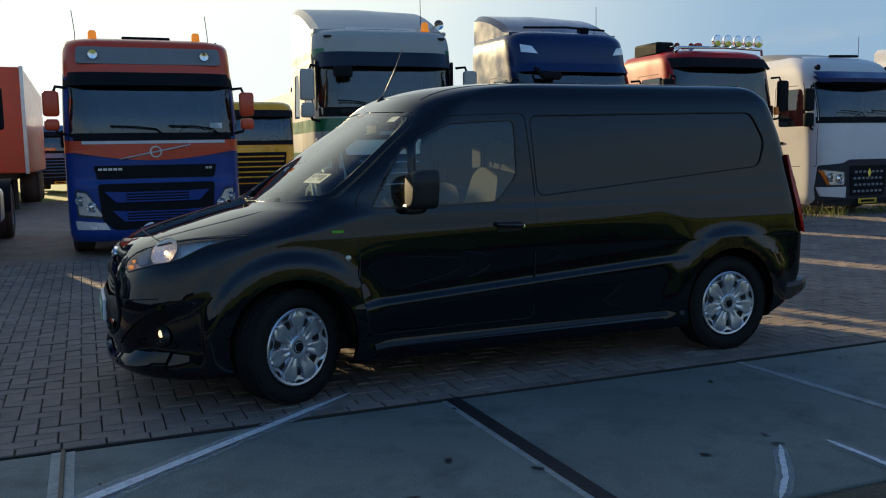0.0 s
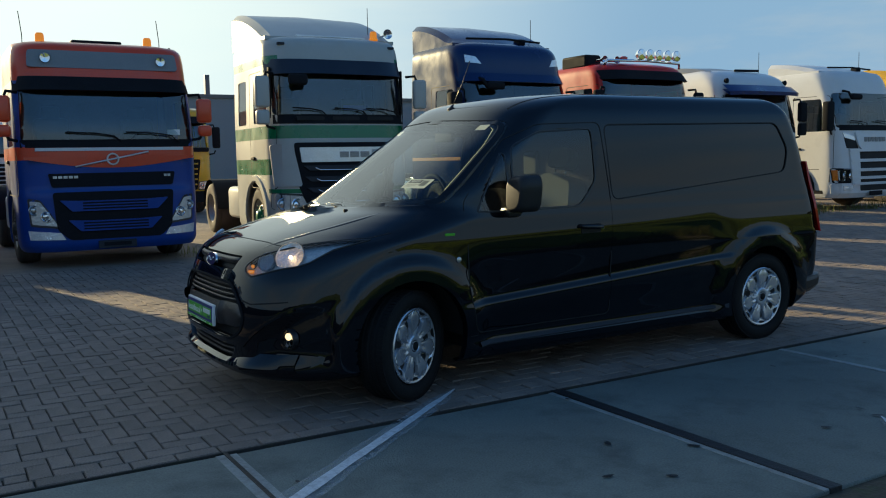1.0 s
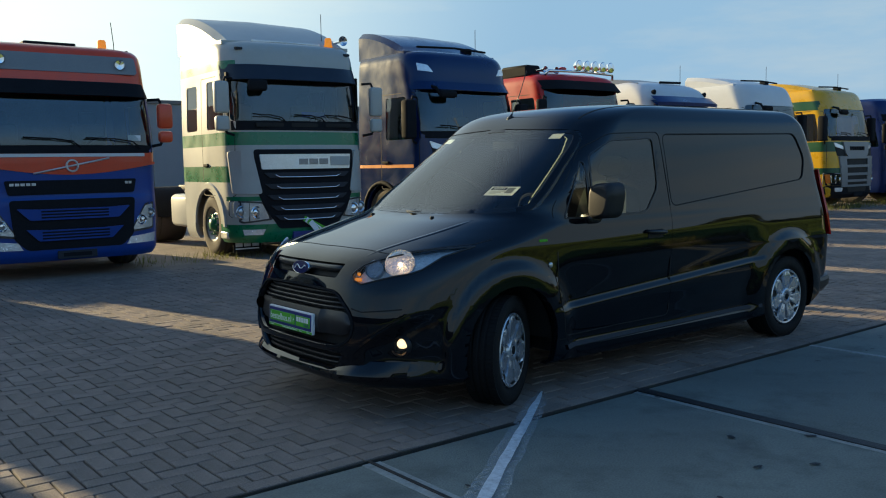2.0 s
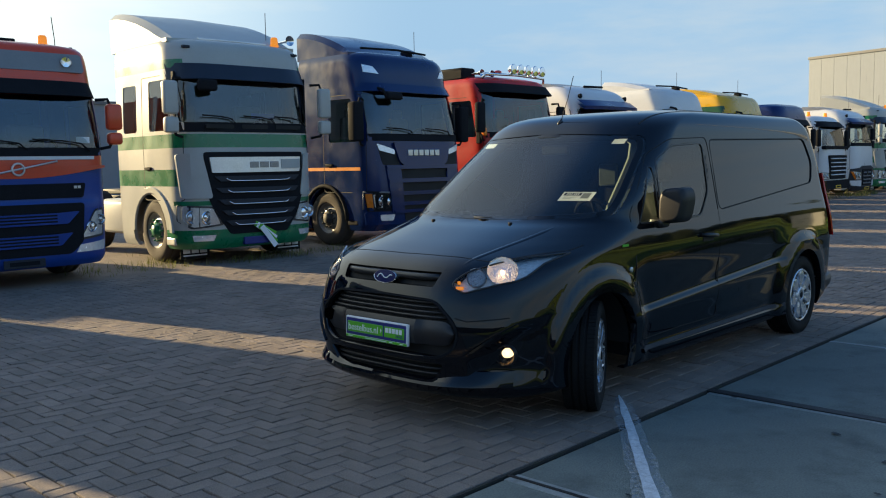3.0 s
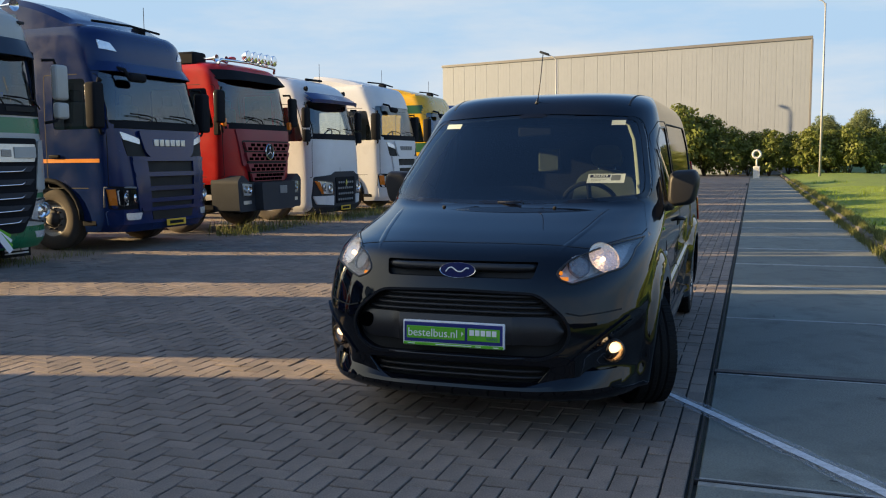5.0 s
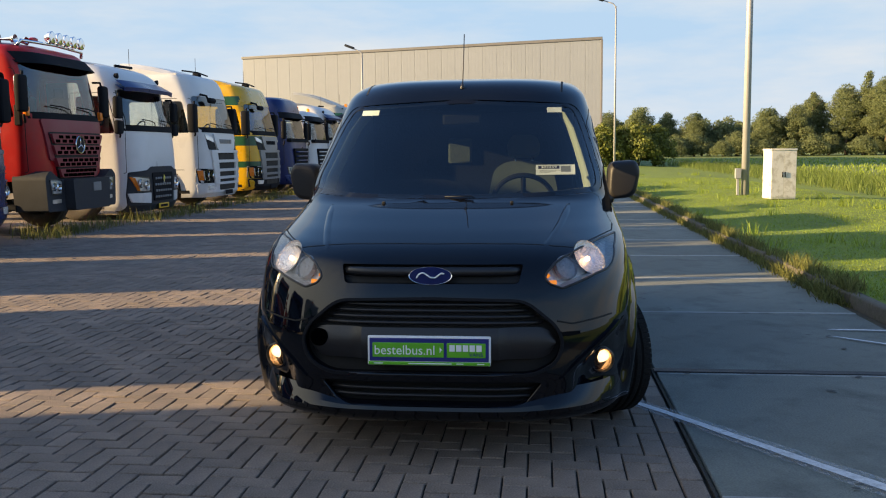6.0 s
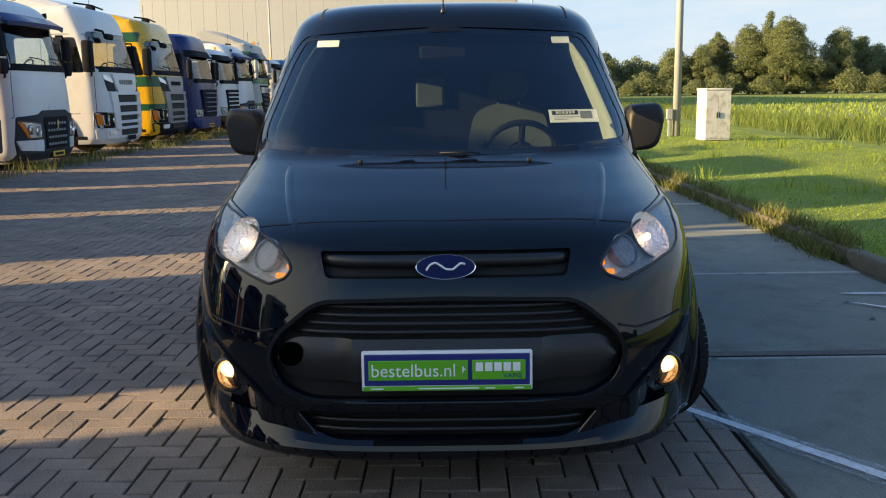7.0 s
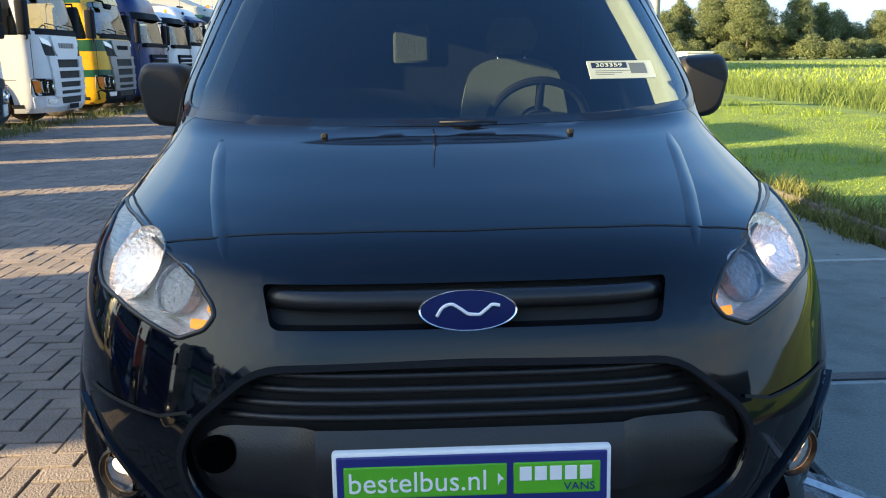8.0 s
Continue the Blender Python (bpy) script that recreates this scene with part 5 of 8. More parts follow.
def wheel(at, parent, sgn):
    """Tyre with grooves and a rim cover of seven petals. The face looks to -y."""
    tyre = part("tyre", lathe([(0.235, -0.092), (0.262, -0.104), (0.295, -0.104), (0.318, -0.094), (0.327, -0.080), (0.330, -0.05), (0.322, -0.047), (0.322, -0.037), (0.331, -0.034), (0.331, -0.008), (0.322, -0.005), (0.322, 0.005), (0.331, 0.008),
                          (0.331, 0.034), (0.322, 0.037), (0.322, 0.047), (0.330, 0.05), (0.327, 0.080), (0.318, 0.094), (0.295, 0.104), (0.262, 0.104), (0.235, 0.092)], 56, close=True), "rubber", parent, at=at)
    sip = bmesh.new()
    for k in range(80):
        for y0, y1 in ((-0.094, -0.050), (0.050, 0.094), (-0.031, -0.010), (0.010, 0.031)):
            box_into(sip, -0.0112, 0.0112, y0, y1, 0.322, 0.3316, 0, Matrix.Rotation(2 * math.pi * (k + 0.5 * (y0 > 0)) / 80, 4, "Y"))
    tagged(part("tread", sip, "rubber", tyre), kind="stuff")
    cover = bmesh.new()
    lathe_into(cover, [(0.224, -0.070), (0.226, -0.094), (0.219, -0.099), (0.208, -0.096), (0.196, -0.086), (0.150, -0.074), (0.060, -0.078)], 56)
    lathe_into(cover, [(0.074, -0.080), (0.066, -0.095), (0.058, -0.100), (0.042, -0.100), (0.036, -0.092), (0.031, -0.092), (0.029, -0.099), (0.0, -0.101)], 36)
    bmesh.ops.recalc_face_normals(cover, faces=cover.faces)
    cov = part("wheel_cover", cover, "hubcap", parent, "silver plastic wheel cover with seven petals", at=at)
    for k in range(7):
        if not PETAL:
            pet = bmesh.new()
            # a spoke that widens to two shoulders and ends in a point at the rim, with a ridge along each side
            prof = [(0.050, 0.019, -0.092), (0.075, 0.027, -0.091), (0.105, 0.037, -0.095), (0.135, 0.047, -0.099), (0.158, 0.055, -0.101), (0.174, 0.056, -0.102), (0.192, 0.042, -0.100), (0.207, 0.024, -0.097), (0.214, 0.014, -0.096)]
            rws = []
            for r, hw, y in prof:
                rws.append([pet.verts.new(q) for q in ((-hw, y + 0.026, r), (-hw * 0.86, y, r), (-hw * 0.55, y - 0.002, r), (0, y + 0.003, r), (hw * 0.55, y - 0.002, r), (hw * 0.86, y, r), (hw, y + 0.026, r))])
            for a, b in zip(rws, rws[1:]):
                for j in range(6):
                    pet.faces.new((a[j], b[j], b[j + 1], a[j + 1]))
            bmesh.ops.recalc_face_normals(pet, faces=pet.faces)
            pe = part("cover_petal", pet, "hubcap", parent)
            PETAL.append(pe.data)
        else:
            pe = new("cover_petal", PETAL[0])
            pe.parent = parent
        pe.matrix_basis = Matrix.Rotation(2 * math.pi * k / 7, 4, "Y")
    # black plates paint the shade of long spoke holes and small rim notches
    for k in range(7):
        q = Matrix.Rotation(2 * math.pi * (k + 0.5) / 7, 4, "Y")
        oval = [(0.0205 * math.cos(a * math.pi / 8) * (1.15 if math.sin(a * math.pi / 8) > 0 else 0.9), 0.148 + 0.030 * math.sin(a * math.pi / 8)) for a in range(16)]
        part("cover_hole", plate(oval, -0.0790, -0.066, q), "seam", cov)
        part("cover_notch", plate([(-0.030, 0.203), (-0.008, 0.190), (0.008, 0.190), (0.030, 0.203), (0.012, 0.207), (-0.012, 0.207)], -0.0985, -0.088, q), "seam", cov)
    part("rim", lathe([(0.222, -0.05), (0.215, -0.062), (0.10, -0.060), (0.0, -0.058)], 36), "seam", parent, at=at)
    part("cap_badge", lathe([(0.026, -0.098), (0.026, -0.1030), (0.0, -0.1040)], 20), "rubber", cov)
    part("cap_ring", lathe([(0.037, -0.0925), (0.030, -0.0935), (0.028, -0.0925)], 24), "seam", cov)


STEER = 27.0
for x, sgn, yaw in ((1.130, -1, STEER), (1.130, 1, STEER), (4.24, -1, 0), (4.24, 1, 0)):
    wm4 = VM @ Matrix.Translation((x, sgn * 0.806, 0.329)) @ Matrix.Rotation(radians(yaw + (180 if sgn > 0 else 0)), 4, "Z")
    hub = empty("wheel", wm4, "", "")
    hub.parent = van
    wheel(Matrix.Identity(4), hub, sgn)
    # dark wheel house
    well = bmesh.new()
    rws = []
    for k in range(15):
        a = math.pi * (k / 14)
        xx, zz = x + 0.40 * math.cos(a), 0.345 + 0.40 * math.sin(a)
        rws.append([well.verts.new((xx, sgn * c, zz)) for c in (0.50, 0.87)])
    for a, b in zip(rws, rws[1:]):
        well.faces.new((a[0], a[1], b[1], b[0]))
    well.faces.new([r[0] for r in rws])
    vpart("wheel_house", well, "seam", body)
ub = bmesh.new()
box_into(ub, 0.30, 4.85, -0.52, 0.52, 0.20, 0.40, 0.03)
box_into(ub, 1.58, 3.80, -0.83, 0.83, 0.24, 0.40, 0.03)
vpart("underbody", ub, "seam", body)

# cab inside
dash = bmesh.new()
rows = []
for i in range(33):
    c = -0.80 + 1.6 * i / 32
    x0 = VAN.d_at(c, 1.13) + 0.04
    hump = 0.035 * smoothstep(0.22, 0.0, abs(c + 0.38)) + 0.02 * smoothstep(0.2, 0.0, abs(c))
    rows.append([dash.verts.new(p) for p in ((x0, c, 1.085), (x0 + 0.18, c, 1.10), (1.62, c, 1.105 + hump), (1.74, c, 1.09 + hump), (1.80, c, 1.02), (1.72, c, 0.70))])
for a, b in zip(rows, rows[1:]):
    for j in range(5):
        dash.faces.new((a[j], b[j], b[j + 1], a[j + 1]))
bmesh.ops.recalc_face_normals(dash, faces=dash.faces)
vpart("dashboard", dash, "interior", van, "dark plastic dashboard")
whl = Matrix.Translation((1.93, -0.38, 1.075)) @ Matrix.Rotation(radians(62), 4, "Y") @ Matrix.Rotation(radians(90), 4, "X")
stw = vpart("steering_wheel", lathe([(0.185 + 0.016 * math.cos(a * math.pi / 4), 0.016 * math.sin(a * math.pi / 4)) for a in range(8)], 36, whl, close=True), "interior", van, "dark steering wheel")
sp = bmesh.new()
lathe_into(sp, [(0.07, -0.02), (0.068, 0.02), (0.0, 0.03)], 20, whl)
for a in (0, 180, 270):
    tube_into(sp, [whl @ Vector((0.05 * math.cos(radians(a)), 0, 0.05 * math.sin(radians(a)))), whl @ Vector((0.185 * math.cos(radians(a)), 0, 0.185 * math.sin(radians(a))))], 0.016, 8)
vpart("wheel_spokes", sp, "interior", stw)


def seat(c, w, label, tall=0.52, cloth="seat_cloth", head=True):
    """A seat with a tapered, round-shouldered back, a cushion and, where tall, a headrest."""
    tilt = Matrix.Translation((2.56, c, 0.78)) @ Matrix.Rotation(radians(14), 4, "Y")
    lay = tilt @ Matrix.Rotation(radians(-90), 4, "Z")
    back = rounded([(-w, 0.0), (w, 0.0), (w * 1.04, tall * 0.55), (w * 0.86, tall * 0.93), (w * 0.45, tall * 1.03), (-w * 0.45, tall * 1.03), (-w * 0.86, tall * 0.93), (-w * 1.04, tall * 0.55)], 0.10, 5)
    st = vpart("seat", plate(back, -0.07, 0.09, lay, 0.035), cloth, van, label, sharp=0.9)
    vpart("cushion", box(2.02, 2.54, c - w, c + w, 0.68, 0.82, 0.05, seg=3), cloth, st, sharp=0.9)
    if not head:
        return
    vpart("headrest", plate(rounded([(-0.105, 0.585), (0.105, 0.585), (0.120, 0.65), (0.085, 0.73), (-0.085, 0.73), (-0.120, 0.65)], 0.05, 4), -0.045, 0.05, lay, 0.02), cloth, st, sharp=0.9)
    for s in (-0.06, 0.06):
        vpart("headrest_rod", tube([tilt @ Vector((0, s, 0.49)), tilt @ Vector((0, s, 0.62))], 0.007, 6), "chrome", st)


seat(-0.37, 0.235, "grey cloth driver's seat with a headrest")
# passenger side: shade painted in by using the near-black interior material
seat(0.38, 0.42, "double passenger seat, its shade put into a near-black colour", 0.40, "interior", head=False)
vpart("bulkhead", box(2.78, 2.82, -0.72, 0.72, 0.4, 1.66, 0.01), "interior", van)
vpart("bulkhead_window", box(2.755, 2.785, 0.0, 0.17, 1.30, 1.48, 0.02), "seat_cloth", van, "pale barred pane in the bulkhead")
vpart("cab_floor", box(1.62, 2.78, -0.82, 0.82, 0.40, 0.46, 0.01), "interior", van)
vpart("firewall", box(1.56, 1.62, -0.80, 0.80, 0.42, 1.06, 0.01), "interior", van)
hl_bm = bmesh.new()
rows = []
for i in range(9):
    x = 2.02 + 0.74 * i / 8
    rows.append([hl_bm.verts.new((x + max(0.0, VAN.d_at(c, 1.715) + 0.05 - 2.02) * (1 - i / 8), c * 0.93, 1.695 + 0.05 * (1 - (c / 0.62) ** 2) * smoothstep(2.0, 2.3, x))) for c in (-0.62, -0.4, -0.2, 0, 0.2, 0.4, 0.62)])
for a, b in zip(rows, rows[1:]):
    for j in range(6):
        hl_bm.faces.new((a[j], b[j], b[j + 1], a[j + 1]))
vpart("headlining", hl_bm, "pillar_trim", van)
for sgn in (-1, 1):
    pb = bmesh.new()
    rws = []
    for c, z in ((0.790, 1.15), (0.775, 1.25), (0.738, 1.40), (0.705, 1.52), (0.655, 1.615), (0.60, 1.645)):
        x = VAN.d_at(c, z) + 0.025
        rws.append([pb.verts.new((x + o, sgn * (c - i), z)) for i, o in ((0.022, 0.012), (0.036, 0.014), (0.050, 0.08), (0.056, 0.19))])
    for a, b in zip(rws, rws[1:]):
        for j in range(3):
            pb.faces.new((a[j], a[j + 1], b[j + 1], b[j]))
    vpart("pillar_trim", pb, "pillar_trim", van, "pale inner pillar trim")
vpart("rear_mirror", box(1.93, 1.96, -0.12, 0.12, 1.55, 1.62, 0.015), "interior", van)
# slips of paper behind the glass
def screen_card(c, z, w, h, name, label):
    xz, xc = (VAN.d_at(c, z + 0.02) - VAN.d_at(c, z - 0.02)) / 0.04, 0.5 * (VAN.d_at(c + 0.02, z) - VAN.d_at(c - 0.02, z)) / 0.04
    x = 0.014 + max(VAN.d_at(c + i * w / 2, z + j * h / 2) - i * w / 2 * xc - j * h / 2 * xz for i in (-1, 0, 1) for j in (-1, 0, 1))
    up, across = Vector((xz, 0, 1)).normalized(), Vector((-xc, -1, 0)).normalized()
    nrm = across.cross(up).normalized()
    m = Matrix((( across.x, up.x, nrm.x, x), (across.y, up.y, nrm.y, c), (across.z, up.z, nrm.z, z), (0, 0, 0, 1)))
    return m, vpart(name, box(-w / 2, w / 2, -h / 2, h / 2, -0.0008, 0.0008, 0, m), "paper", van, label)


cm, card = screen_card(-0.566, 1.280, 0.222, 0.095, "sales_card", "white sales card behind the windscreen, number printed on black")
for x0, x1, y0, y1 in ((-0.098, 0.022, 0.008, 0.038), ):
    vpart("card_box", box(x0, x1, y0, y1, 0.0006, 0.0014, 0, cm), "ink", card)
words("lettering", "303359", 0.028, "paper", card, VM @ cm @ Matrix.Translation((-0.038, 0.0225, 0.0020)), squeeze=1.1)
for k in range(3):
    vpart("lettering_bar", box(-0.09, 0.03 - 0.03 * k, -0.008 - 0.010 * k, -0.005 - 0.010 * k, 0.0006, 0.0013, 0, cm), "grey_paint", card)
vpart("card_patch", box(0.030, 0.085, -0.022, 0.034, 0.0006, 0.0013, 0, cm), "grey_paint", card)
screen_card(0.562, 1.628, 0.112, 0.056, "toll_slip", "small white slip at the windscreen's top corner")
screen_card(-0.568, 1.632, 0.090, 0.056, "permit_slip", "pale green permit slip at the windscreen's top corner")

# ---------------------------------------------------------------- trucks
def rect(x0, x1, z0, z1, r=0.03):
    return rounded([(x0, z0), (x1, z0), (x1, z1), (x0, z1)], r, 3)


def band(bm, z0, z1, where=lambda c: True):
    """Takes the part of a skin between two heights out of it."""
    for z in (z0, z1):
        bmesh.ops.bisect_plane(bm, geom=list(bm.verts) + list(bm.edges) + list(bm.faces), dist=1e-5, plane_co=(0, 0, z), plane_no=(0, 0, 1))
    chosen = [f for f in bm.faces if z0 < f.calc_center_median().z < z1 and where(f.calc_center_median())]
    out, vmap = bmesh.new(), {}
    for f in chosen:
        for v in f.verts:
            if v not in vmap:
                vmap[v] = out.verts.new(v.co)
        out.faces.new([vmap[v] for v in f.verts])
    bmesh.ops.delete(bm, geom=chosen, context="FACES")
    return out


ALL = lambda c: True


def truck_wheel(parent, x, y, r=0.51, rim="steel", dual=False, tyre="old_rubber", cap=None):
    """A lorry wheel whose face looks outwards along x."""
    s = -1 if x < 0 else 1
    m = Matrix.Translation((x, y, r)) @ Matrix.Rotation(radians(-90 if s < 0 else 90), 4, "Z")
    w = 0.31 if not dual else 0.62
    hub = empty("wheel", m, "", "")
    hub.parent = parent
    part("tyre", lathe([(r * 0.56, 0.0), (r * 0.62, -0.012), (r * 0.80, -0.015), (r * 0.95, 0.0), (r * 0.99, 0.03), (r, 0.08), (r * 0.985, 0.085), (r * 0.985, 0.10), (r, 0.105), (r, w - 0.105), (r * 0.985, w - 0.10), (r * 0.985, w - 0.085), (r, w - 0.08), (r * 0.97, w - 0.02), (r * 0.8, w), (r * 0.56, w)], 36, close=True), tyre, hub)
    rm = bmesh.new()
    depth = 0.02 if not dual else 0.13
    lathe_into(rm, [(r * 0.57, 0.0), (r * 0.55, 0.008), (r * 0.50, depth + 0.03), (r * 0.42, depth + 0.05), (r * 0.33, depth + 0.01), (r * 0.28, depth)], 32, mouth=True)
    part("rim", rm, rim, hub)
    hb = bmesh.new()
    lathe_into(hb, [(r * 0.29, depth), (r * 0.22, depth - 0.015), (r * 0.18, depth - 0.05), (r * 0.15, depth - 0.065), (0, depth - 0.07)], 20)
    part("hub", hb, cap or "chassis", hub)
    first = None
    for k in range(10):
        a = 2 * math.pi * k / 10
        if first is None:
            first = nut = part("wheel_nut", lathe([(0.017, 0.02), (0.017, -0.035), (0.0, -0.04)], 6), cap or "chassis", hub)
        else:
            nut = new("wheel_nut", first.data)
            nut.parent = hub
        nut.location = (r * 0.335 * math.cos(a), depth, r * 0.335 * math.sin(a))
    return hub


def mirror_pair(ob, xw, z0, z1, y, case, arm="trim_dark", lower=True, w=0.26, d=0.13, tall=0.52):
    """The tall wing mirrors on both sides: arms, cases and glasses."""
    for s in (-1, 1):
        mi = part("mirror", box(s * (xw + 0.04) if s > 0 else -(xw + 0.04 + w), s * (xw + 0.04 + w) if s > 0 else -(xw + 0.04), y, y + d, z1 - tall, z1, 0.05, seg=3), case, ob, "large wing mirror")
        if lower:
            part("lower_mirror", box(s * (xw + 0.05) if s > 0 else -(xw + 0.03 + w), s * (xw + 0.03 + w) if s > 0 else -(xw + 0.05), y, y + d, z0, z1 - tall - 0.035, 0.045, seg=3), case, mi)
        part("mirror_glass", box(*sorted((s * (xw + 0.07), s * (xw + 0.01 + w))), y + d - 0.003, y + d + 0.004, z1 - tall + 0.04, z1 - 0.04, 0.002), "chrome", mi)
        part("arm", tube([(s * (xw - 0.06), y + 0.16, z1 + 0.05), (s * (xw + 0.08), y + 0.08, z1 + 0.06), (s * (xw + 0.12), y + 0.07, z1 - 0.05)], 0.022, 8), arm, mi)
        part("arm", tube([(s * (xw - 0.06), y + 0.16, z0 - 0.06), (s * (xw + 0.08), y + 0.08, z0 - 0.03), (s * (xw + 0.12), y + 0.07, z0 + 0.06)], 0.022, 8), arm, mi)


def wipers(ob, y, z, xs, span=0.62):
    for x in xs:
        part("wiper", tube([(x, y + 0.02, z - 0.05), (x - 0.12, y - 0.015, z + 0.05), (x - span * 0.5, y - 0.02, z + 0.085), (x - span, y - 0.01, z + 0.10)], 0.011, 6), "trim_dark", ob)


def hug(name, ob, sh, w, z0, z1, out0, out1, material, label="", thick=0.03, n=24):
    """A band across a cab's front that follows its curve: out0 proud at the foot, out1 at the head."""
    bm = bmesh.new()
    rows = []
    for k in range(n + 1):
        x = -w + 2 * w * k / n
        e = 1 - 0.6 * (abs(x) / w) ** 6
        ya, yb = sh.d_at(x, z0), sh.d_at(x, z1)
        rows.append([bm.verts.new(p) for p in ((x, yb + 0.02, z1), (x, yb - out1 * e, z1 - 0.004), (x, ya - out0 * e, z0), (x, ya - out0 * e + thick, z0 - 0.006), (x, yb + 0.03, z1 - 0.03))])
    for a, b in zip(rows, rows[1:]):
        for j in range(4):
            bm.faces.new((a[j], a[j + 1], b[j + 1], b[j]))
    bmesh.ops.recalc_face_normals(bm, faces=bm.faces)
    return part(name, bm, material, ob, label, sharp=0.7)


def skin(sh, poly, out=0.01, deep=0.04, step=0.14):
    """A panel with the outline poly of (x, z) that follows a cab's curved front, out proud of it and deep thick."""
    bm = bmesh.new()
    f = bm.faces.new([bm.verts.new((x, 0, z)) for x, z in poly])
    for axis, k in ((0, 0), (2, 1)):
        lo, hi = min(p[k] for p in poly), max(p[k] for p in poly)
        n = int((hi - lo) / step)
        no = Vector((1, 0, 0)) if axis == 0 else Vector((0, 0, 1))
        for i in range(1, n + 1):
            bmesh.ops.bisect_plane(bm, geom=list(bm.verts) + list(bm.edges) + list(bm.faces), dist=1e-5, plane_co=no * (lo + (hi - lo) * i / (n + 1)), plane_no=no)
    for v in bm.verts:
        v.co.y = sh.d_at(v.co.x, v.co.z) - out
    got = bmesh.ops.extrude_edge_only(bm, edges=[e for e in bm.edges if len(e.link_faces) == 1])
    for v in [g for g in got["geom"] if isinstance(g, bmesh.types.BMVert)]:
        v.co.y += deep
    bmesh.ops.recalc_face_normals(bm, faces=bm.faces)
    if min(bm.faces, key=lambda q: q.calc_center_median().y).normal.y > 0:
        bmesh.ops.reverse_faces(bm, faces=bm.faces)
    return bm


class Flat:
    """Stands for a shell where a thing sits on an upright plane."""

    def __init__(self, y):
        self.y = y

    def d_at(self, c, z):
        return self.y


def shrink(poly, k, dx=0.0, dz=0.0):
    cx, cz = sum(p[0] for p in poly) / len(poly), sum(p[1] for p in poly) / len(poly)
    return [(cx + dx + (x - cx) * k, cz + dz + (z - cz) * k) for x, z in poly]


def head_lamp(ob, poly, sh, amber=None, label="clear truck headlamp"):
    """A lamp set into the front: dark frame, bright inside with two bowls, clear cover. poly is (x, z)."""
    poly = rounded(poly, 0.025, 2)
    cx, cz = sum(p[0] for p in poly) / len(poly), sum(p[1] for p in poly) / len(poly)
    w = max(p[0] for p in poly) - min(p[0] for p in poly)
    h = max(p[1] for p in poly) - min(p[1] for p in poly)
    case = part("headlamp", skin(sh, shrink(poly, 1.08), 0.006, 0.05), "lamp_case", ob, label)
    part("reflector", skin(sh, shrink(poly, 0.90), 0.010, 0.01), "truck_lamp", case, "bright silver lamp inside")
    r = min(w * 0.20, h * 0.33)
    lean = sum((x - cx) * (z - cz) for x, z in poly) / sum((x - cx) ** 2 for x, z in poly)
    for k in (-1, 1):
        x, z = cx + k * w * 0.19, cz + lean * k * w * 0.19
        part("bowl", lathe([(r, -0.004), (r * 0.86, -0.012), (r * 0.62, 0.002), (r * 0.40, -0.008), (0.0, -0.012)], 18, Matrix.Translation((x, sh.d_at(x, z) - 0.012, z)), mouth=True), "lamp_blue" if k * cx > 0 else "chrome", case)
    part("cover", skin(sh, shrink(poly, 1.01), 0.034, 0.004), "lens", case)
    if amber:
        part("indicator", skin(sh, amber, 0.030, 0.03), "amber_plain", case)
    return case


def chassis(ob, length=5.9, tank="alu", tank_side=(-1, 1), axle2=4.6, wheel_y=1.35, rim="steel", cap=None, fifth=True):
    """Frame rails, fuel tanks, driven axle, coupling and mudguards behind a cab."""
    fr = bmesh.new()
    for s in (-1, 1):
        box_into(fr, s * 0.42 - 0.04, s * 0.42 + 0.04, 0.5, length, 0.72, 1.0, 0.01)
    for y in (1.0, 2.4, 3.4, 4.4, length - 0.1):
        box_into(fr, -0.42, 0.42, y - 0.05, y + 0.05, 0.76, 0.96, 0.01)
    part("frame", fr, "chassis", ob)
    for s in tank_side:
        part("tank", box(*sorted((s * 0.52, s * 1.16)), 2.35, 3.45, 0.38, 0.98, 0.10, seg=3), tank, ob, "side tank behind the cab")
    for s in (-1, 1):
        truck_wheel(ob, s * 1.19, wheel_y, rim=rim, cap=cap)
        truck_wheel(ob, s * 1.20, axle2, rim=rim, dual=True)
        g = bmesh.new()
        rows = []
        for k in range(13):
            a = math.pi * k / 12
            rows.append([g.verts.new((s * c, axle2 + 0.60 * math.cos(a), 0.52 + 0.58 * math.sin(a))) for c in (0.58, 1.22)])
        for a, b in zip(rows, rows[1:]):
            g.faces.new((a[0], a[1], b[1], b[0]))
        part("mudguard", g, "trim_dark", ob)
    for y in (wheel_y, axle2):
        part("axle", tube([(-0.95, y, 0.5), (0.95, y, 0.5)], 0.09, 10), "chassis", ob)
    if fifth:
        part("coupling", box(-0.45, 0.45, axle2 - 0.5, axle2 + 0.4, 1.02, 1.12, 0.03), "chassis", ob)
        part("deck", box(-0.5, 0.5, 2.3, 3.6, 1.0, 1.04, 0.01), "alu", ob)


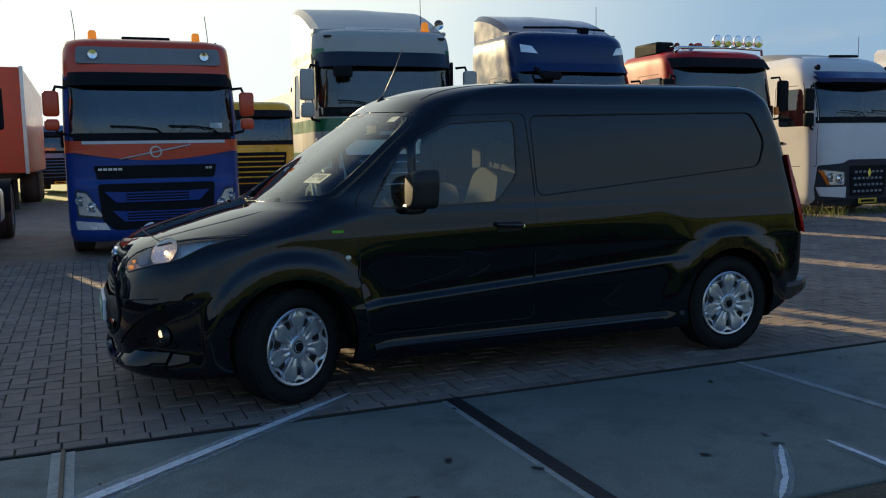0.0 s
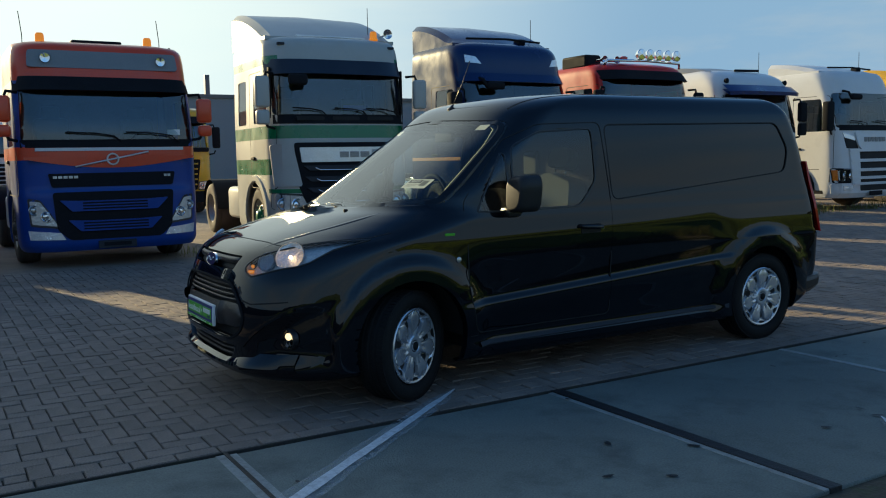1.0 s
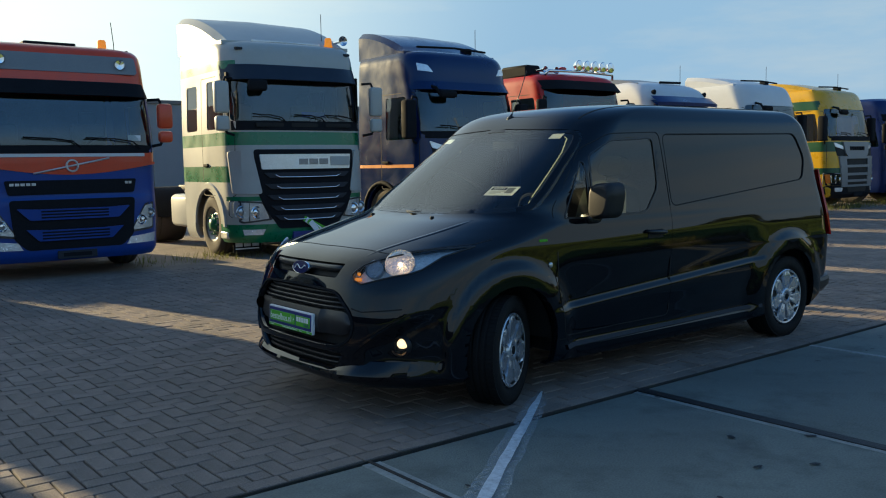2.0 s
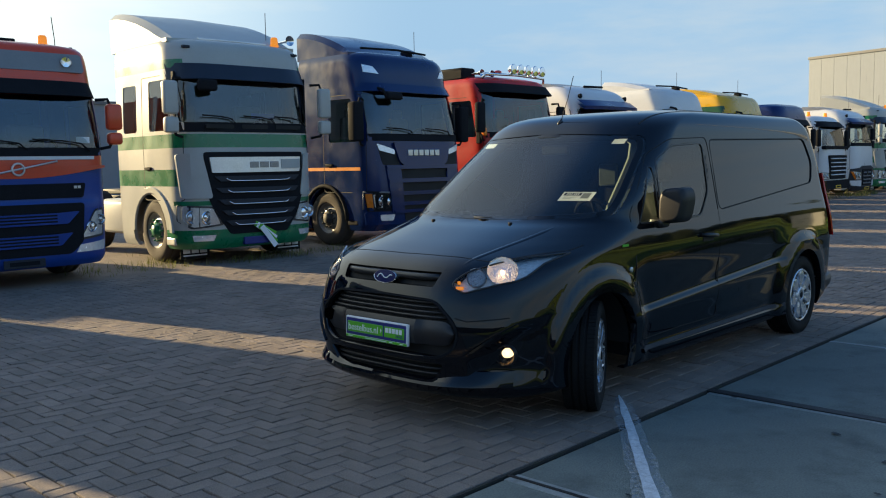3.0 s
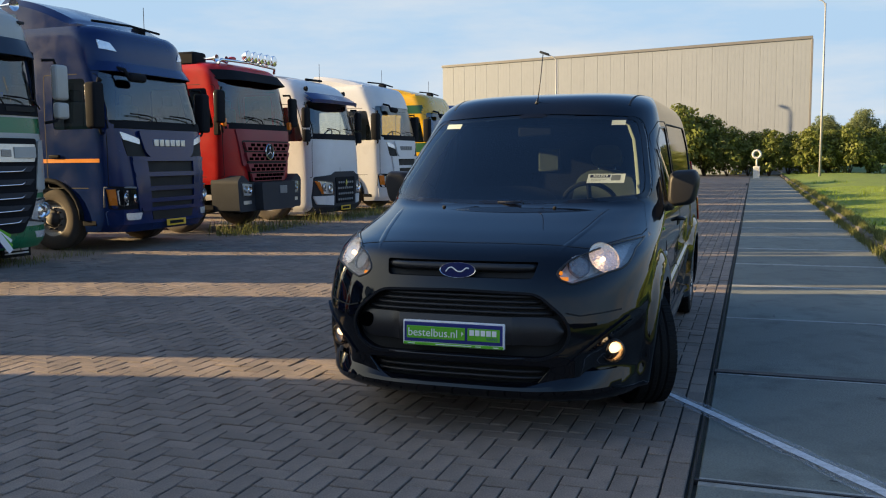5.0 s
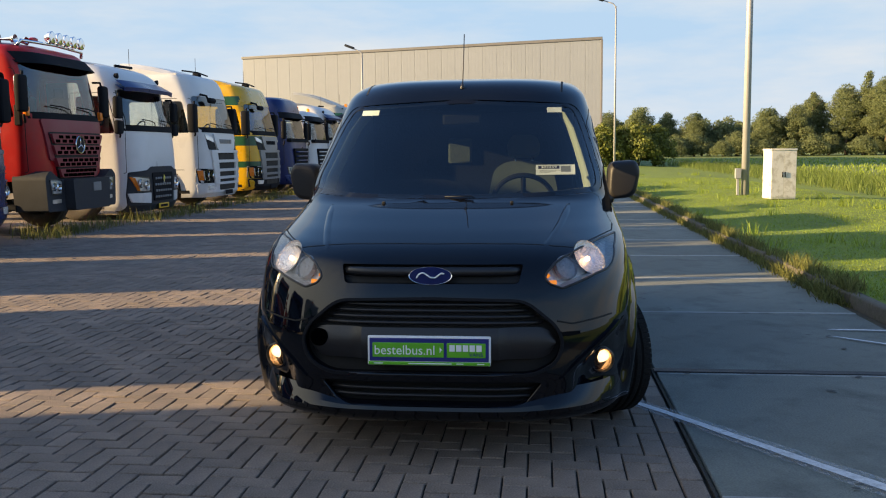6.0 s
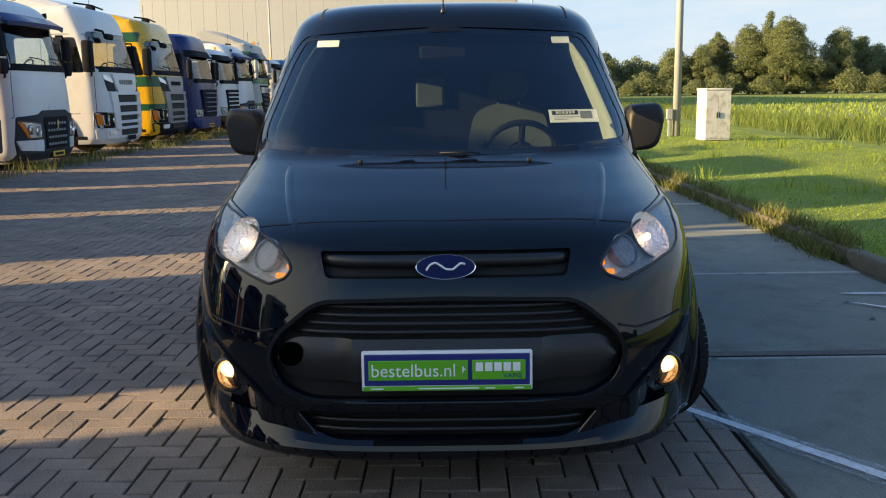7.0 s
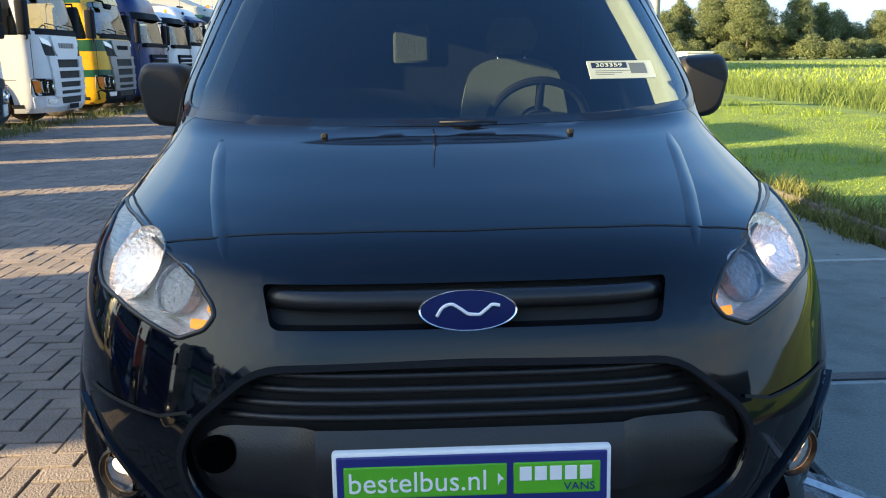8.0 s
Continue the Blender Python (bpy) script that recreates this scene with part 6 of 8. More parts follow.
def cab(ob, paint, rows, ws, side_win, step=0.07, glassm="truck_glass", arch_y=1.35, arch_r=0.60, seam_y=(0.28, 1.42), rear_win=None, bands=(), inside_paint="cab_inside", belt=None):
    """Cab skin with windscreen, side windows, wheel arches, doors and inside. Returns the shell for later use."""
    sh = Shell(rows, n=2.0, rear=0.08)
    zs, z = [], rows[0][0]
    keys = sorted({r[0] for r in rows})
    for a, b in zip(keys, keys[1:]):
        n = max(1, int(math.ceil((b - a) / step)))
        zs += [a + (b - a) * k / n for k in range(n)]
    zs.append(keys[-1])
    bm = sh.mesh(zs, nf=12, ns=16, nr=5, along="y")
    screen = cut_out(bm, ws, (0, 2), lambda c: c.y < 0.75, (0, -1, 0), -0.012, 0.03)
    part("windscreen", screen, glassm, ob)
    for s in (-1, 1):
        w = (lambda c: c.x < -0.7) if s < 0 else (lambda c: c.x > 0.7)
        circ = [(arch_y + arch_r * math.cos(a * math.pi / 12), 0.50 + arch_r * math.sin(a * math.pi / 12)) for a in range(24)]
        cut_out(bm, circ, (1, 2), w, (s, 0, 0), 0.0, 0.06).free()
        for poly in [side_win] + ([rear_win] if rear_win else []):
            part("side_window", cut_out(bm, poly, (1, 2), w, (s, 0, 0), -0.010, 0.025), glassm, ob)
        door_p = rounded([(seam_y[0], 1.02 if not belt else belt), (seam_y[1], 1.02 if not belt else belt), (seam_y[1], side_win_top(side_win) + 0.07), (seam_y[0] + 0.16, side_win_top(side_win) + 0.07), (seam_y[0], side_win_top(side_win) - 0.5)], 0.05, 3)
        line = []
        for (y0, z0), (y1, z1) in zip(door_p, door_p[1:] + door_p[:1]):
            line += [(y0 + (y1 - y0) * k / 3, z0 + (z1 - z0) * k / 3) for k in range(3)]
        line.append(line[0])
        Q = [(s * sh.c_at(y, z), y, z) for y, z in line]
        part("door_seam", ribbon(Q, [(s, -0.05, 0.02)] * len(Q), 0.014, 0.002), "seam", ob)
        hy = seam_y[1] - 0.16
        hz = 1.50
        part("door_handle", box(*sorted((s * (sh.c_at(hy, hz) - 0.01), s * (sh.c_at(hy, hz) + 0.03))), hy - 0.10, hy + 0.10, hz - 0.025, hz + 0.025, 0.012), "trim_dark", ob)
    for z0, z1, m, where in bands:
        for s in ((-1, 1) if where is not ALL else (0,)):
            got = band(bm, z0, z1, (lambda c: where(c) and c.x * s > 0) if s else where)
            part("stripe", got, m, ob, sharp=0.5)
    part("cab_shell", bm, paint, ob, sharp=0.5)
    # inside: floor, dash, seats, rear wall
    zw = ws_bottom(ws)
    inb = bmesh.new()
    box_into(inb, -1.08, 1.08, 0.30, 0.72, zw - 0.5, zw - 0.06, 0.08)
    part("dashboard", inb, inside_paint, ob)
    part("rear_wall", box(-1.10, 1.10, 1.96, 2.0, 1.2, ws_top(ws) + 0.1, 0.01), "interior_grey", ob)
    part("floor_pan", box(-1.12, 1.12, 0.25, 2.05, 1.15, 1.22, 0.01), "interior", ob)
    for c in (-0.62, 0.62):
        st = bmesh.new()
        box_into(st, c - 0.25, c + 0.25, 1.25, 1.42, zw - 0.35, zw + 0.42, 0.07, seg=3)
        box_into(st, c - 0.13, c + 0.13, 1.30, 1.40, zw + 0.38, zw + 0.60, 0.05, seg=3)
        box_into(st, c - 0.26, c + 0.26, 0.85, 1.40, zw - 0.50, zw - 0.33, 0.06, seg=3)
        part("seat", st, "seat_cloth", ob)
    part("steering_wheel", lathe([(0.21 + 0.018 * math.cos(a * math.pi / 3), 0.018 * math.sin(a * math.pi / 3)) for a in range(6)], 24, Matrix.Translation((-0.62 * -1, 0.80, zw + 0.02)) @ Matrix.Rotation(radians(-58 + 90), 4, "X"), close=True), "interior", ob)
    return sh


def side_win_top(poly):
    return max(p[1] for p in poly)


def ws_bottom(poly):
    return min(p[1] for p in poly)


def ws_top(poly):
    return max(p[1] for p in poly)


def beacon(ob, x, y, z):
    b = part("beacon", lathe([(0.0, 0.0), (0.075, 0.0), (0.075, 0.03), (0.065, 0.035), (0.060, 0.13), (0.045, 0.155), (0.0, 0.16)], 18, Matrix.Translation((x, y, z)) @ Matrix.Rotation(radians(90), 4, "X")), "amber", ob, "orange beacon")
    return b


def deflector(ob, paint, x, z0, z1, y0, y1, lip=0.0):
    """The air deflector on a cab's roof: a scooped shell that rises to the back."""
    bm = bmesh.new()
    rows = []
    for k in range(13):
        u = k / 12
        y = y0 + (y1 - y0) * u
        h = z0 + (z1 - z0) * (1 - (1 - u) ** 1.7)
        rows.append([bm.verts.new(p) for p in ((-x, y, z0 - 0.06), (-x, y, max(z0, h - 0.10)), (-x + 0.10, y, h), (0, y, h + 0.03), (x - 0.10, y, h), (x, y, max(z0, h - 0.10)), (x, y, z0 - 0.06))])
    for a, b in zip(rows, rows[1:]):
        for j in range(6):
            bm.faces.new((a[j], a[j + 1], b[j + 1], b[j]))
    bm.faces.new(rows[0])
    bm.faces.new(rows[-1][::-1])
    bmesh.ops.recalc_face_normals(bm, faces=bm.faces)
    return part("roof_deflector", bm, paint, ob)


def grille_bars(ob, x, z0, z1, n, y, material, r=0.014, taper=0.0, name="grille_slat", bow=0.0):
    for k in range(n):
        z = z0 + (z1 - z0) * (k + 0.5) / n
        w = x - taper * (1 - (k + 0.5) / n)
        part(name, tube([(w * q, y - bow * (1 - q * q), z) for q in (-1, -0.6, 0, 0.6, 1)], r, 8), material, ob)


def number_bar(ob, x, z, y, w=0.52, h=0.11, material="plate_yellow"):
    pl = part("number_plate", box(x - w / 2, x + w / 2, y - 0.012, y, z - h / 2, z + h / 2, 0.006), material, ob)
    part("lettering_bar", box(x - w * 0.36, x + w * 0.36, y - 0.014, y - 0.011, z - h * 0.24, z + h * 0.24, 0.001), "trim_dark", pl)


def make_orange_blue(m):
    """Blue day-cab tractor with an orange-red roof and band."""
    ob = empty("truck", m, "blue and orange-red truck tractor with two orange roof beacons", "truck", "row of parked trucks")
    rows = [(0.24, 0.06, 0.50, 1.18, 2.05, 6), (0.34, 0.0, 0.42, 1.22, 2.05, 6), (1.05, 0.0, 0.40, 1.235, 2.05, 6), (1.12, 0.03, 0.40, 1.235, 2.05, 6), (1.70, 0.04, 0.40, 1.235, 2.05, 7), (2.44, 0.17, 0.50, 1.215, 2.05, 7),
            (2.64, 0.21, 0.55, 1.20, 2.05, 6), (3.06, 0.30, 0.70, 1.185, 2.05, 7), (3.15, 0.38, 0.85, 1.15, 2.0, 7), (3.20, 0.60, 1.0, 1.02, 1.9, 6), (3.22, 0.9, 1.2, 0.6, 1.7, 4)]
    ws = rounded([(-1.16, 1.73), (1.16, 1.73), (1.135, 2.52), (-1.135, 2.52)], 0.06)
    sh = cab(ob, "royal_paint", rows, ws, rounded([(0.42, 1.72), (1.30, 1.72), (1.30, 2.40), (0.58, 2.40)], 0.06), bands=[(2.62, 3.3, "orange_paint", ALL), (1.52, 1.70, "orange_paint", ALL)])
    yb = 0.0
    # curved foot of the band on the front
    pts = [(-1.14, 1.53)] + [(-1.14 + 2.28 * k / 16, 1.53 - 0.13 * math.sin(math.pi * k / 16)) for k in range(1, 16)] + [(1.14, 1.53)]
    part("band_front", plate(pts + [(1.14, 1.56), (-1.14, 1.56)], sh.d_at(0, 1.45) - 0.006, 0.1), "orange_paint", ob)
    part("white_strip", box(-1.0, 1.0, sh.d_at(0, 1.65) - 0.012, 0.1, 1.640, 1.685, 0.004), "white_paint", ob)
    hug("cowl", ob, sh, 1.17, 1.69, 1.80, 0.014, 0.012, "trim_dark")
    part("emblem_bar", tube([(-0.50, sh.d_at(0, 1.4) - 0.02, 1.42), (0.50, sh.d_at(0, 1.6) - 0.02, 1.62)], 0.014, 6), "alu", ob)
    part("emblem_ring", lathe([(0.075 + 0.014 * math.cos(a * math.pi / 3), 0.014 * math.sin(a * math.pi / 3)) for a in range(6)], 20, Matrix.Translation((0, sh.d_at(0, 1.52) - 0.025, 1.52)), close=True), "alu", ob)
    part("name_panel", plate(rounded([(-0.82, 1.14), (0.82, 1.14), (0.86, 1.33), (-0.86, 1.33)], 0.03, 3), sh.d_at(0, 1.2) - 0.012, 0.1), "trim_dark", ob)
    for k in range(5):
        part("lettering_bar", box(-0.80 + 0.068 * k, -0.747 + 0.068 * k, sh.d_at(0, 1.25) - 0.016, 0.05, 1.26, 1.295, 0.002), "alu", ob)
    for k in range(2):
        part("lettering_bar", box(0.70 + 0.05 * k, 0.74 + 0.05 * k, sh.d_at(0, 1.25) - 0.016, 0.05, 1.26, 1.295, 0.002), "alu", ob)
    part("grille", plate(rounded([(-0.62, 0.40), (0.62, 0.40), (0.78, 0.55), (0.82, 1.07), (-0.82, 1.07), (-0.78, 0.55)], 0.05, 3), -0.006, 0.06), "trim_dark", ob)
    for z0, z1, w in ((0.80, 0.96, 0.74), (0.52, 0.68, 0.64)):
        part("grille_wing", plate(rounded([(-w, z1), (-w + 0.16, z0), (w - 0.16, z0), (w, z1), (w - 0.30, z1 - 0.015), (-w + 0.30, z1 - 0.015)], 0.02, 3), -0.030, 0.0, bevel=0.008), "royal_paint", ob)
        for k in range(3):
            part("grille_slat", box(-0.44, 0.44, -0.036, -0.02, z0 + 0.025 + 0.04 * k, z0 + 0.045 + 0.04 * k, 0.004), "trim_dark", ob)
    for s in (-1, 1):
        head_lamp(ob, [(s * x, z) for x, z in ((1.12, 0.98), (0.98, 0.96), (0.74, 0.58), (1.10, 0.62))][::s], sh, label="tall slanted clear headlamp")
        part("low_lamp", skin(sh, [(s * x, z) for x, z in ((1.14, 0.55), (0.74, 0.51), (0.68, 0.41), (1.12, 0.42))][::s], 0.012), "truck_lamp", ob)
        part("roof_lamp", lathe([(0.075, 0.0), (0.075, -0.03), (0.06, -0.045), (0.0, -0.05)], 18, Matrix.Translation((s * 0.78, sh.d_at(0.7, 2.93) - 0.02, 2.93))), "lens", ob)
        part("roof_lamp_bowl", lathe([(0.07, 0.0), (0.065, -0.02), (0.0, -0.01)], 18, Matrix.Translation((s * 0.78, sh.d_at(0.7, 2.93) - 0.02, 2.93))), "chrome", ob)
    part("roof_panel", plate(rounded([(-1.02, 2.80), (1.02, 2.80), (1.0, 3.05), (-1.0, 3.05)], 0.05, 3), 0.0, 0.03, Matrix.Translation((0, sh.d_at(0, 2.80) - 0.012, 2.80)) @ Matrix.Rotation(radians(-13), 4, "X") @ Matrix.Translation((0, 0, -2.80))), "grey_paint", ob, "dull blue-grey light panel above the visor")
    hug("visor", ob, sh, 1.20, 2.48, 2.68, 0.14, 0.05, "trim_dark", "dark sun visor")
    mirror_pair(ob, 1.22, 1.84, 2.40, 0.10, "orange_paint", tall=0.36, w=0.22)
    wipers(ob, sh.d_at(0, 1.76) - 0.02, 1.80, (0.15, 0.95), 0.75)
    part("slip", box(0.80, 0.98, sh.d_at(0.8, 1.9) + 0.03, sh.d_at(0.8, 1.9) + 0.034, 1.86, 1.94), "paper", ob)
    beacon(ob, -0.76, 0.85, 3.19)
    beacon(ob, 0.74, 0.85, 3.19)
    part("roof_rail", tube([(0.95, 0.5, 3.08), (1.0, 0.55, 3.16), (1.0, 1.6, 3.2), (0.95, 1.65, 3.1)], 0.018, 6), "trim_dark", ob)
    for x, y in ((-1.0, 0.75), (0.93, 0.9)):
        part("aerial", tube([(x, y, 3.08), (x, y, 3.3), (x - 0.03, y, 3.62)], 0.006, 5), "trim_dark", ob)
    part("roof_hatch", box(-0.35, 0.35, 0.75, 1.35, 3.19, 3.26, 0.02), "trim_dark", ob)
    number_bar(ob, 0, 0.32, -0.01, material="trim_grey")
    chassis(ob, wheel_y=1.38)
    return ob


def make_cream_green(m):
    """Cream high-roof tractor with green bands."""
    ob = empty("truck", m, "cream-white high-roof truck tractor with green bands and chrome-lipped grille", "truck", "row of parked trucks")
    rows = [(0.24, 0.10, 0.62, 1.17, 2.45, 4), (0.36, 0.03, 0.58, 1.22, 2.45, 4), (0.95, 0.02, 0.56, 1.235, 2.45, 4), (1.72, 0.04, 0.56, 1.24, 2.45, 4), (2.10, 0.07, 0.58, 1.24, 2.45, 4.5), (2.92, 0.19, 0.68, 1.22, 2.45, 4.5),
            (3.10, 0.21, 0.70, 1.22, 2.45, 4.5), (3.40, 0.30, 0.80, 1.20, 2.45, 4.5), (3.46, 0.38, 0.88, 1.17, 2.45, 4.5), (3.50, 0.55, 0.95, 1.0, 2.4, 5), (3.52, 0.8, 1.2, 0.4, 2.0, 4)]
    ws = rounded([(-1.17, 2.20), (-0.8, 2.13), (0.8, 2.13), (1.17, 2.20), (1.15, 2.97), (-1.15, 2.97)], 0.06)
    sides = lambda c: abs(c.x) > 1.05 and c.y > 0.25
    sh = cab(ob, "cream_paint", rows, ws, rounded([(0.46, 2.08), (1.18, 2.08), (1.18, 2.86), (0.56, 2.86)], 0.06), rear_win=rounded([(1.62, 2.08), (2.12, 2.08), (2.12, 2.84), (1.62, 2.84)], 0.06), belt=1.0,
             bands=[(1.81, 2.02, "green_paint", ALL), (1.22, 1.48, "green_paint", sides), (3.02, 3.16, "green_paint", sides), (0.92, 0.99, "green_paint", lambda c: c.y < 0.5), (0.24, 0.54, "green_paint", lambda c: c.y < 1.0)])
    y0 = sh.d_at(0, 1.6)
    # wind deflector corners
    for s in (-1, 1):
        part("corner_panel", skin(sh, rounded([(s * x, z) for x, z in ((1.222, 1.72), (0.93, 1.72), (0.80, 1.03), (1.19, 1.03))][::s], 0.05, 3), 0.040, 0.06), "cream_paint", ob, "swelling corner panel beside the grille")
    part("grille", skin(sh, rounded([(-0.52, 0.46), (0.52, 0.46), (0.76, 0.80), (0.86, 1.05), (0.90, 1.74), (-0.90, 1.74), (-0.86, 1.05), (-0.76, 0.80)], 0.05, 3), 0.020, 0.06), "trim_dark", ob)
    part("name_plate", skin(sh, rounded([(-0.80, 1.42), (0.80, 1.42), (0.83, 1.66), (-0.83, 1.66)], 0.02, 3), 0.045, 0.05), "alu", ob, "brushed silver name panel")
    for k in range(3):
        part("lettering_bar", box(-0.16 + 0.185 * k, 0.00 + 0.185 * k, y0 - 0.056, y0 - 0.04, 1.49, 1.585, 0.006), "steel", ob)
    part("blank_plate", box(0.42, 0.78, y0 - 0.055, y0 - 0.02, 1.47, 1.62, 0.004), "cream_paint", ob)
    for k, (z, w) in enumerate(((1.32, 0.78), (1.14, 0.76), (0.96, 0.73), (0.79, 0.68), (0.63, 0.62))):
        part("grille_slat", skin(sh, rounded([(-w, z + 0.045), (-w + 0.10, z - 0.035), (w - 0.10, z - 0.035), (w, z + 0.045)], 0.02, 3), 0.055, 0.05), "trim_grey", ob)
        part("chrome_lip", tube([(w * q, sh.d_at(w * q, z) - 0.060, z + dz) for q, dz in ((-0.76, 0.012), (-0.66, -0.026), (-0.33, -0.030), (0, -0.031), (0.33, -0.030), (0.66, -0.026), (0.76, 0.012))], 0.010, 6), "chrome", ob)
    for s in (-1, 1):
        head_lamp(ob, [(s * x, z) for x, z in ((1.20, 0.92), (0.78, 0.89), (0.66, 0.62), (1.08, 0.57), (1.20, 0.68))][::s], sh)
        part("fog_lamp", skin(sh, [(s * x, z) for x, z in ((1.08, 0.46), (0.76, 0.46), (0.80, 0.37), (1.06, 0.37))][::s], 0.012), "truck_lamp", ob)
        part("step", box(*sorted((s * 1.14, s * 1.235)), 0.5, 0.78, 0.30, 0.42, 0.02), "alu", ob)
        part("mud_flap", box(*sorted((s * 0.62, s * 1.12)), 0.55, 0.565, 0.07, 0.34, 0.005), "rubber", ob, "black mud flap with white lettering bars")
        for k in range(3):
            part("lettering_bar", box(s * 0.87 - 0.21 + 0.145 * k, s * 0.87 - 0.09 + 0.145 * k, 0.540, 0.552, 0.16, 0.25, 0.002), "plate_white", ob)
        part("lettering_bar", box(s * 0.87 - 0.21, s * 0.87 + 0.20, 0.540, 0.552, 0.115, 0.135, 0.001), "plate_white", ob)
        part("roof_marker", box(s * 0.98 - 0.06, s * 0.98 + 0.06, sh.d_at(0.9, 3.36) - 0.015, sh.d_at(0.9, 3.36) + 0.05, 3.33, 3.37, 0.01), "trim_grey", ob)
        part("screen_post", box(*sorted((s * 1.165, s * 1.20)), sh.d_at(1.17, 2.5) - 0.03, sh.d_at(1.17, 2.5) + 0.06, 2.14, 2.97, 0.015), "trim_dark", ob)
    hug("visor", ob, sh, 1.215, 2.85, 3.10, 0.17, 0.03, "visor_blue", "dark smoked sun visor")
    part("kerb_mirror", box(-0.98, -0.66, sh.d_at(0.8, 2.7) - 0.22, sh.d_at(0.8, 2.7) - 0.10, 2.66, 2.84, 0.05, seg=3), "trim_dark", ob, "dark kerb mirror under the visor")
    hug("cowl", ob, sh, 1.17, 2.05, 2.20, 0.018, 0.014, "trim_dark")
    # near-black plates on the cowl paint the shade of three recesses
    for x in (-0.62, 0.0, 0.62):
        part("cowl_recess", plate(rect(x - 0.24, x + 0.24, 2.10, 2.165, 0.03), sh.d_at(0, 2.14) - 0.026, 0.2), "seam", ob)
    part("screen_card", box(-0.02, 0.42, sh.d_at(0.2, 2.3) + 0.03, sh.d_at(0.2, 2.3) + 0.035, 2.27, 2.35, 0.002), "plate_blue", ob)
    wipers(ob, sh.d_at(0, 2.2) - 0.02, 2.20, (-0.30, 0.42, 0.98), 0.62)
    deflector(ob, "cream_paint", 1.16, 3.50, 4.10, 0.62, 2.62)
    part("roof_grille", box(-0.62, 0.62, 0.62, 0.70, 3.50, 3.545, 0.01), "alu", ob)
    beacon(ob, 0.78, 0.62, 3.50)
    part("horn", lathe([(0.0, 0.35), (0.018, 0.34), (0.022, 0.15), (0.04, 0.05), (0.085, 0.0), (0.07, 0.01), (0.0, 0.08)], 18, Matrix.Translation((0.98, 0.45, 3.60))), "chrome", ob)
    part("aerial", tube([(0.8, 0.9, 3.5), (0.8, 0.9, 4.1)], 0.006, 5), "trim_dark", ob)
    mirror_pair(ob, 1.24, 2.03, 2.80, 0.05, "cream_paint", arm="trim_dark", tall=0.50, w=0.24)
    # fan of signs and the number plate on the bumper
    for k, (a, mm) in enumerate(((28, "plate_green"), (36, "plate_white"), (44, "plate_green"), (52, "plate_white"))):
        part("sign_slip", box(-0.02, 0.40, -0.004 * k, 0.002 - 0.004 * k, -0.045, 0.045, 0.002, Matrix.Translation((-0.10 + 0.035 * k, sh.d_at(0, 0.5) - 0.06, 0.60 - 0.02 * k)) @ Matrix.Rotation(radians(a), 4, "Y")), mm, ob)
    part("plate_holder", box(-0.30, 0.30, sh.d_at(0, 0.35) - 0.03, 0.1, 0.28, 0.40, 0.01), "plate_blue", ob)
    chassis(ob, tank="cream_paint", wheel_y=1.22, cap="green_paint")
    for s in (-1, 1):
        g = bmesh.new()
        rws = []
        for k in range(15):
            a = math.pi * k / 14
            rws.append([g.verts.new((s * c, 1.22 + rr * math.cos(a), 0.50 + rr * math.sin(a))) for c, rr in ((1.235, 0.60), (1.262, 0.62), (1.262, 0.70), (1.235, 0.72))])
        for a, b in zip(rws, rws[1:]):
            for j in range(3):
                g.faces.new((a[j], a[j + 1], b[j + 1], b[j]))
        bmesh.ops.recalc_face_normals(g, faces=g.faces)
        part("wheel_arch", g, "cream_paint", ob)
    return ob


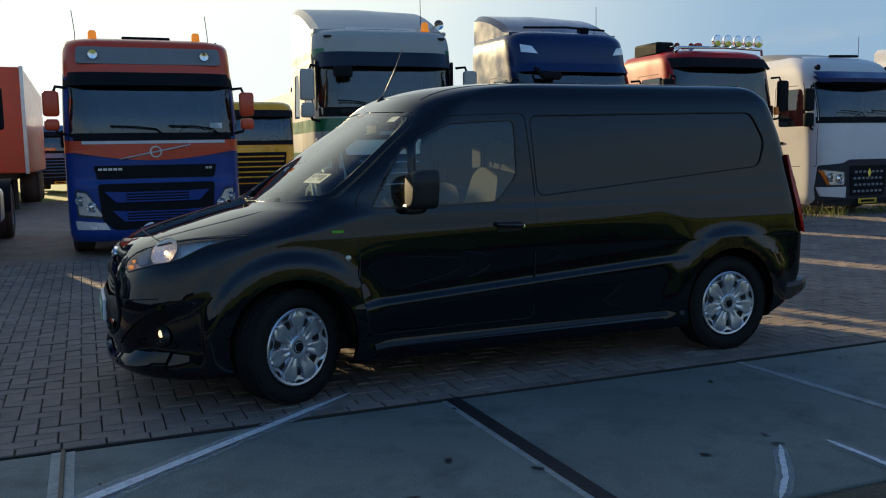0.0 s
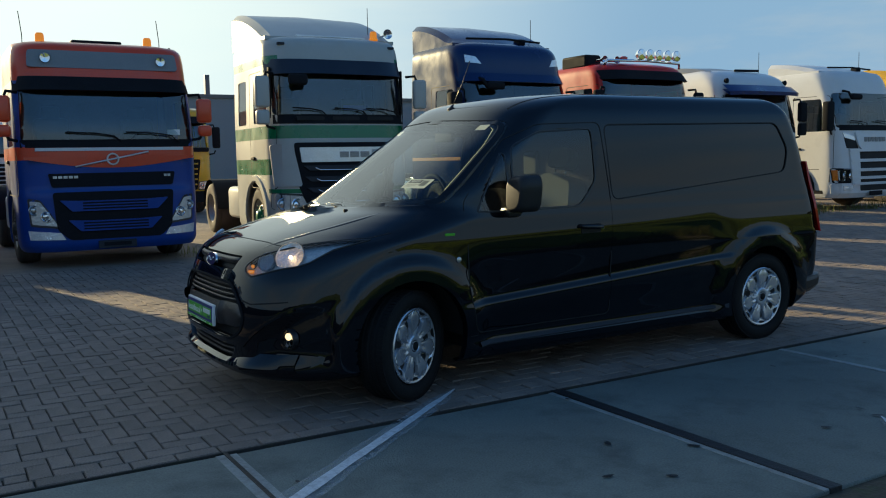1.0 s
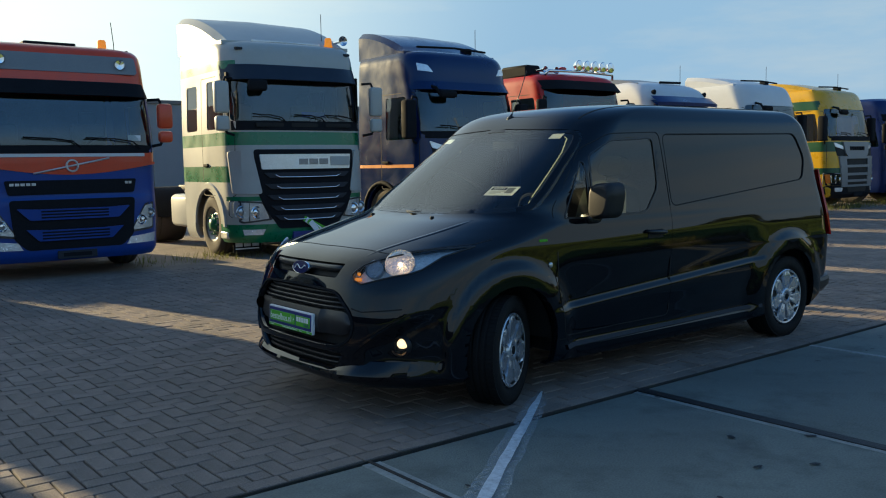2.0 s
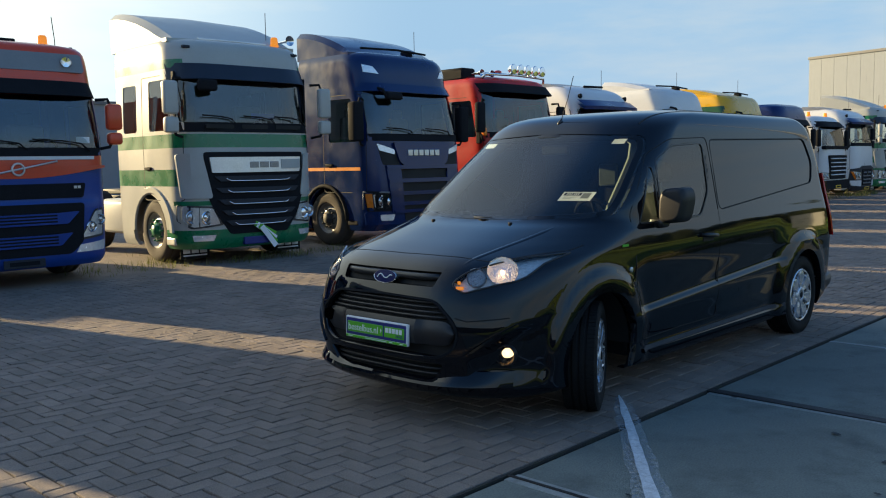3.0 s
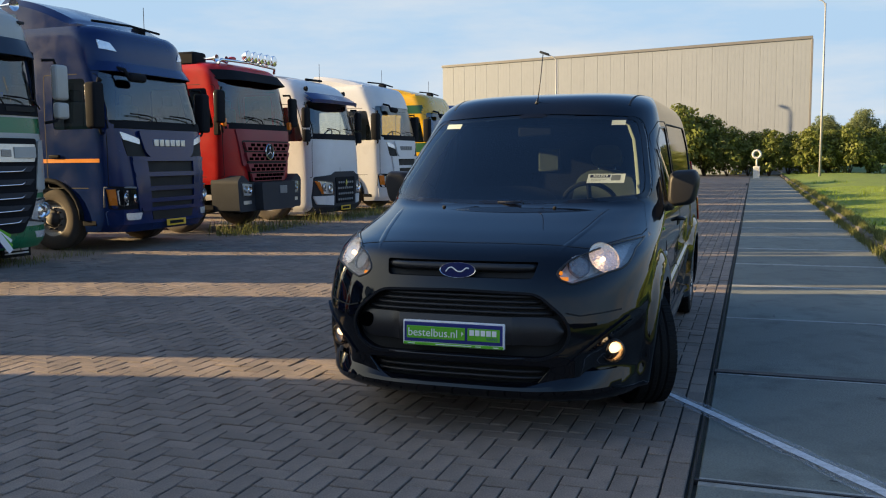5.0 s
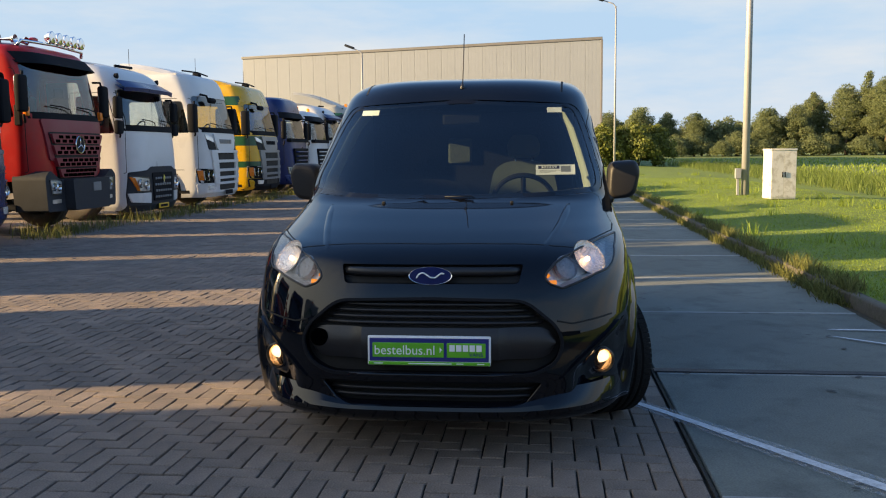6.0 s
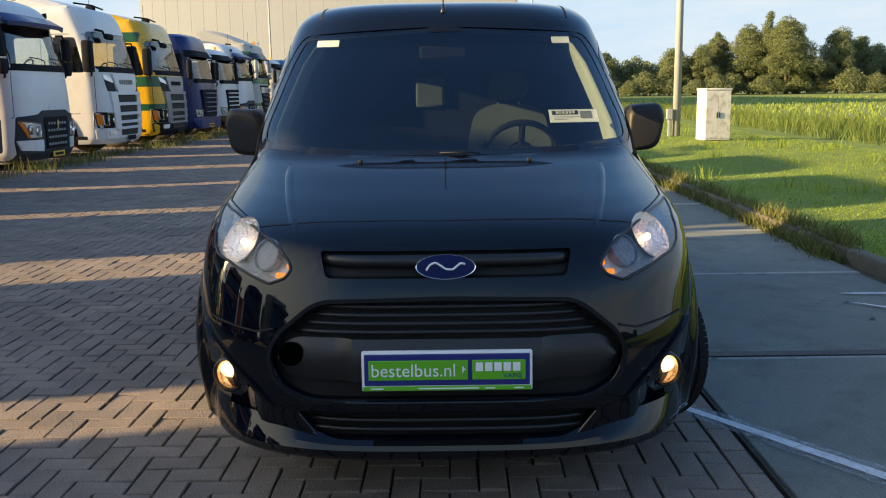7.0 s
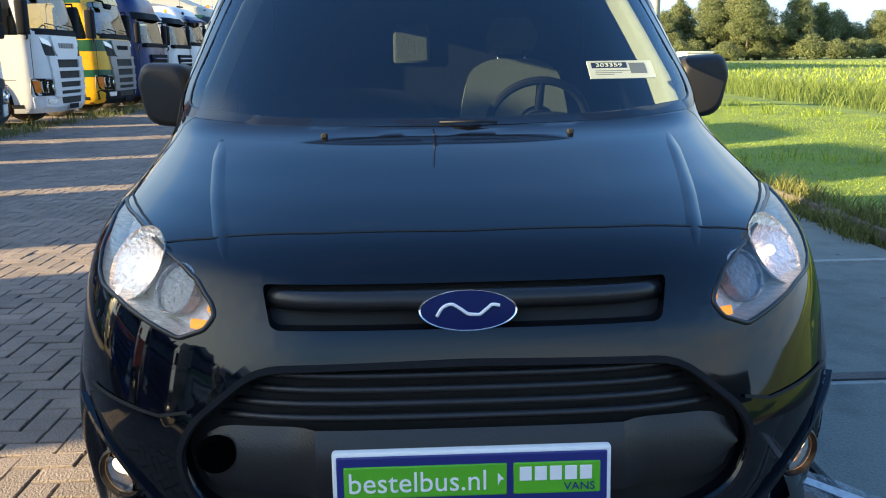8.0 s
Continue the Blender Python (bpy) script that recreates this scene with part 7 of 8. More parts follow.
def make_v_grille(m, paint, label, high=3.45, bumper="trim_dark", front=None, stripe=None, plate_m="plate_yellow", roof_bands=(), top=None, lamps=True, defl=True, letters="alu", mirror="trim_dark", lowpaint=None, rise=0.25, visor=False):
    """Tractor with a stepped grille of dark windows and slim lamps under the screen."""
    ob = empty("truck", m, label, "truck", "row of parked trucks")
    h = high
    rows = [(0.30, 0.10, 0.55, 1.17, 2.25, 6), (0.42, 0.02, 0.48, 1.22, 2.25, 6), (1.00, 0.0, 0.46, 1.235, 2.25, 6), (1.70, 0.05, 0.46, 1.24, 2.25, 6), (1.98, 0.09, 0.48, 1.24, 2.25, 7), (2.82, 0.27, 0.65, 1.215, 2.25, 6),
            (2.95, 0.31, 0.72, 1.21, 2.25, 6), (h - 0.22, 0.40, 0.85, 1.19, 2.25, 6), (h - 0.06, 0.52, 0.98, 1.14, 2.25, 5), (h, 0.75, 1.15, 0.98, 2.2, 5), (h + 0.02, 1.0, 1.3, 0.4, 1.9, 4)]
    ws = rounded([(-1.17, 1.99), (1.17, 1.99), (1.145, 2.83), (-1.145, 2.83)], 0.07)
    bands = list(roof_bands)
    if stripe:
        bands.append((1.40, 1.46, stripe, lambda c: abs(c.x) > 1.0 and c.y > 0.4))
    sh = cab(ob, paint, rows, ws, rounded([(0.46, 1.92), (1.26, 1.92), (1.26, 2.70), (0.64, 2.70)], 0.06), belt=1.0, bands=bands)
    y0 = 0.0
    f = front or paint
    hug("screen_frame", ob, sh, 1.19, 1.93, 2.06, 0.016, 0.012, "trim_dark")
    # lamps under the screen and the name panel between
    for s in (-1, 1):
        # inlet as a near-black panel, its inner shade put into the colour
        part("side_inlet", skin(sh, rounded([(s * x, z) for x, z in ((1.05, 1.85), (0.70, 1.74), (0.60, 1.47), (0.98, 1.50))][::s], 0.03, 2), 0.010), "seam", ob)
        part("upper_lamp", skin(sh, rounded([(s * x, z) for x, z in ((1.07, 1.88), (0.71, 1.765), (0.72, 1.68), (1.03, 1.755))][::s], 0.02, 2), 0.020), "truck_lamp", ob, "slim white lamp under the windscreen")
    part("name_panel", skin(sh, rounded([(-0.52, 1.47), (0.52, 1.47), (0.64, 1.56), (0.74, 1.90), (-0.74, 1.90), (-0.64, 1.56)], 0.05, 3), 0.050, 0.07), f, ob)
    for k in range(6):
        part("lettering_bar", box(-0.42 + 0.142 * k, -0.305 + 0.142 * k, sh.d_at(0, 1.7) - 0.066, sh.d_at(0, 1.7), 1.655, 1.765, 0.008), letters, ob)
    # near-black sheet paints the dark depth between the slats
    part("grille", skin(sh, rounded([(-0.66, 0.44), (0.66, 0.44), (0.72, 1.47), (-0.72, 1.47)], 0.03, 3), 0.008), "seam", ob)
    for z, w, t in ((1.45, 0.93, 0.034), (1.205, 0.90, 0.036), (0.975, 0.88, 0.036), (0.785, 0.86, 0.034), (0.645, 0.80, 0.030)):
        part("grille_slat", skin(sh, rounded([(-w, z - t), (w, z - t), (w + 0.01, z + t), (-w - 0.01, z + t)], 0.014, 3), 0.055, 0.06), f, ob)
    for s in (-1, 1):
        part("grille_post", skin(sh, rounded([(s * x, z) for x, z in ((0.94, 1.49), (0.62, 1.49), (0.56, 0.62), (0.84, 0.62))][::s], 0.02, 2), 0.040, 0.05), f, ob)
        part("lamp_pocket", skin(sh, rounded([(s * x, z) for x, z in ((1.225, 1.03), (0.68, 1.00), (0.66, 0.66), (1.20, 0.66))][::s], 0.03, 2), 0.012), "trim_dark", ob)
        head_lamp(ob, [(s * x, z) for x, z in ((1.17, 0.98), (0.74, 0.95), (0.74, 0.72), (1.14, 0.71))][::s], sh, amber=[(s * x, z) for x, z in ((1.215, 0.98), (1.165, 0.98), (1.15, 0.73), (1.20, 0.73))][::s])
        part("lamp_frame", tube([(s * x, sh.d_at(x, z) - 0.03, z) for x, z in ((1.225, 0.70), (1.228, 1.01), (1.0, 1.005), (0.72, 0.985))], 0.016, 6), "grey_paint", ob)
        part("fog_lamp", skin(sh, rounded([(s * x, z) for x, z in ((1.06, 0.60), (0.78, 0.60), (0.82, 0.49), (1.04, 0.49))][::s], 0.02, 2), 0.034), "truck_lamp", ob)
        part("step", box(*sorted((s * 1.02, s * 1.225)), 0.52, 0.80, 0.40, 0.50, 0.02), "trim_dark", ob)
        part("wheel_arch", tube([(s * 1.225, 1.42 + 0.62 * math.cos(a * math.pi / 12), 0.50 + 0.62 * math.sin(a * math.pi / 12)) for a in range(0, 13)], 0.045, 8), "trim_dark", ob)
    part("bumper", skin(sh, rounded([(-1.19, 0.30), (1.19, 0.30), (1.22, 0.655), (-1.22, 0.655)], 0.05, 3), 0.022, 0.08), lowpaint or bumper, ob)
    # this inlet too is a panel painted with its inner shade
    part("lower_inlet", skin(sh, rounded([(-0.52, 0.47), (0.52, 0.47), (0.55, 0.61), (-0.55, 0.61)], 0.03, 3), 0.030), "seam", ob)
    number_bar(ob, 0.05, 0.40, -0.03, material=plate_m)
    wipers(ob, sh.d_at(0, 2.05) - 0.02, 2.06, (-0.15, 0.85), 0.72)
    part("kerb_mirror", box(-0.86, -0.46, sh.d_at(0, 2.8) - 0.24, sh.d_at(0, 2.8) - 0.12, 2.66, 2.80, 0.06, seg=3), "trim_dark", ob)
    part("mirror_arm", tube([(-0.88, sh.d_at(0.8, 2.86), 2.88), (-0.90, sh.d_at(0, 2.8) - 0.14, 2.84), (-0.84, sh.d_at(0, 2.8) - 0.18, 2.70)], 0.030, 6), "trim_dark", ob)
    if visor:
        hug("visor", ob, sh, 1.20, 2.82, 2.98, 0.10, 0.02, paint, "painted lip above the windscreen")
    if lamps:
        for s in (-1, 1):
            part("roof_lamp", skin(sh, [(s * x, z) for x, z in ((1.06, 3.31), (0.88, 3.27), (0.78, 3.14), (1.06, 3.17))][::s], 0.012), "truck_lamp", ob)
    if defl:
        deflector(ob, paint, 1.12, h - 0.02, h + rise, 0.80, 2.28)
        part("deflector_rail", tube([(-0.85, 0.75, h + 0.06), (0, 0.68, h + 0.08), (0.85, 0.75, h + 0.06)], 0.02, 6), "trim_dark", ob)
    part("roof_horn", box(0.40, 0.56, 0.80, 1.0, h + 0.0, h + 0.12, 0.03), "trim_dark", ob)
    part("aerial", tube([(0.9, 1.1, h - 0.05), (0.9, 1.1, h + 0.55)], 0.006, 5), "trim_dark", ob)
    mirror_pair(ob, 1.24, 1.90, 2.62, 0.20, mirror, lower=False, tall=0.70, w=0.24, d=0.2)
    chassis(ob, wheel_y=1.42)
    return ob


def make_red_tipper(m):
    """Red construction truck with roof lamps, pierced grille and a big dark bumper."""
    ob = empty("truck", m, "red construction truck with chrome roof lamps and pierced grille", "truck", "row of parked trucks")
    rows = [(0.95, 0.10, 0.55, 1.18, 2.05, 6), (1.05, 0.06, 0.48, 1.21, 2.05, 6), (1.75, 0.05, 0.46, 1.23, 2.05, 6), (2.08, 0.08, 0.48, 1.23, 2.05, 7), (2.98, 0.22, 0.60, 1.20, 2.05, 6), (3.16, 0.27, 0.70, 1.18, 2.05, 6), (3.27, 0.36, 0.85, 1.12, 2.0, 5), (3.33, 0.6, 1.0, 0.95, 1.95, 5), (3.35, 0.9, 1.2, 0.4, 1.7, 4)]
    ws = rounded([(-1.15, 2.10), (1.15, 2.10), (1.13, 3.00), (-1.13, 3.00)], 0.07)
    sh = cab(ob, "red_paint", rows, ws, rounded([(0.44, 2.04), (1.28, 2.04), (1.28, 2.80), (0.60, 2.80)], 0.06), belt=1.1, arch_r=0.62)
    part("front_panel", skin(sh, rounded([(-0.86, 1.30), (0.86, 1.30), (1.02, 2.02), (-1.02, 2.02)], 0.05, 3), 0.035, 0.05), "maroon_paint", ob)
    # near-black sheet paints the dark depth behind the grille bands
    part("grille_back", skin(sh, rounded([(-0.62, 0.98), (0.62, 0.98), (0.90, 1.80), (-0.90, 1.80)], 0.05, 3), 0.045, 0.05), "seam", ob)
    for i, (z0, z1, w) in enumerate(((1.60, 1.77, 0.88), (1.40, 1.57, 0.84), (1.19, 1.35, 0.78), (1.00, 1.155, 0.68))):
        part("grille_band", plate(rounded([(-w, z1), (-w + 0.08, z0), (w - 0.08, z0), (w, z1)], 0.03, 3), sh.d_at(0, 1.5) - 0.07, 0.1, bevel=0.01), "maroon_paint", ob)
        # black blocks set on the bands paint the shade of pierced holes
        for r in range(2):
            for k in range(7):
                x = -w + 0.18 + (2 * w - 0.36) * (k + 0.5 * r) / 6.5
                part("grille_hole", box(x - 0.072, x + 0.072, sh.d_at(0, 1.5) - 0.076, sh.d_at(0, 1.5) - 0.06, z0 + 0.014 + 0.074 * r, z0 + 0.070 + 0.074 * r, 0.006, seg=1), "void", ob)
    em = part("emblem_ring", lathe([(0.15 + 0.014 * math.cos(a * math.pi / 3), 0.014 * math.sin(a * math.pi / 3)) for a in range(6)], 28, Matrix.Translation((0, sh.d_at(0, 1.5) - 0.095, 1.58)), close=True), "chrome", ob, "round chrome emblem")
    part("emblem_back", lathe([(0.145, 0.0), (0.14, -0.01), (0, -0.012)], 28, Matrix.Translation((0, sh.d_at(0, 1.5) - 0.08, 1.58))), "seam", em)
    for a in (90, 210, 330):
        part("emblem_ray", tube([(0, sh.d_at(0, 1.5) - 0.10, 1.58), (0.14 * math.cos(radians(a)), sh.d_at(0, 1.5) - 0.10, 1.58 + 0.14 * math.sin(radians(a)))], 0.018, 5, r_end=0.004), "chrome", em)
    part("bumper", plate(rounded([(-1.20, 0.42), (1.20, 0.42), (1.24, 1.02), (1.08, 1.14), (0.80, 0.98), (-0.80, 0.98), (-1.08, 1.14), (-1.24, 1.02)], 0.06, 3), -0.06, 0.55, bevel=0.03), "trim_grey", ob, "large dark grey bumper")
    part("bumper_block", plate(rounded([(-0.62, 0.42), (0.62, 0.42), (0.66, 0.98), (-0.66, 0.98)], 0.05, 3), -0.24, 0.0, bevel=0.03), "trim_grey", ob)
    part("maker_plate", box(0.02, 0.30, -0.255, -0.235, 0.74, 0.90, 0.01), "grey_paint", ob)
    for s in (-1, 1):
        head_lamp(ob, [(s * x, z) for x, z in ((1.12, 0.98), (0.74, 0.96), (0.76, 0.72), (1.06, 0.72))][::s], Flat(-0.062))
        part("fog_lamp", plate(rect(s * 0.92 - 0.14, s * 0.92 + 0.14, 0.56, 0.63, 0.02), -0.07, 0.1), "alu", ob)
        part("corner_post", box(*sorted((s * 1.20, s * 1.27)), 0.30, 0.42, 1.9, 2.25, 0.02), "trim_dark", ob)
        part("side_lamp", box(*sorted((s * 1.20, s * 1.30)), 0.16, 0.24, 2.06, 2.22, 0.02), "amber_plain", ob)
        part("step", box(*sorted((s * 0.95, s * 1.23)), 0.5, 0.85, 0.45, 0.55, 0.02), "trim_dark", ob)
    hug("cowl", ob, sh, 1.16, 2.02, 2.14, 0.016, 0.012, "trim_dark")
    hug("visor", ob, sh, 1.16, 2.96, 3.16, 0.20, 0.06, "trim_dark", "dark sun visor")
    bar = part("lamp_bar", tube([(-1.05, 0.42, 3.25), (-1.0, 0.38, 3.35), (0, 0.34, 3.37), (1.0, 0.38, 3.35), (1.05, 0.42, 3.25)], 0.028, 8), "chrome", ob)
    for k in range(5):
        x = -0.16 + 0.25 * k
        lm = Matrix.Translation((x, 0.30, 3.49))
        part("roof_lamp", lathe([(0.0, 0.12), (0.06, 0.11), (0.105, 0.04), (0.112, -0.02), (0.10, -0.03), (0.0, -0.045)], 20, lm), "chrome", bar)
    part("beacon", lathe([(0.0, 0.0), (0.08, 0.0), (0.08, 0.07), (0.05, 0.09), (0.0, 0.09)], 14, Matrix.Translation((-0.50, 0.45, 3.36)) @ Matrix.Rotation(radians(90), 4, "X")), "red_lens", bar)
    for x in (-0.95, -0.62):
        part("horn", lathe([(0.0, 0.3), (0.02, 0.28), (0.035, 0.1), (0.075, 0.0), (0.0, 0.06)], 14, Matrix.Translation((x, 0.5, 3.38))), "chrome", bar)
    part("roof_box", box(-1.12, -0.70, 0.9, 1.7, 3.25, 3.52, 0.05), "trim_dark", ob)
    mirror_pair(ob, 1.23, 2.02, 2.74, 0.12, "trim_dark", lower=False, tall=0.62, w=0.24)
    wipers(ob, sh.d_at(0, 2.14) - 0.02, 2.16, (0.0, 0.9), 0.75)
    chassis(ob, wheel_y=1.38, tank="trim_dark")
    return ob


def make_white_visor(m, label, paint="white_paint", low="trim_grey"):
    """White tractor with a dark jutting visor, a flat nose and a dark lower grille."""
    ob = empty("truck", m, label, "truck", "row of parked trucks")
    rows = [(0.20, 0.14, 0.60, 1.14, 2.25, 5), (0.32, 0.06, 0.55, 1.20, 2.25, 5), (1.08, 0.04, 0.52, 1.22, 2.25, 5), (1.90, 0.10, 0.55, 1.235, 2.25, 5), (2.72, 0.30, 0.72, 1.21, 2.25, 5), (2.95, 0.36, 0.80, 1.20, 2.25, 5), (3.10, 0.46, 0.95, 1.17, 2.25, 5), (3.24, 0.68, 1.15, 1.08, 2.22, 5), (3.34, 1.05, 1.40, 0.9, 2.2, 4), (3.37, 1.3, 1.6, 0.4, 2.0, 4)]
    ws = rounded([(-1.12, 1.96), (1.12, 1.96), (1.09, 2.76), (-1.09, 2.76)], 0.07)
    sh = cab(ob, paint, rows, ws, rounded([(0.46, 1.84), (1.30, 1.84), (1.30, 2.62), (0.66, 2.62)], 0.08), belt=1.0)
    hug("cowl", ob, sh, 1.16, 1.89, 2.02, 0.018, 0.014, "trim_dark")
    LowNose = Shell([(r[0], r[1] - 0.03, r[2] - 0.03, r[3] + 0.01, r[4], r[5]) for r in rows], n=2.0, rear=0.08)
    part("nose_low", skin(sh, rounded([(-1.12, 0.17), (1.12, 0.17), (1.16, 0.54), (1.14, 1.02), (0.66, 1.06), (0.50, 1.13), (-0.50, 1.13), (-0.66, 1.06), (-1.14, 1.02), (-1.16, 0.54)], 0.04, 3), 0.030, 0.06), low, ob, "dark grey lower front")
    part("grille", plate(rounded([(-0.46, 0.38), (0.46, 0.38), (0.52, 1.0), (-0.52, 1.0)], 0.05, 3), sh.d_at(0, 0.8) - 0.045, 0.1), "trim_dark", ob)
    for r in range(4):
        for k in range(7):
            part("grille_tooth", box(-0.42 + 0.12 * k + 0.03 * (r % 2), -0.34 + 0.12 * k + 0.03 * (r % 2), sh.d_at(0, 0.8) - 0.060, sh.d_at(0, 0.8) - 0.04, 0.44 + 0.135 * r, 0.49 + 0.135 * r, 0.01, seg=1), "grey_paint", ob)
    part("emblem", plate([(0, 0.95), (0.055, 0.85), (0, 0.75), (-0.055, 0.85)], sh.d_at(0, 0.8) - 0.075, sh.d_at(0, 0.8) - 0.05), "chrome", ob, "plain diamond emblem")
    for s in (-1, 1):
        head_lamp(ob, [(s * x, z) for x, z in ((1.13, 0.94), (0.64, 0.88), (0.62, 0.60), (1.0, 0.60))][::s], LowNose, amber=[(s * x, z) for x, z in ((1.15, 0.92), (1.08, 0.90), (0.98, 0.62), (1.02, 0.62))][::s])
        part("lamp_lip", skin(sh, rounded([(s * x, z) for x, z in ((1.16, 0.57), (0.60, 0.57), (0.60, 0.34), (1.10, 0.38))][::s], 0.02, 2), 0.050, 0.05), "white_paint" if low != "trim_dark" else "trim_grey", ob)
        part("roof_lamp", lathe([(0.0, 0.05), (0.05, 0.04), (0.06, -0.02), (0.0, -0.03)], 14, Matrix.Translation((s * 0.98, sh.d_at(0.95, 3.05) - 0.02, 3.05))), "trim_dark", ob)
        part("dark_corner", skin(sh, [(s * x, z) for x, z in ((1.225, 1.98), (1.13, 1.98), (1.10, 2.74), (1.20, 2.74))][::s], 0.006), "trim_dark", ob)
    vb_ = bmesh.new()
    rws = []
    for k in range(17):
        x = -1.16 + 2.32 * k / 16
        q = (abs(x) / 1.16) ** 4
        rws.append([vb_.verts.new(p) for p in ((x, sh.d_at(0, 2.9) - 0.02 + 0.12 * q, 2.96), (x, sh.d_at(0, 2.9) - 0.34 + 0.22 * q, 2.80), (x, sh.d_at(0, 2.9) - 0.33 + 0.22 * q, 2.72), (x, sh.d_at(0, 2.9) - 0.02 + 0.12 * q, 2.86))])
    for a, b in zip(rws, rws[1:]):
        for j in range(3):
            vb_.faces.new((a[j], b[j], b[j + 1], a[j + 1]))
    bmesh.ops.recalc_face_normals(vb_, faces=vb_.faces)
    part("visor", vb_, "navy_paint", ob, "dark jutting sun visor")
    number_bar(ob, 0.0, 0.26, sh.d_at(0, 0.4) - 0.05)
    wipers(ob, sh.d_at(0, 2.02) - 0.02, 2.04, (0.0, 0.85), 0.72)
    deflector(ob, "grey_paint", 0.95, 3.30, 3.48, 1.0, 2.25)
    part("roof_horn", tube([(-0.3, 0.85, 3.33), (0.5, 0.85, 3.35)], 0.03, 6), "trim_dark", ob)
    part("aerial", tube([(0.7, 1.0, 3.3), (0.7, 1.0, 3.8)], 0.006, 5), "trim_dark", ob)
    mirror_pair(ob, 1.23, 1.82, 2.60, 0.22, "trim_dark", tall=0.46, w=0.24)
    chassis(ob, wheel_y=1.42)
    return ob


def make_plain_cab(m, paint, label, high=3.05, low="trim_dark", beacon_on=False):
    """A lorry of the far end of the row: lower cab, dark grille, plain bumper."""
    ob = empty("truck", m, label, "truck", "row of parked trucks")
    rows = [(0.35, 0.10, 0.55, 1.15, 2.1, 6), (0.46, 0.03, 0.5, 1.20, 2.1, 6), (1.10, 0.02, 0.48, 1.22, 2.1, 6), (1.80, 0.06, 0.48, 1.22, 2.1, 6), (2.60, 0.22, 0.6, 1.19, 2.1, 6), (high - 0.15, 0.34, 0.8, 1.16, 2.1, 6), (high, 0.55, 1.0, 1.02, 2.05, 5), (high + 0.02, 0.9, 1.2, 0.4, 1.8, 4)]
    ws = rounded([(-1.08, 1.82), (1.08, 1.82), (1.05, 2.60), (-1.05, 2.60)], 0.09)
    sh = cab(ob, paint, rows, ws, rounded([(0.46, 1.76), (1.26, 1.76), (1.26, 2.50), (0.64, 2.50)], 0.06), step=0.12)
    part("grille", plate(rounded([(-0.72, 0.70), (0.72, 0.70), (0.84, 1.55), (-0.84, 1.55)], 0.06, 3), sh.d_at(0, 1.1) - 0.03, 0.15), "trim_dark", ob)
    grille_bars(ob, 0.76, 0.78, 1.50, 5, sh.d_at(0, 1.1) - 0.05, paint, 0.022, 0.06)
    part("bumper", plate(rounded([(-1.10, 0.34), (1.10, 0.34), (1.18, 0.66), (-1.18, 0.66)], 0.06, 3), sh.d_at(0, 0.5) - 0.05, 0.3, bevel=0.03), low, ob)
    for s in (-1, 1):
        head_lamp(ob, [(s * x, z) for x, z in ((1.12, 0.94), (0.78, 0.92), (0.76, 0.70), (1.08, 0.70))][::s], sh)
    hug("visor", ob, sh, 1.15, 2.56, 2.76, 0.14, 0.04, "trim_dark")
    part("cowl", plate(rect(-1.10, 1.10, 1.76, 1.88, 0.04), sh.d_at(0, 1.8) - 0.016, 0.2), "trim_dark", ob)
    number_bar(ob, 0, 0.42, sh.d_at(0, 0.5) - 0.05)
    mirror_pair(ob, 1.22, 1.74, 2.46, 0.14, "trim_dark", lower=False, tall=0.6, w=0.22)
    if beacon_on:
        for s in (-1, 1):
            beacon(ob, s * 0.8, 0.8, high + 0.01)
    chassis(ob, wheel_y=1.35)
    return ob


t_orange = make_orange_blue(pose(1.09, 13.36, 0, 0, 0, 0))
t_cream = make_cream_green(pose(4.86, 13.60, 0, 0, 0, -2.5))
t_blue = make_v_grille(pose(8.42, 13.42, 0, 0, 0, 0.5), "blue_paint", "dark blue high-roof truck tractor with a stepped grille", 3.58, rise=0.46, stripe="stripe_orange", lowpaint="blue_paint", visor=True)
t_red = make_red_tipper(pose(11.78, 13.55, 0, 0, 0, 0))
t_wv = make_white_visor(pose(15.35, 13.55, 0, 0, 0, 0), "white truck tractor with a dark jutting sun visor")
t_white = make_v_grille(pose(18.85, 13.35, 0, 0, 0, 0), "white_paint", "white truck tractor with a stepped black grille", 3.42, lamps=False, letters="grey_paint", plate_m="trim_dark", lowpaint="white_paint")
t_yellow = make_v_grille(pose(22.75, 13.35, 0, 0, 0, 0), "yellow_paint", "yellow and green truck tractor with a grey nose", 3.42, front="grey_paint", lamps=False, letters="trim_dark", plate_m="trim_dark",
                         roof_bands=[(2.80, 3.06, "dark_green", lambda c: c.y > 0.55), (1.62, 1.90, "dark_green", ALL), (0.98, 1.16, "dark_green", ALL)])
t_navy = make_plain_cab(pose(26.25, 13.35, 0), "navy_paint", "navy blue truck with dark trim", 3.25, low="navy_paint")
t_far = make_plain_cab(pose(29.6, 13.4, 0), "white_paint", "white truck with a low cab and orange beacons", 2.95, beacon_on=True)
t_sky = make_plain_cab(pose(43.2, 13.4, 0), "sky_paint", "light blue truck near the end of the row", 3.05)
t_yel = make_plain_cab(pose(60.4, 13.4, 0), "yellow_paint", "yellow truck at the end of the row", 3.0)
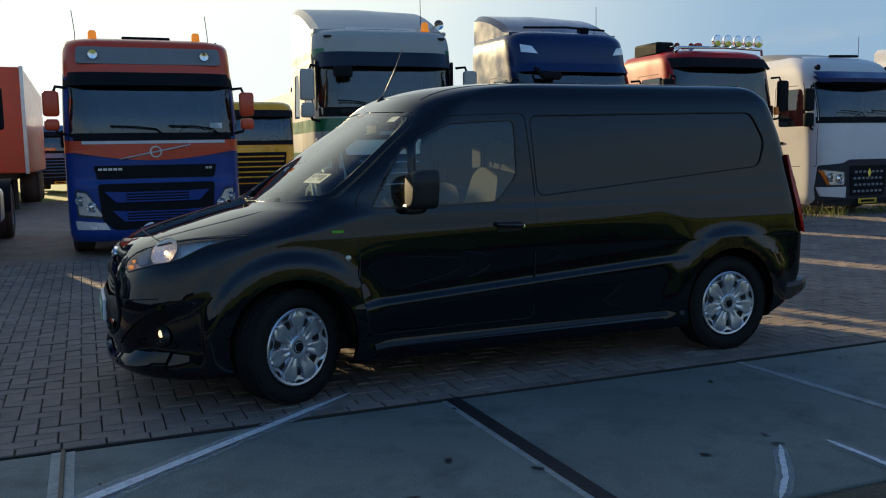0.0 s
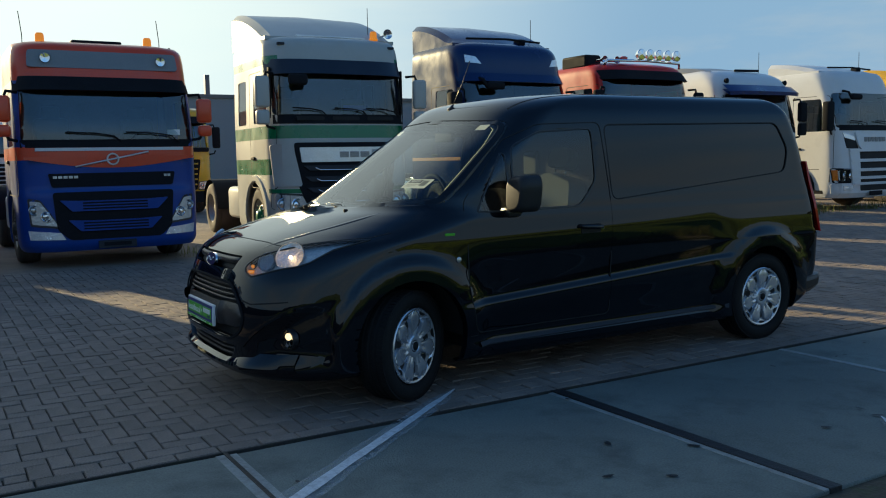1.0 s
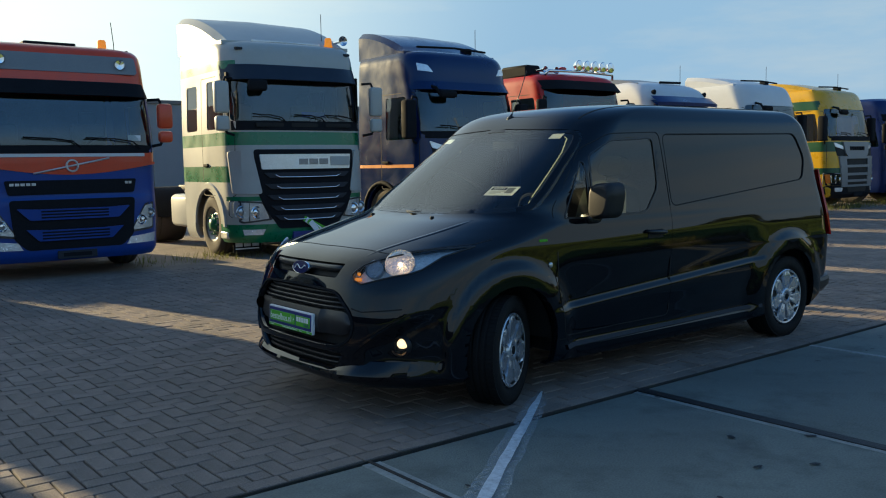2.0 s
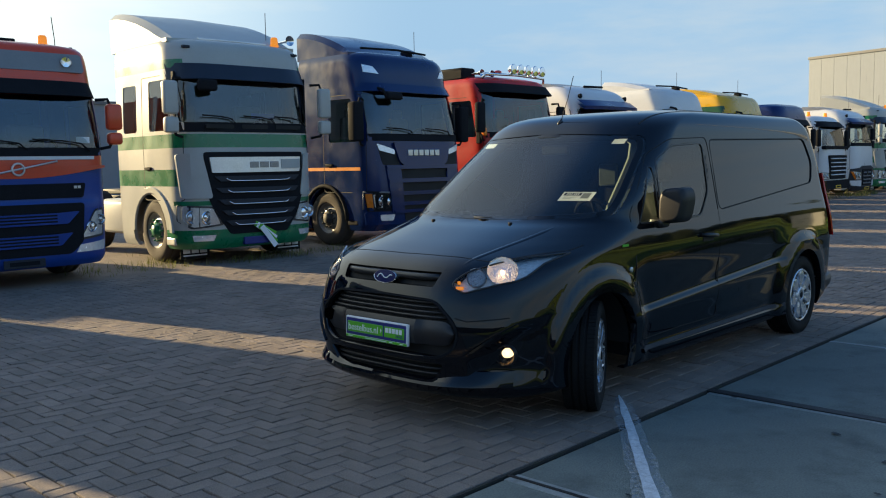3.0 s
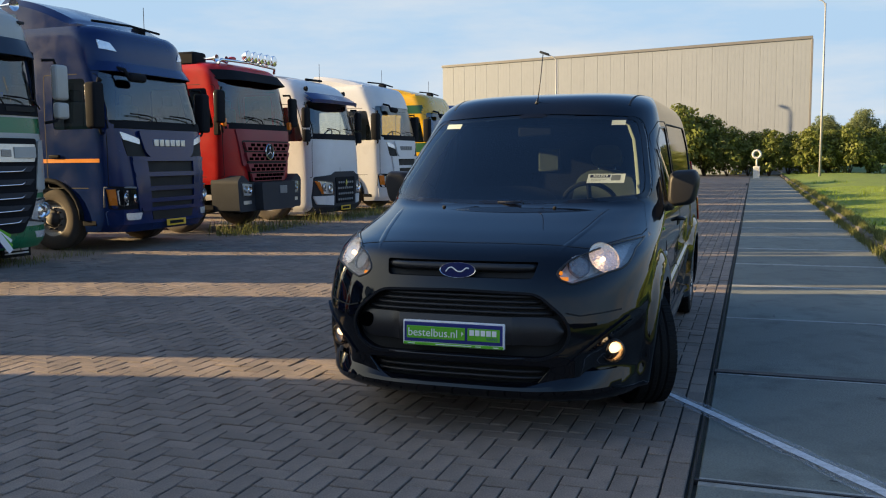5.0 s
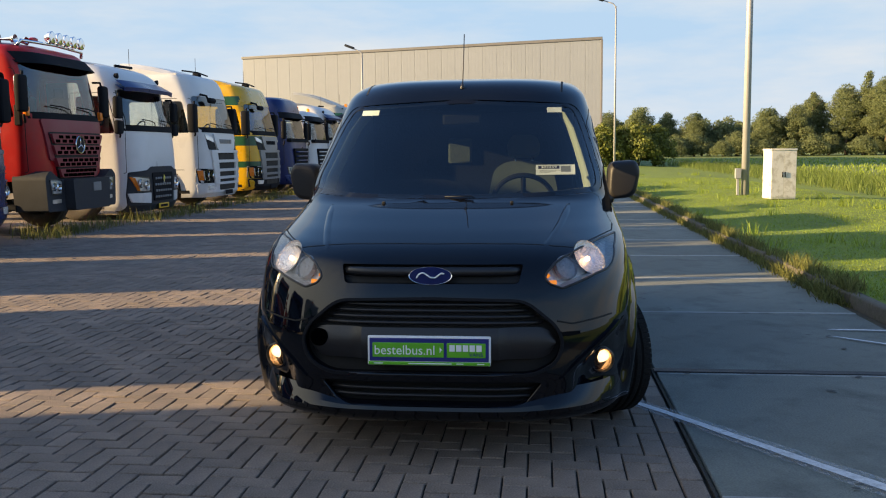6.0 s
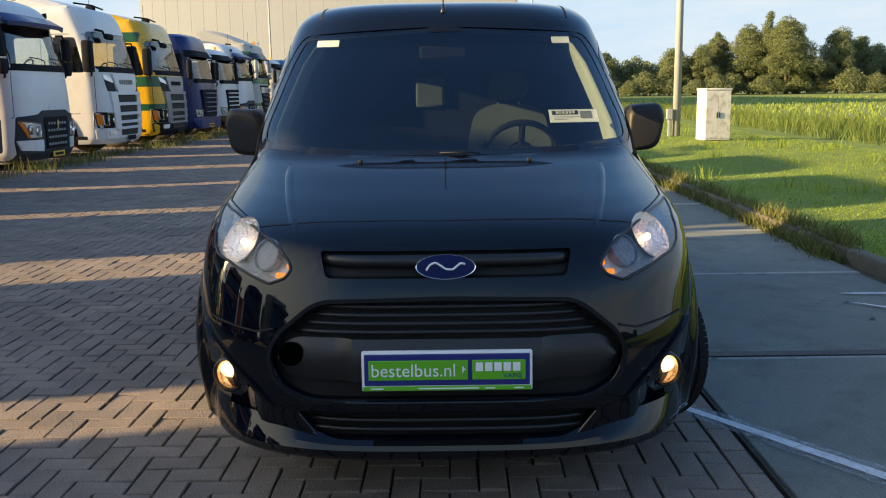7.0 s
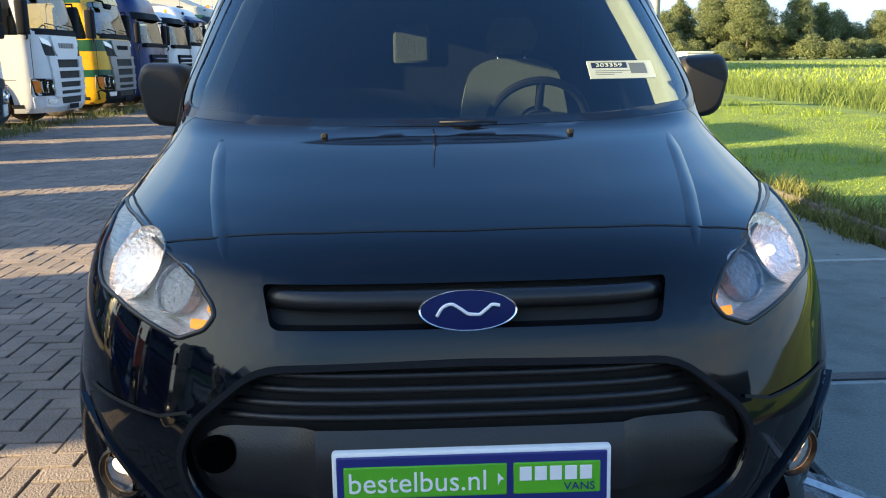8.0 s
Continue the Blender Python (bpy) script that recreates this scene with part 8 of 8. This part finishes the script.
# copies beyond x = -6 stand out of view, added to shade the yard
for src, x, dy, yaw in ((t_wv, 33.0, 0.1, 0), (t_cream, 36.5, 0.2, 0), (t_far, 39.9, 0, 0), (t_far, 46.6, 0.1, 1), (t_sky, 50.0, 0, 0), (t_wv, 53.4, 0.1, 0), (t_far, 57.0, 0, 0), (t_yel, 63.6, 0.3, 0),
                        (t_navy, -2.38, 0.1, 0), (t_cream, -6.2, 0.0, 0), (t_far, -9.7, 0, 0), (t_white, -13.3, 0, 0), (t_blue, -16.9, 0, 0)):
    copy_thing(src, pose(x, 13.4 + dy, 0, 0, 0, yaw))

# red trailer in the yard behind
rb = empty("trailer", pose(-2.55, 26.3, 0), "tall red box trailer parked behind the trucks", "trailer")
part("box", box(-1.27, 1.27, 0.0, 12.0, 1.10, 3.95, 0.04), "orange_paint", rb)
part("corner_post", box(1.19, 1.285, -0.02, 0.08, 1.08, 3.97, 0.01), "alu", rb)
part("frame", box(-0.5, 0.5, 0.1, 11.8, 0.80, 1.10, 0.02), "chassis", rb)
for y in (7.6, 8.9, 10.2):
    for s in (-1, 1):
        truck_wheel(rb, s * 1.2, y, dual=True)
for s in (-1, 1):
    part("landing_leg", box(s * 0.75 - 0.07, s * 0.75 + 0.07, 2.4, 2.54, 0.0, 0.9, 0.01), "chassis", rb)
# second trailer, out of view, added to cut a sun strip short
copy_thing(rb, pose(-5.35, 26.3, 0))
for src, x, dy in ((t_far, -15.0, 0.3), (t_navy, -11.4, 0), (t_white, -7.9, 0.2), (t_far, -4.4, 0), (t_sky, -0.9, 0.4), (t_navy, 2.6, 0.1)):
    copy_thing(src, pose(x, 43.5 + dy, 0))
# low shed and a yellow lorry in the yard behind
shed = empty("shed", pose(14, 46, 0), "long low grey shed with a chimney behind the trucks", "shed")
part("wall", box(-3.5, 22, 0, 14, -0.1, 4.85, 0.02), "cladding", shed)
part("roof_trim", box(-3.6, 22.1, -0.1, 0.2, 4.80, 5.0, 0.02), "cladding_trim", shed)
part("chimney", box(-1.96, -1.72, 1.0, 1.3, 4.8, 6.1, 0.02), "cladding_trim", shed)
copy_thing(t_yel, pose(4.7, 25.0, 0, 0, 0, 0))
copy_thing(t_far, pose(0.9, 33.0, 0, 0, 0, 0))
copy_thing(t_far, pose(-6.2, 31.0, 0, 0, 0, 0))

# ---------------------------------------------------------------- plants
def mesh_of(name, verts, faces, material):
    me = bpy.data.meshes.new(name)
    me.from_pydata(verts, [], faces)
    me.materials.append(M[material])
    return me


def blades(name, spots, h0, h1, w, lean, material, label, category, seed, fold=True):
    """Grass: one bent blade of two faces for each spot (x, y, z, scale)."""
    rg = np.random.default_rng(seed)
    n = len(spots)
    p = np.asarray(spots, float)
    a = rg.uniform(0, 2 * np.pi, n)
    h = rg.uniform(h0, h1, n) * p[:, 3]
    side = np.stack([np.cos(a), np.sin(a), 0 * a], 1) * (w * rg.uniform(0.6, 1.3, n) * np.sqrt(p[:, 3]))[:, None]
    b = rg.uniform(0, 2 * np.pi, n)
    tip = np.stack([np.cos(b), np.sin(b), 0 * b], 1) * (h * rg.uniform(0.2, 1.0, n) * lean)[:, None]
    base = p[:, :3] - [0, 0, 0.01]
    up = np.stack([0 * h, 0 * h, h], 1)
    v = np.stack([base - side, base + side, base + up * 0.6 + tip * 0.35 + side * 0.7, base + up * 0.6 + tip * 0.35 - side * 0.7, base + up + tip], 1).reshape(-1, 3)
    f = []
    for k in range(0, 5 * n, 5):
        f.append((k, k + 1, k + 2, k + 3))
        f.append((k + 3, k + 2, k + 4))
    ob = new(name, mesh_of(name, v.tolist(), f, material))
    return tagged(ob, label, category, kind="stuff")


rg = np.random.default_rng(11)


def verge_spots(n, x0, x1, y0, y1, scale, power=1.0):
    xs = x0 + (x1 - x0) * rg.uniform(0, 1, n) ** power
    ys = rg.uniform(y0, y1, n)
    return [(x, y, verge_z(x, y), scale * (0.7 + 0.6 * rg.uniform())) for x, y in zip(xs, ys)]


blades("grass", verge_spots(90000, 4.2, 34, -2.6, 2.28, 1.0, 1.7), 0.014, 0.036, 0.005, 0.9, "blade", "short mown grass on the verge", "grass", 1)
tuft = []
for k in range(60):
    cx, cy, s = rg.uniform(7, 40), rg.uniform(-2.4, 2.2), rg.uniform(0.8, 1.6)
    for q in range(24):
        x, y = cx + rg.normal(0, 0.10), min(cy + rg.normal(0, 0.10), 2.28)
        tuft.append((x, y, verge_z(x, y), s))
blades("long_grass", tuft, 0.08, 0.17, 0.006, 0.7, "blade", "longer tufts standing in the mown verge", "grass", 2)
weed = []
for k in range(900):
    cx, s = 4.6 + 40 * rg.uniform() ** 1.3, rg.uniform(0.5, 1.5)
    cy = rg.choice([2.27, 2.40, 2.46, 2.50])
    for q in range(26):
        x, y = cx + rg.normal(0, 0.12), cy + rg.normal(0, 0.045)
        weed.append((x, y, 0.10 if y < 2.40 else -0.01, s))
blades("kerb_weeds", weed, 0.04, 0.14, 0.006, 0.9, "weed", "dry yellowish weeds growing over the kerb", "weeds", 3)
weed = []
for k in range(170):
    cx, cy, s = rg.uniform(10, 34), 13.15 + abs(rg.normal(0, 0.5)), rg.uniform(0.5, 1.5)
    for q in range(22):
        weed.append((cx + rg.normal(0, 0.18), cy + rg.normal(0, 0.12), -0.01, s))
for k in range(60):
    cx, cy, s = rg.uniform(2.2, 7.3), 13.7 + abs(rg.normal(0, 0.7)), rg.uniform(0.3, 0.8)
    for q in range(18):
        weed.append((cx + rg.normal(0, 0.15), cy + rg.normal(0, 0.12), -0.01, s))
blades("yard_weeds", weed, 0.08, 0.26, 0.006, 0.7, "weed", "tall dry weeds along the front of the parked trucks", "weeds", 4)
reed = []
for k in range(26000):
    x = 9 + 60 * rg.uniform() ** 1.4
    y = -3.0 - 5.0 * rg.uniform() ** 0.8 - 0.03 * (x - 9)
    reed.append((x, y, -0.04 if y < -6.4 else verge_z(x, y), 0.6 + 0.8 * rg.uniform()))
blades("ditch_reeds", reed, 0.16, 0.48, 0.009, 0.9, "reed", "rough reeds and tall grass along a ditch", "reeds", 5)
crop = []
for k in range(22000):
    x = 12 + 110 * rg.uniform() ** 1.5
    crop.append((x, -8 - (18 + 0.55 * x) * rg.uniform(), -0.06, 0.7 + 0.6 * rg.uniform()))
blades("field_grass", crop, 0.12, 0.28, 0.03, 0.6, "blade", "meadow grass of the field behind the ditch", "grass", 6)


def crown_mesh(name, material, seed, lobes, leaf, per):
    """A crown of many small leaf clumps, gathered in uneven lobes (x, y, z, radius) with gaps between."""
    g = np.random.default_rng(seed)
    unit = lambda q: q / np.linalg.norm(q, axis=1)[:, None]
    quads = []
    for lx, ly, lz, lr in lobes:
        n = max(12, int(per * lr * lr))
        d = unit(g.normal(size=(n, 3)))
        r = lr * (0.50 + 0.50 * g.uniform(size=n) ** 0.5) * (1 + 0.22 * np.sin(d[:, 0] * 7 + seed) * np.cos(d[:, 2] * 6 + lx))
        c = d * r[:, None] * [1, 1, 0.85] + [lx, ly, lz]
        nn = unit(d + g.normal(0, 0.6, (n, 3)))
        a = unit(np.cross(nn, g.normal(size=(n, 3))))
        b = np.cross(nn, a)
        s = (leaf * g.uniform(0.5, 1.3, n))[:, None]
        quads.append(np.stack([c - a * s, c - b * s * 0.6, c + a * s, c + b * s * 0.6], 1))
    v = np.concatenate(quads).reshape(-1, 3)
    return mesh_of(name, v.tolist(), [(k, k + 1, k + 2, k + 3) for k in range(0, len(v), 4)], material)


def tree(name, label, seed, h, spread, material, leaf, per, m, trunk=True, narrow=1.0):
    g = random.Random(seed)
    ob = empty(name, m, label, "tree" if trunk else "bush", "trees along the field" if trunk else "bushes before the warehouse")
    lobes = []
    n = 44 if trunk else 18
    for k in range(n):
        u = (k + 0.5) / n
        z = h * (0.28 + 0.60 * u) if trunk else h * (0.18 + 0.62 * u)
        rr = spread * (1.0 - 0.6 * abs(u - 0.35)) * (0.30 if trunk else 0.36)
        a = k * 2.4 + seed
        off = spread * g.uniform(0.30, 0.92) * (1 - u * 0.72) * narrow
        z += h * g.uniform(-0.06, 0.06)
        lobes.append((off * math.cos(a), off * math.sin(a), z, rr * g.uniform(0.6, 1.3)))
    lobes.append((0, 0, h * 0.60, spread * 0.55))
    lobes.append((spread * 0.1, 0, h * 0.88, spread * 0.26))
    if trunk:
        tb = tube([(0, 0, -0.2), (0.1, 0.05, h * 0.25), (-0.05, 0.1, h * 0.5), (0, 0, h * 0.8)], h * 0.025, 8, r_end=h * 0.006)
        for k in range(5):
            a, z = k * 1.26 + seed, h * (0.28 + 0.09 * k)
            tube_into(tb, [(0, 0, z), (spread * 0.3 * math.cos(a), spread * 0.3 * math.sin(a), z + h * 0.10), (spread * 0.6 * math.cos(a), spread * 0.6 * math.sin(a), z + h * 0.16)], h * 0.010, 6, r_end=h * 0.003)
        part("trunk", tb, "bark", ob)
    else:
        tb = bmesh.new()
        for k in range(5):
            a = k * 1.26 + seed
            tube_into(tb, [(0, 0, -0.1), (spread * 0.25 * math.cos(a), spread * 0.25 * math.sin(a), h * 0.4), (spread * 0.45 * math.cos(a), spread * 0.45 * math.sin(a), h * 0.75)], 0.05, 6, r_end=0.012)
        part("stems", tb, "bark", ob)
    cr = new("crown", crown_mesh("crown", material, seed, lobes, leaf, per))
    cr.parent = ob
    return ob


kinds = [tree("tree", "broad leafy tree at the field's far edge", 21, 10.0, 4.6, "leaf", 0.13, 330, pose(172, -14, 0)),
         tree("tree", "broad leafy tree at the field's far edge", 22, 10.0, 4.0, "leaf", 0.13, 350, pose(170, -43, 0)),
         tree("tree", "tall full tree in a wood beyond the field", 23, 15.0, 6.0, "leaf", 0.15, 250, pose(166, -58, 0)),
         tree("tree", "slender tall tree above the wood", 24, 15.0, 3.2, "leaf", 0.13, 380, pose(175, -63, 0), narrow=0.6)]
hedge = tree("bush", "dense dark undergrowth below the far trees", 25, 4.0, 3.4, "leaf", 0.13, 320, pose(165, -20, 0), trunk=False)
tr = random.Random(5)
for k, x, y, s in ((0, 176, -8.5, 0.92), (1, 174, -19.5, 0.9), (0, 171, -24.5, 0.86), (1, 178, -34.0, 0.72), (0, 171, -38.2, 0.94), (2, 176, -48.0, 0.82), (2, 171, -52.6, 0.93), (3, 169, -55.5, 1.10), (2, 180, -63.5, 1.0),
                   (2, 168, -68.5, 0.86), (0, 172, -74.0, 1.12), (1, 175, -79.5, 1.0), (0, 170, -85.5, 0.95), (1, 174, -92.0, 0.9), (0, 178, -99.0, 0.95), (1, 172, -106.0, 0.9), (3, 173, -47.0, 0.86), (0, 176, -1.5, 0.8),
                   (1, 182, -29.5, 0.5), (0, 185, -14.0, 0.85), (1, 186, -41.0, 0.95)):
    copy_thing(kinds[k], pose(x, y, 0, 0, 0, tr.uniform(0, 360)) @ Matrix.Diagonal((s, s, s, 1)))
for k in range(27):
    s = tr.uniform(1.2, 1.7)
    copy_thing(hedge, pose(176 + tr.uniform(-3, 4), 2 - 4.1 * k, 0, 0, 0, tr.uniform(0, 360)) @ Matrix.Diagonal((s, s, s * 1.1, 1)))
    s = tr.uniform(0.7, 1.15)
    copy_thing(hedge, pose(163 + tr.uniform(-3, 4), 1 - 4.1 * k, 0, 0, 0, tr.uniform(0, 360)) @ Matrix.Diagonal((s * 1.2, s * 1.2, s, 1)))
bush = tree("bush", "yellow-green leafy bush in front of the warehouse", 31, 3.4, 2.1, "leaf_bush", 0.11, 640, pose(62.5, 12.2, 0), trunk=False)
for x, y, s in ((61.5, 9.3, 1.50), (62.4, 7.6, 1.28), (61.6, 6.0, 1.02), (62.2, 4.6, 0.92), (61.8, 3.2, 0.96), (62.5, 1.9, 0.90), (61.5, 0.7, 0.98), (62.3, -0.6, 0.92), (62.0, -1.9, 1.0), (63.0, -3.3, 0.95), (62.8, 10.9, 1.20), (64, 13.8, 0.9)):
    copy_thing(bush, pose(x, y, 0, 0, 0, tr.uniform(0, 360)) @ Matrix.Diagonal((s, s, s, 1)))

# ---------------------------------------------------------------- herringbone pavers
U = 0.1055


def paver_boxes(x0, x1, y0, y1):
    """Places (cx, cy, lengthwise) of the pavers in a stretch of the yard."""
    out = []
    for i in range(int(math.floor(x0 / U)) - 1, int(math.ceil(x1 / U)) + 1):
        for j in range(int(math.floor((y0 - EDGE - U) / U)), int(math.ceil((y1 - EDGE - U) / U)) + 1):
            s = (i - j) % 4
            x, y = i * U, EDGE + 0.112 + j * U
            if s == 0 and x0 <= x < x1 and y0 <= y < y1:
                out.append((x + U, y + U / 2, True))
            elif s == 3 and x0 <= x < x1 and y0 <= y < y1:
                out.append((x + U / 2, y + U, False))
            elif s == 2 and j == 0 and x0 <= x < x1 and y0 <= y < y1:
                out.append((x + U / 2, y + U / 2, None))
    return [b for b in out if b[1] - (U if b[2] is False else U / 2) > EDGE + 0.108]


PT = np.array([(-1, -1, 0), (1, -1, 0), (1, 1, 0), (-1, 1, 0)], float)


def joined_pavers(name, items, chamfer, label, seed):
    g = np.random.default_rng(seed)
    n = len(items)
    c = np.array([(b[0], b[1]) for b in items])
    half = np.array([{True: (U, U / 2), False: (U / 2, U), None: (U / 2, U / 2)}[b[2]] for b in items]) - 0.0037 - g.uniform(0, 0.0014, (n, 2))
    z = g.normal(0, 0.0016, n)
    tx, ty = g.normal(0, 0.012, n), g.normal(0, 0.012, n)
    rings = [(0.0, -0.022), (0.0, -0.004), (0.0034, 0.0)] if chamfer else [(0.0, -0.022), (0.002, 0.0)]
    v = []
    for inset, dz in rings:
        o = PT[None, :, :2] * (half[:, None, :] - inset)
        zz = (z + dz)[:, None] + o[:, :, 0] * tx[:, None] + o[:, :, 1] * ty[:, None]
        v.append(np.concatenate([c[:, None, :] + o, zz[:, :, None]], 2))
    v = np.stack(v, 1).reshape(-1, 3)
    f = []
    m = len(rings) * 4
    for k in range(n):
        b = k * m
        for r in range(len(rings) - 1):
            for q in range(4):
                f.append((b + r * 4 + q, b + r * 4 + (q + 1) % 4, b + r * 4 + 4 + (q + 1) % 4, b + r * 4 + 4 + q))
        b += (len(rings) - 1) * 4
        f.append((b, b + 1, b + 2, b + 3))
    ob = new(name, mesh_of(name, v.tolist(), f, "paver"))
    return tagged(ob, label, "paving", kind="stuff")


near_x, near_y = (-1.35, 0.85), (4.45, 7.45)
every = paver_boxes(-5.5, 17.0, EDGE, 13.25)
isnear = lambda b: b[2] is not None and near_x[0] < b[0] < near_x[1] and near_y[0] < b[1] < near_y[1]
joined_pavers("pavers", [b for b in every if not isnear(b)], True, "dark purplish concrete pavers laid in herringbone", 3)
joined_pavers("pavers", paver_boxes(17.0, 44.0, EDGE, 13.25), False, "dark purplish concrete pavers further along the yard", 4)
# header course along the slabs
joined_pavers("edge_course", [(-8 + 0.211 * k, EDGE + 0.058, True) for k in range(230)], True, "straight edging course of pavers beside the slabs", 5)
tagged(sheet("yard_beyond", -14, 66, 13.25, 34, 30, 20, lambda x, y: -0.004, "paver", "worn paving under and behind the parked trucks", "paving"))
sheet("yard_end", 44, 66, EDGE, 13.25, 6, 4, lambda x, y: -0.003, "paver", "paving at the far end of the yard", "paving")
sheet("yard_start", -14, -5.5, EDGE + 0.12, 13.25, 6, 4, lambda x, y: -0.003, "paver", "paving at the near end of the yard", "paving")
patch = empty("paver_field", Matrix.Translation((-0.25, 6, 0)), "dark purplish pavers in herringbone before the van", "paving", kind="structure")


def paver_mesh():
    bm = box(-(U - 0.0041), U - 0.0041, -(U / 2 - 0.0041), U / 2 - 0.0041, -0.022, 0.0)
    tops = [e for e in bm.edges if all(v.co.z > -0.001 for v in e.verts)]
    bmesh.ops.bevel(bm, geom=tops, offset=0.0034, segments=1, affect="EDGES")
    me = bpy.data.meshes.new("paver")
    bm.to_mesh(me)
    bm.free()
    me.materials.append(M["paver_one"])
    return me


paver_me = paver_mesh()
for cx, cy, lengthwise in every:
    if isnear((cx, cy, lengthwise)):
        ob = new("paver", paver_me)
        ob.parent = patch
        ob.matrix_basis = pose(cx + 0.25, cy - 6, rnd.gauss(0, 0.0016), rnd.gauss(0, 0.6), rnd.gauss(0, 0.6), (0 if lengthwise else 90) + rnd.gauss(0, 0.4))
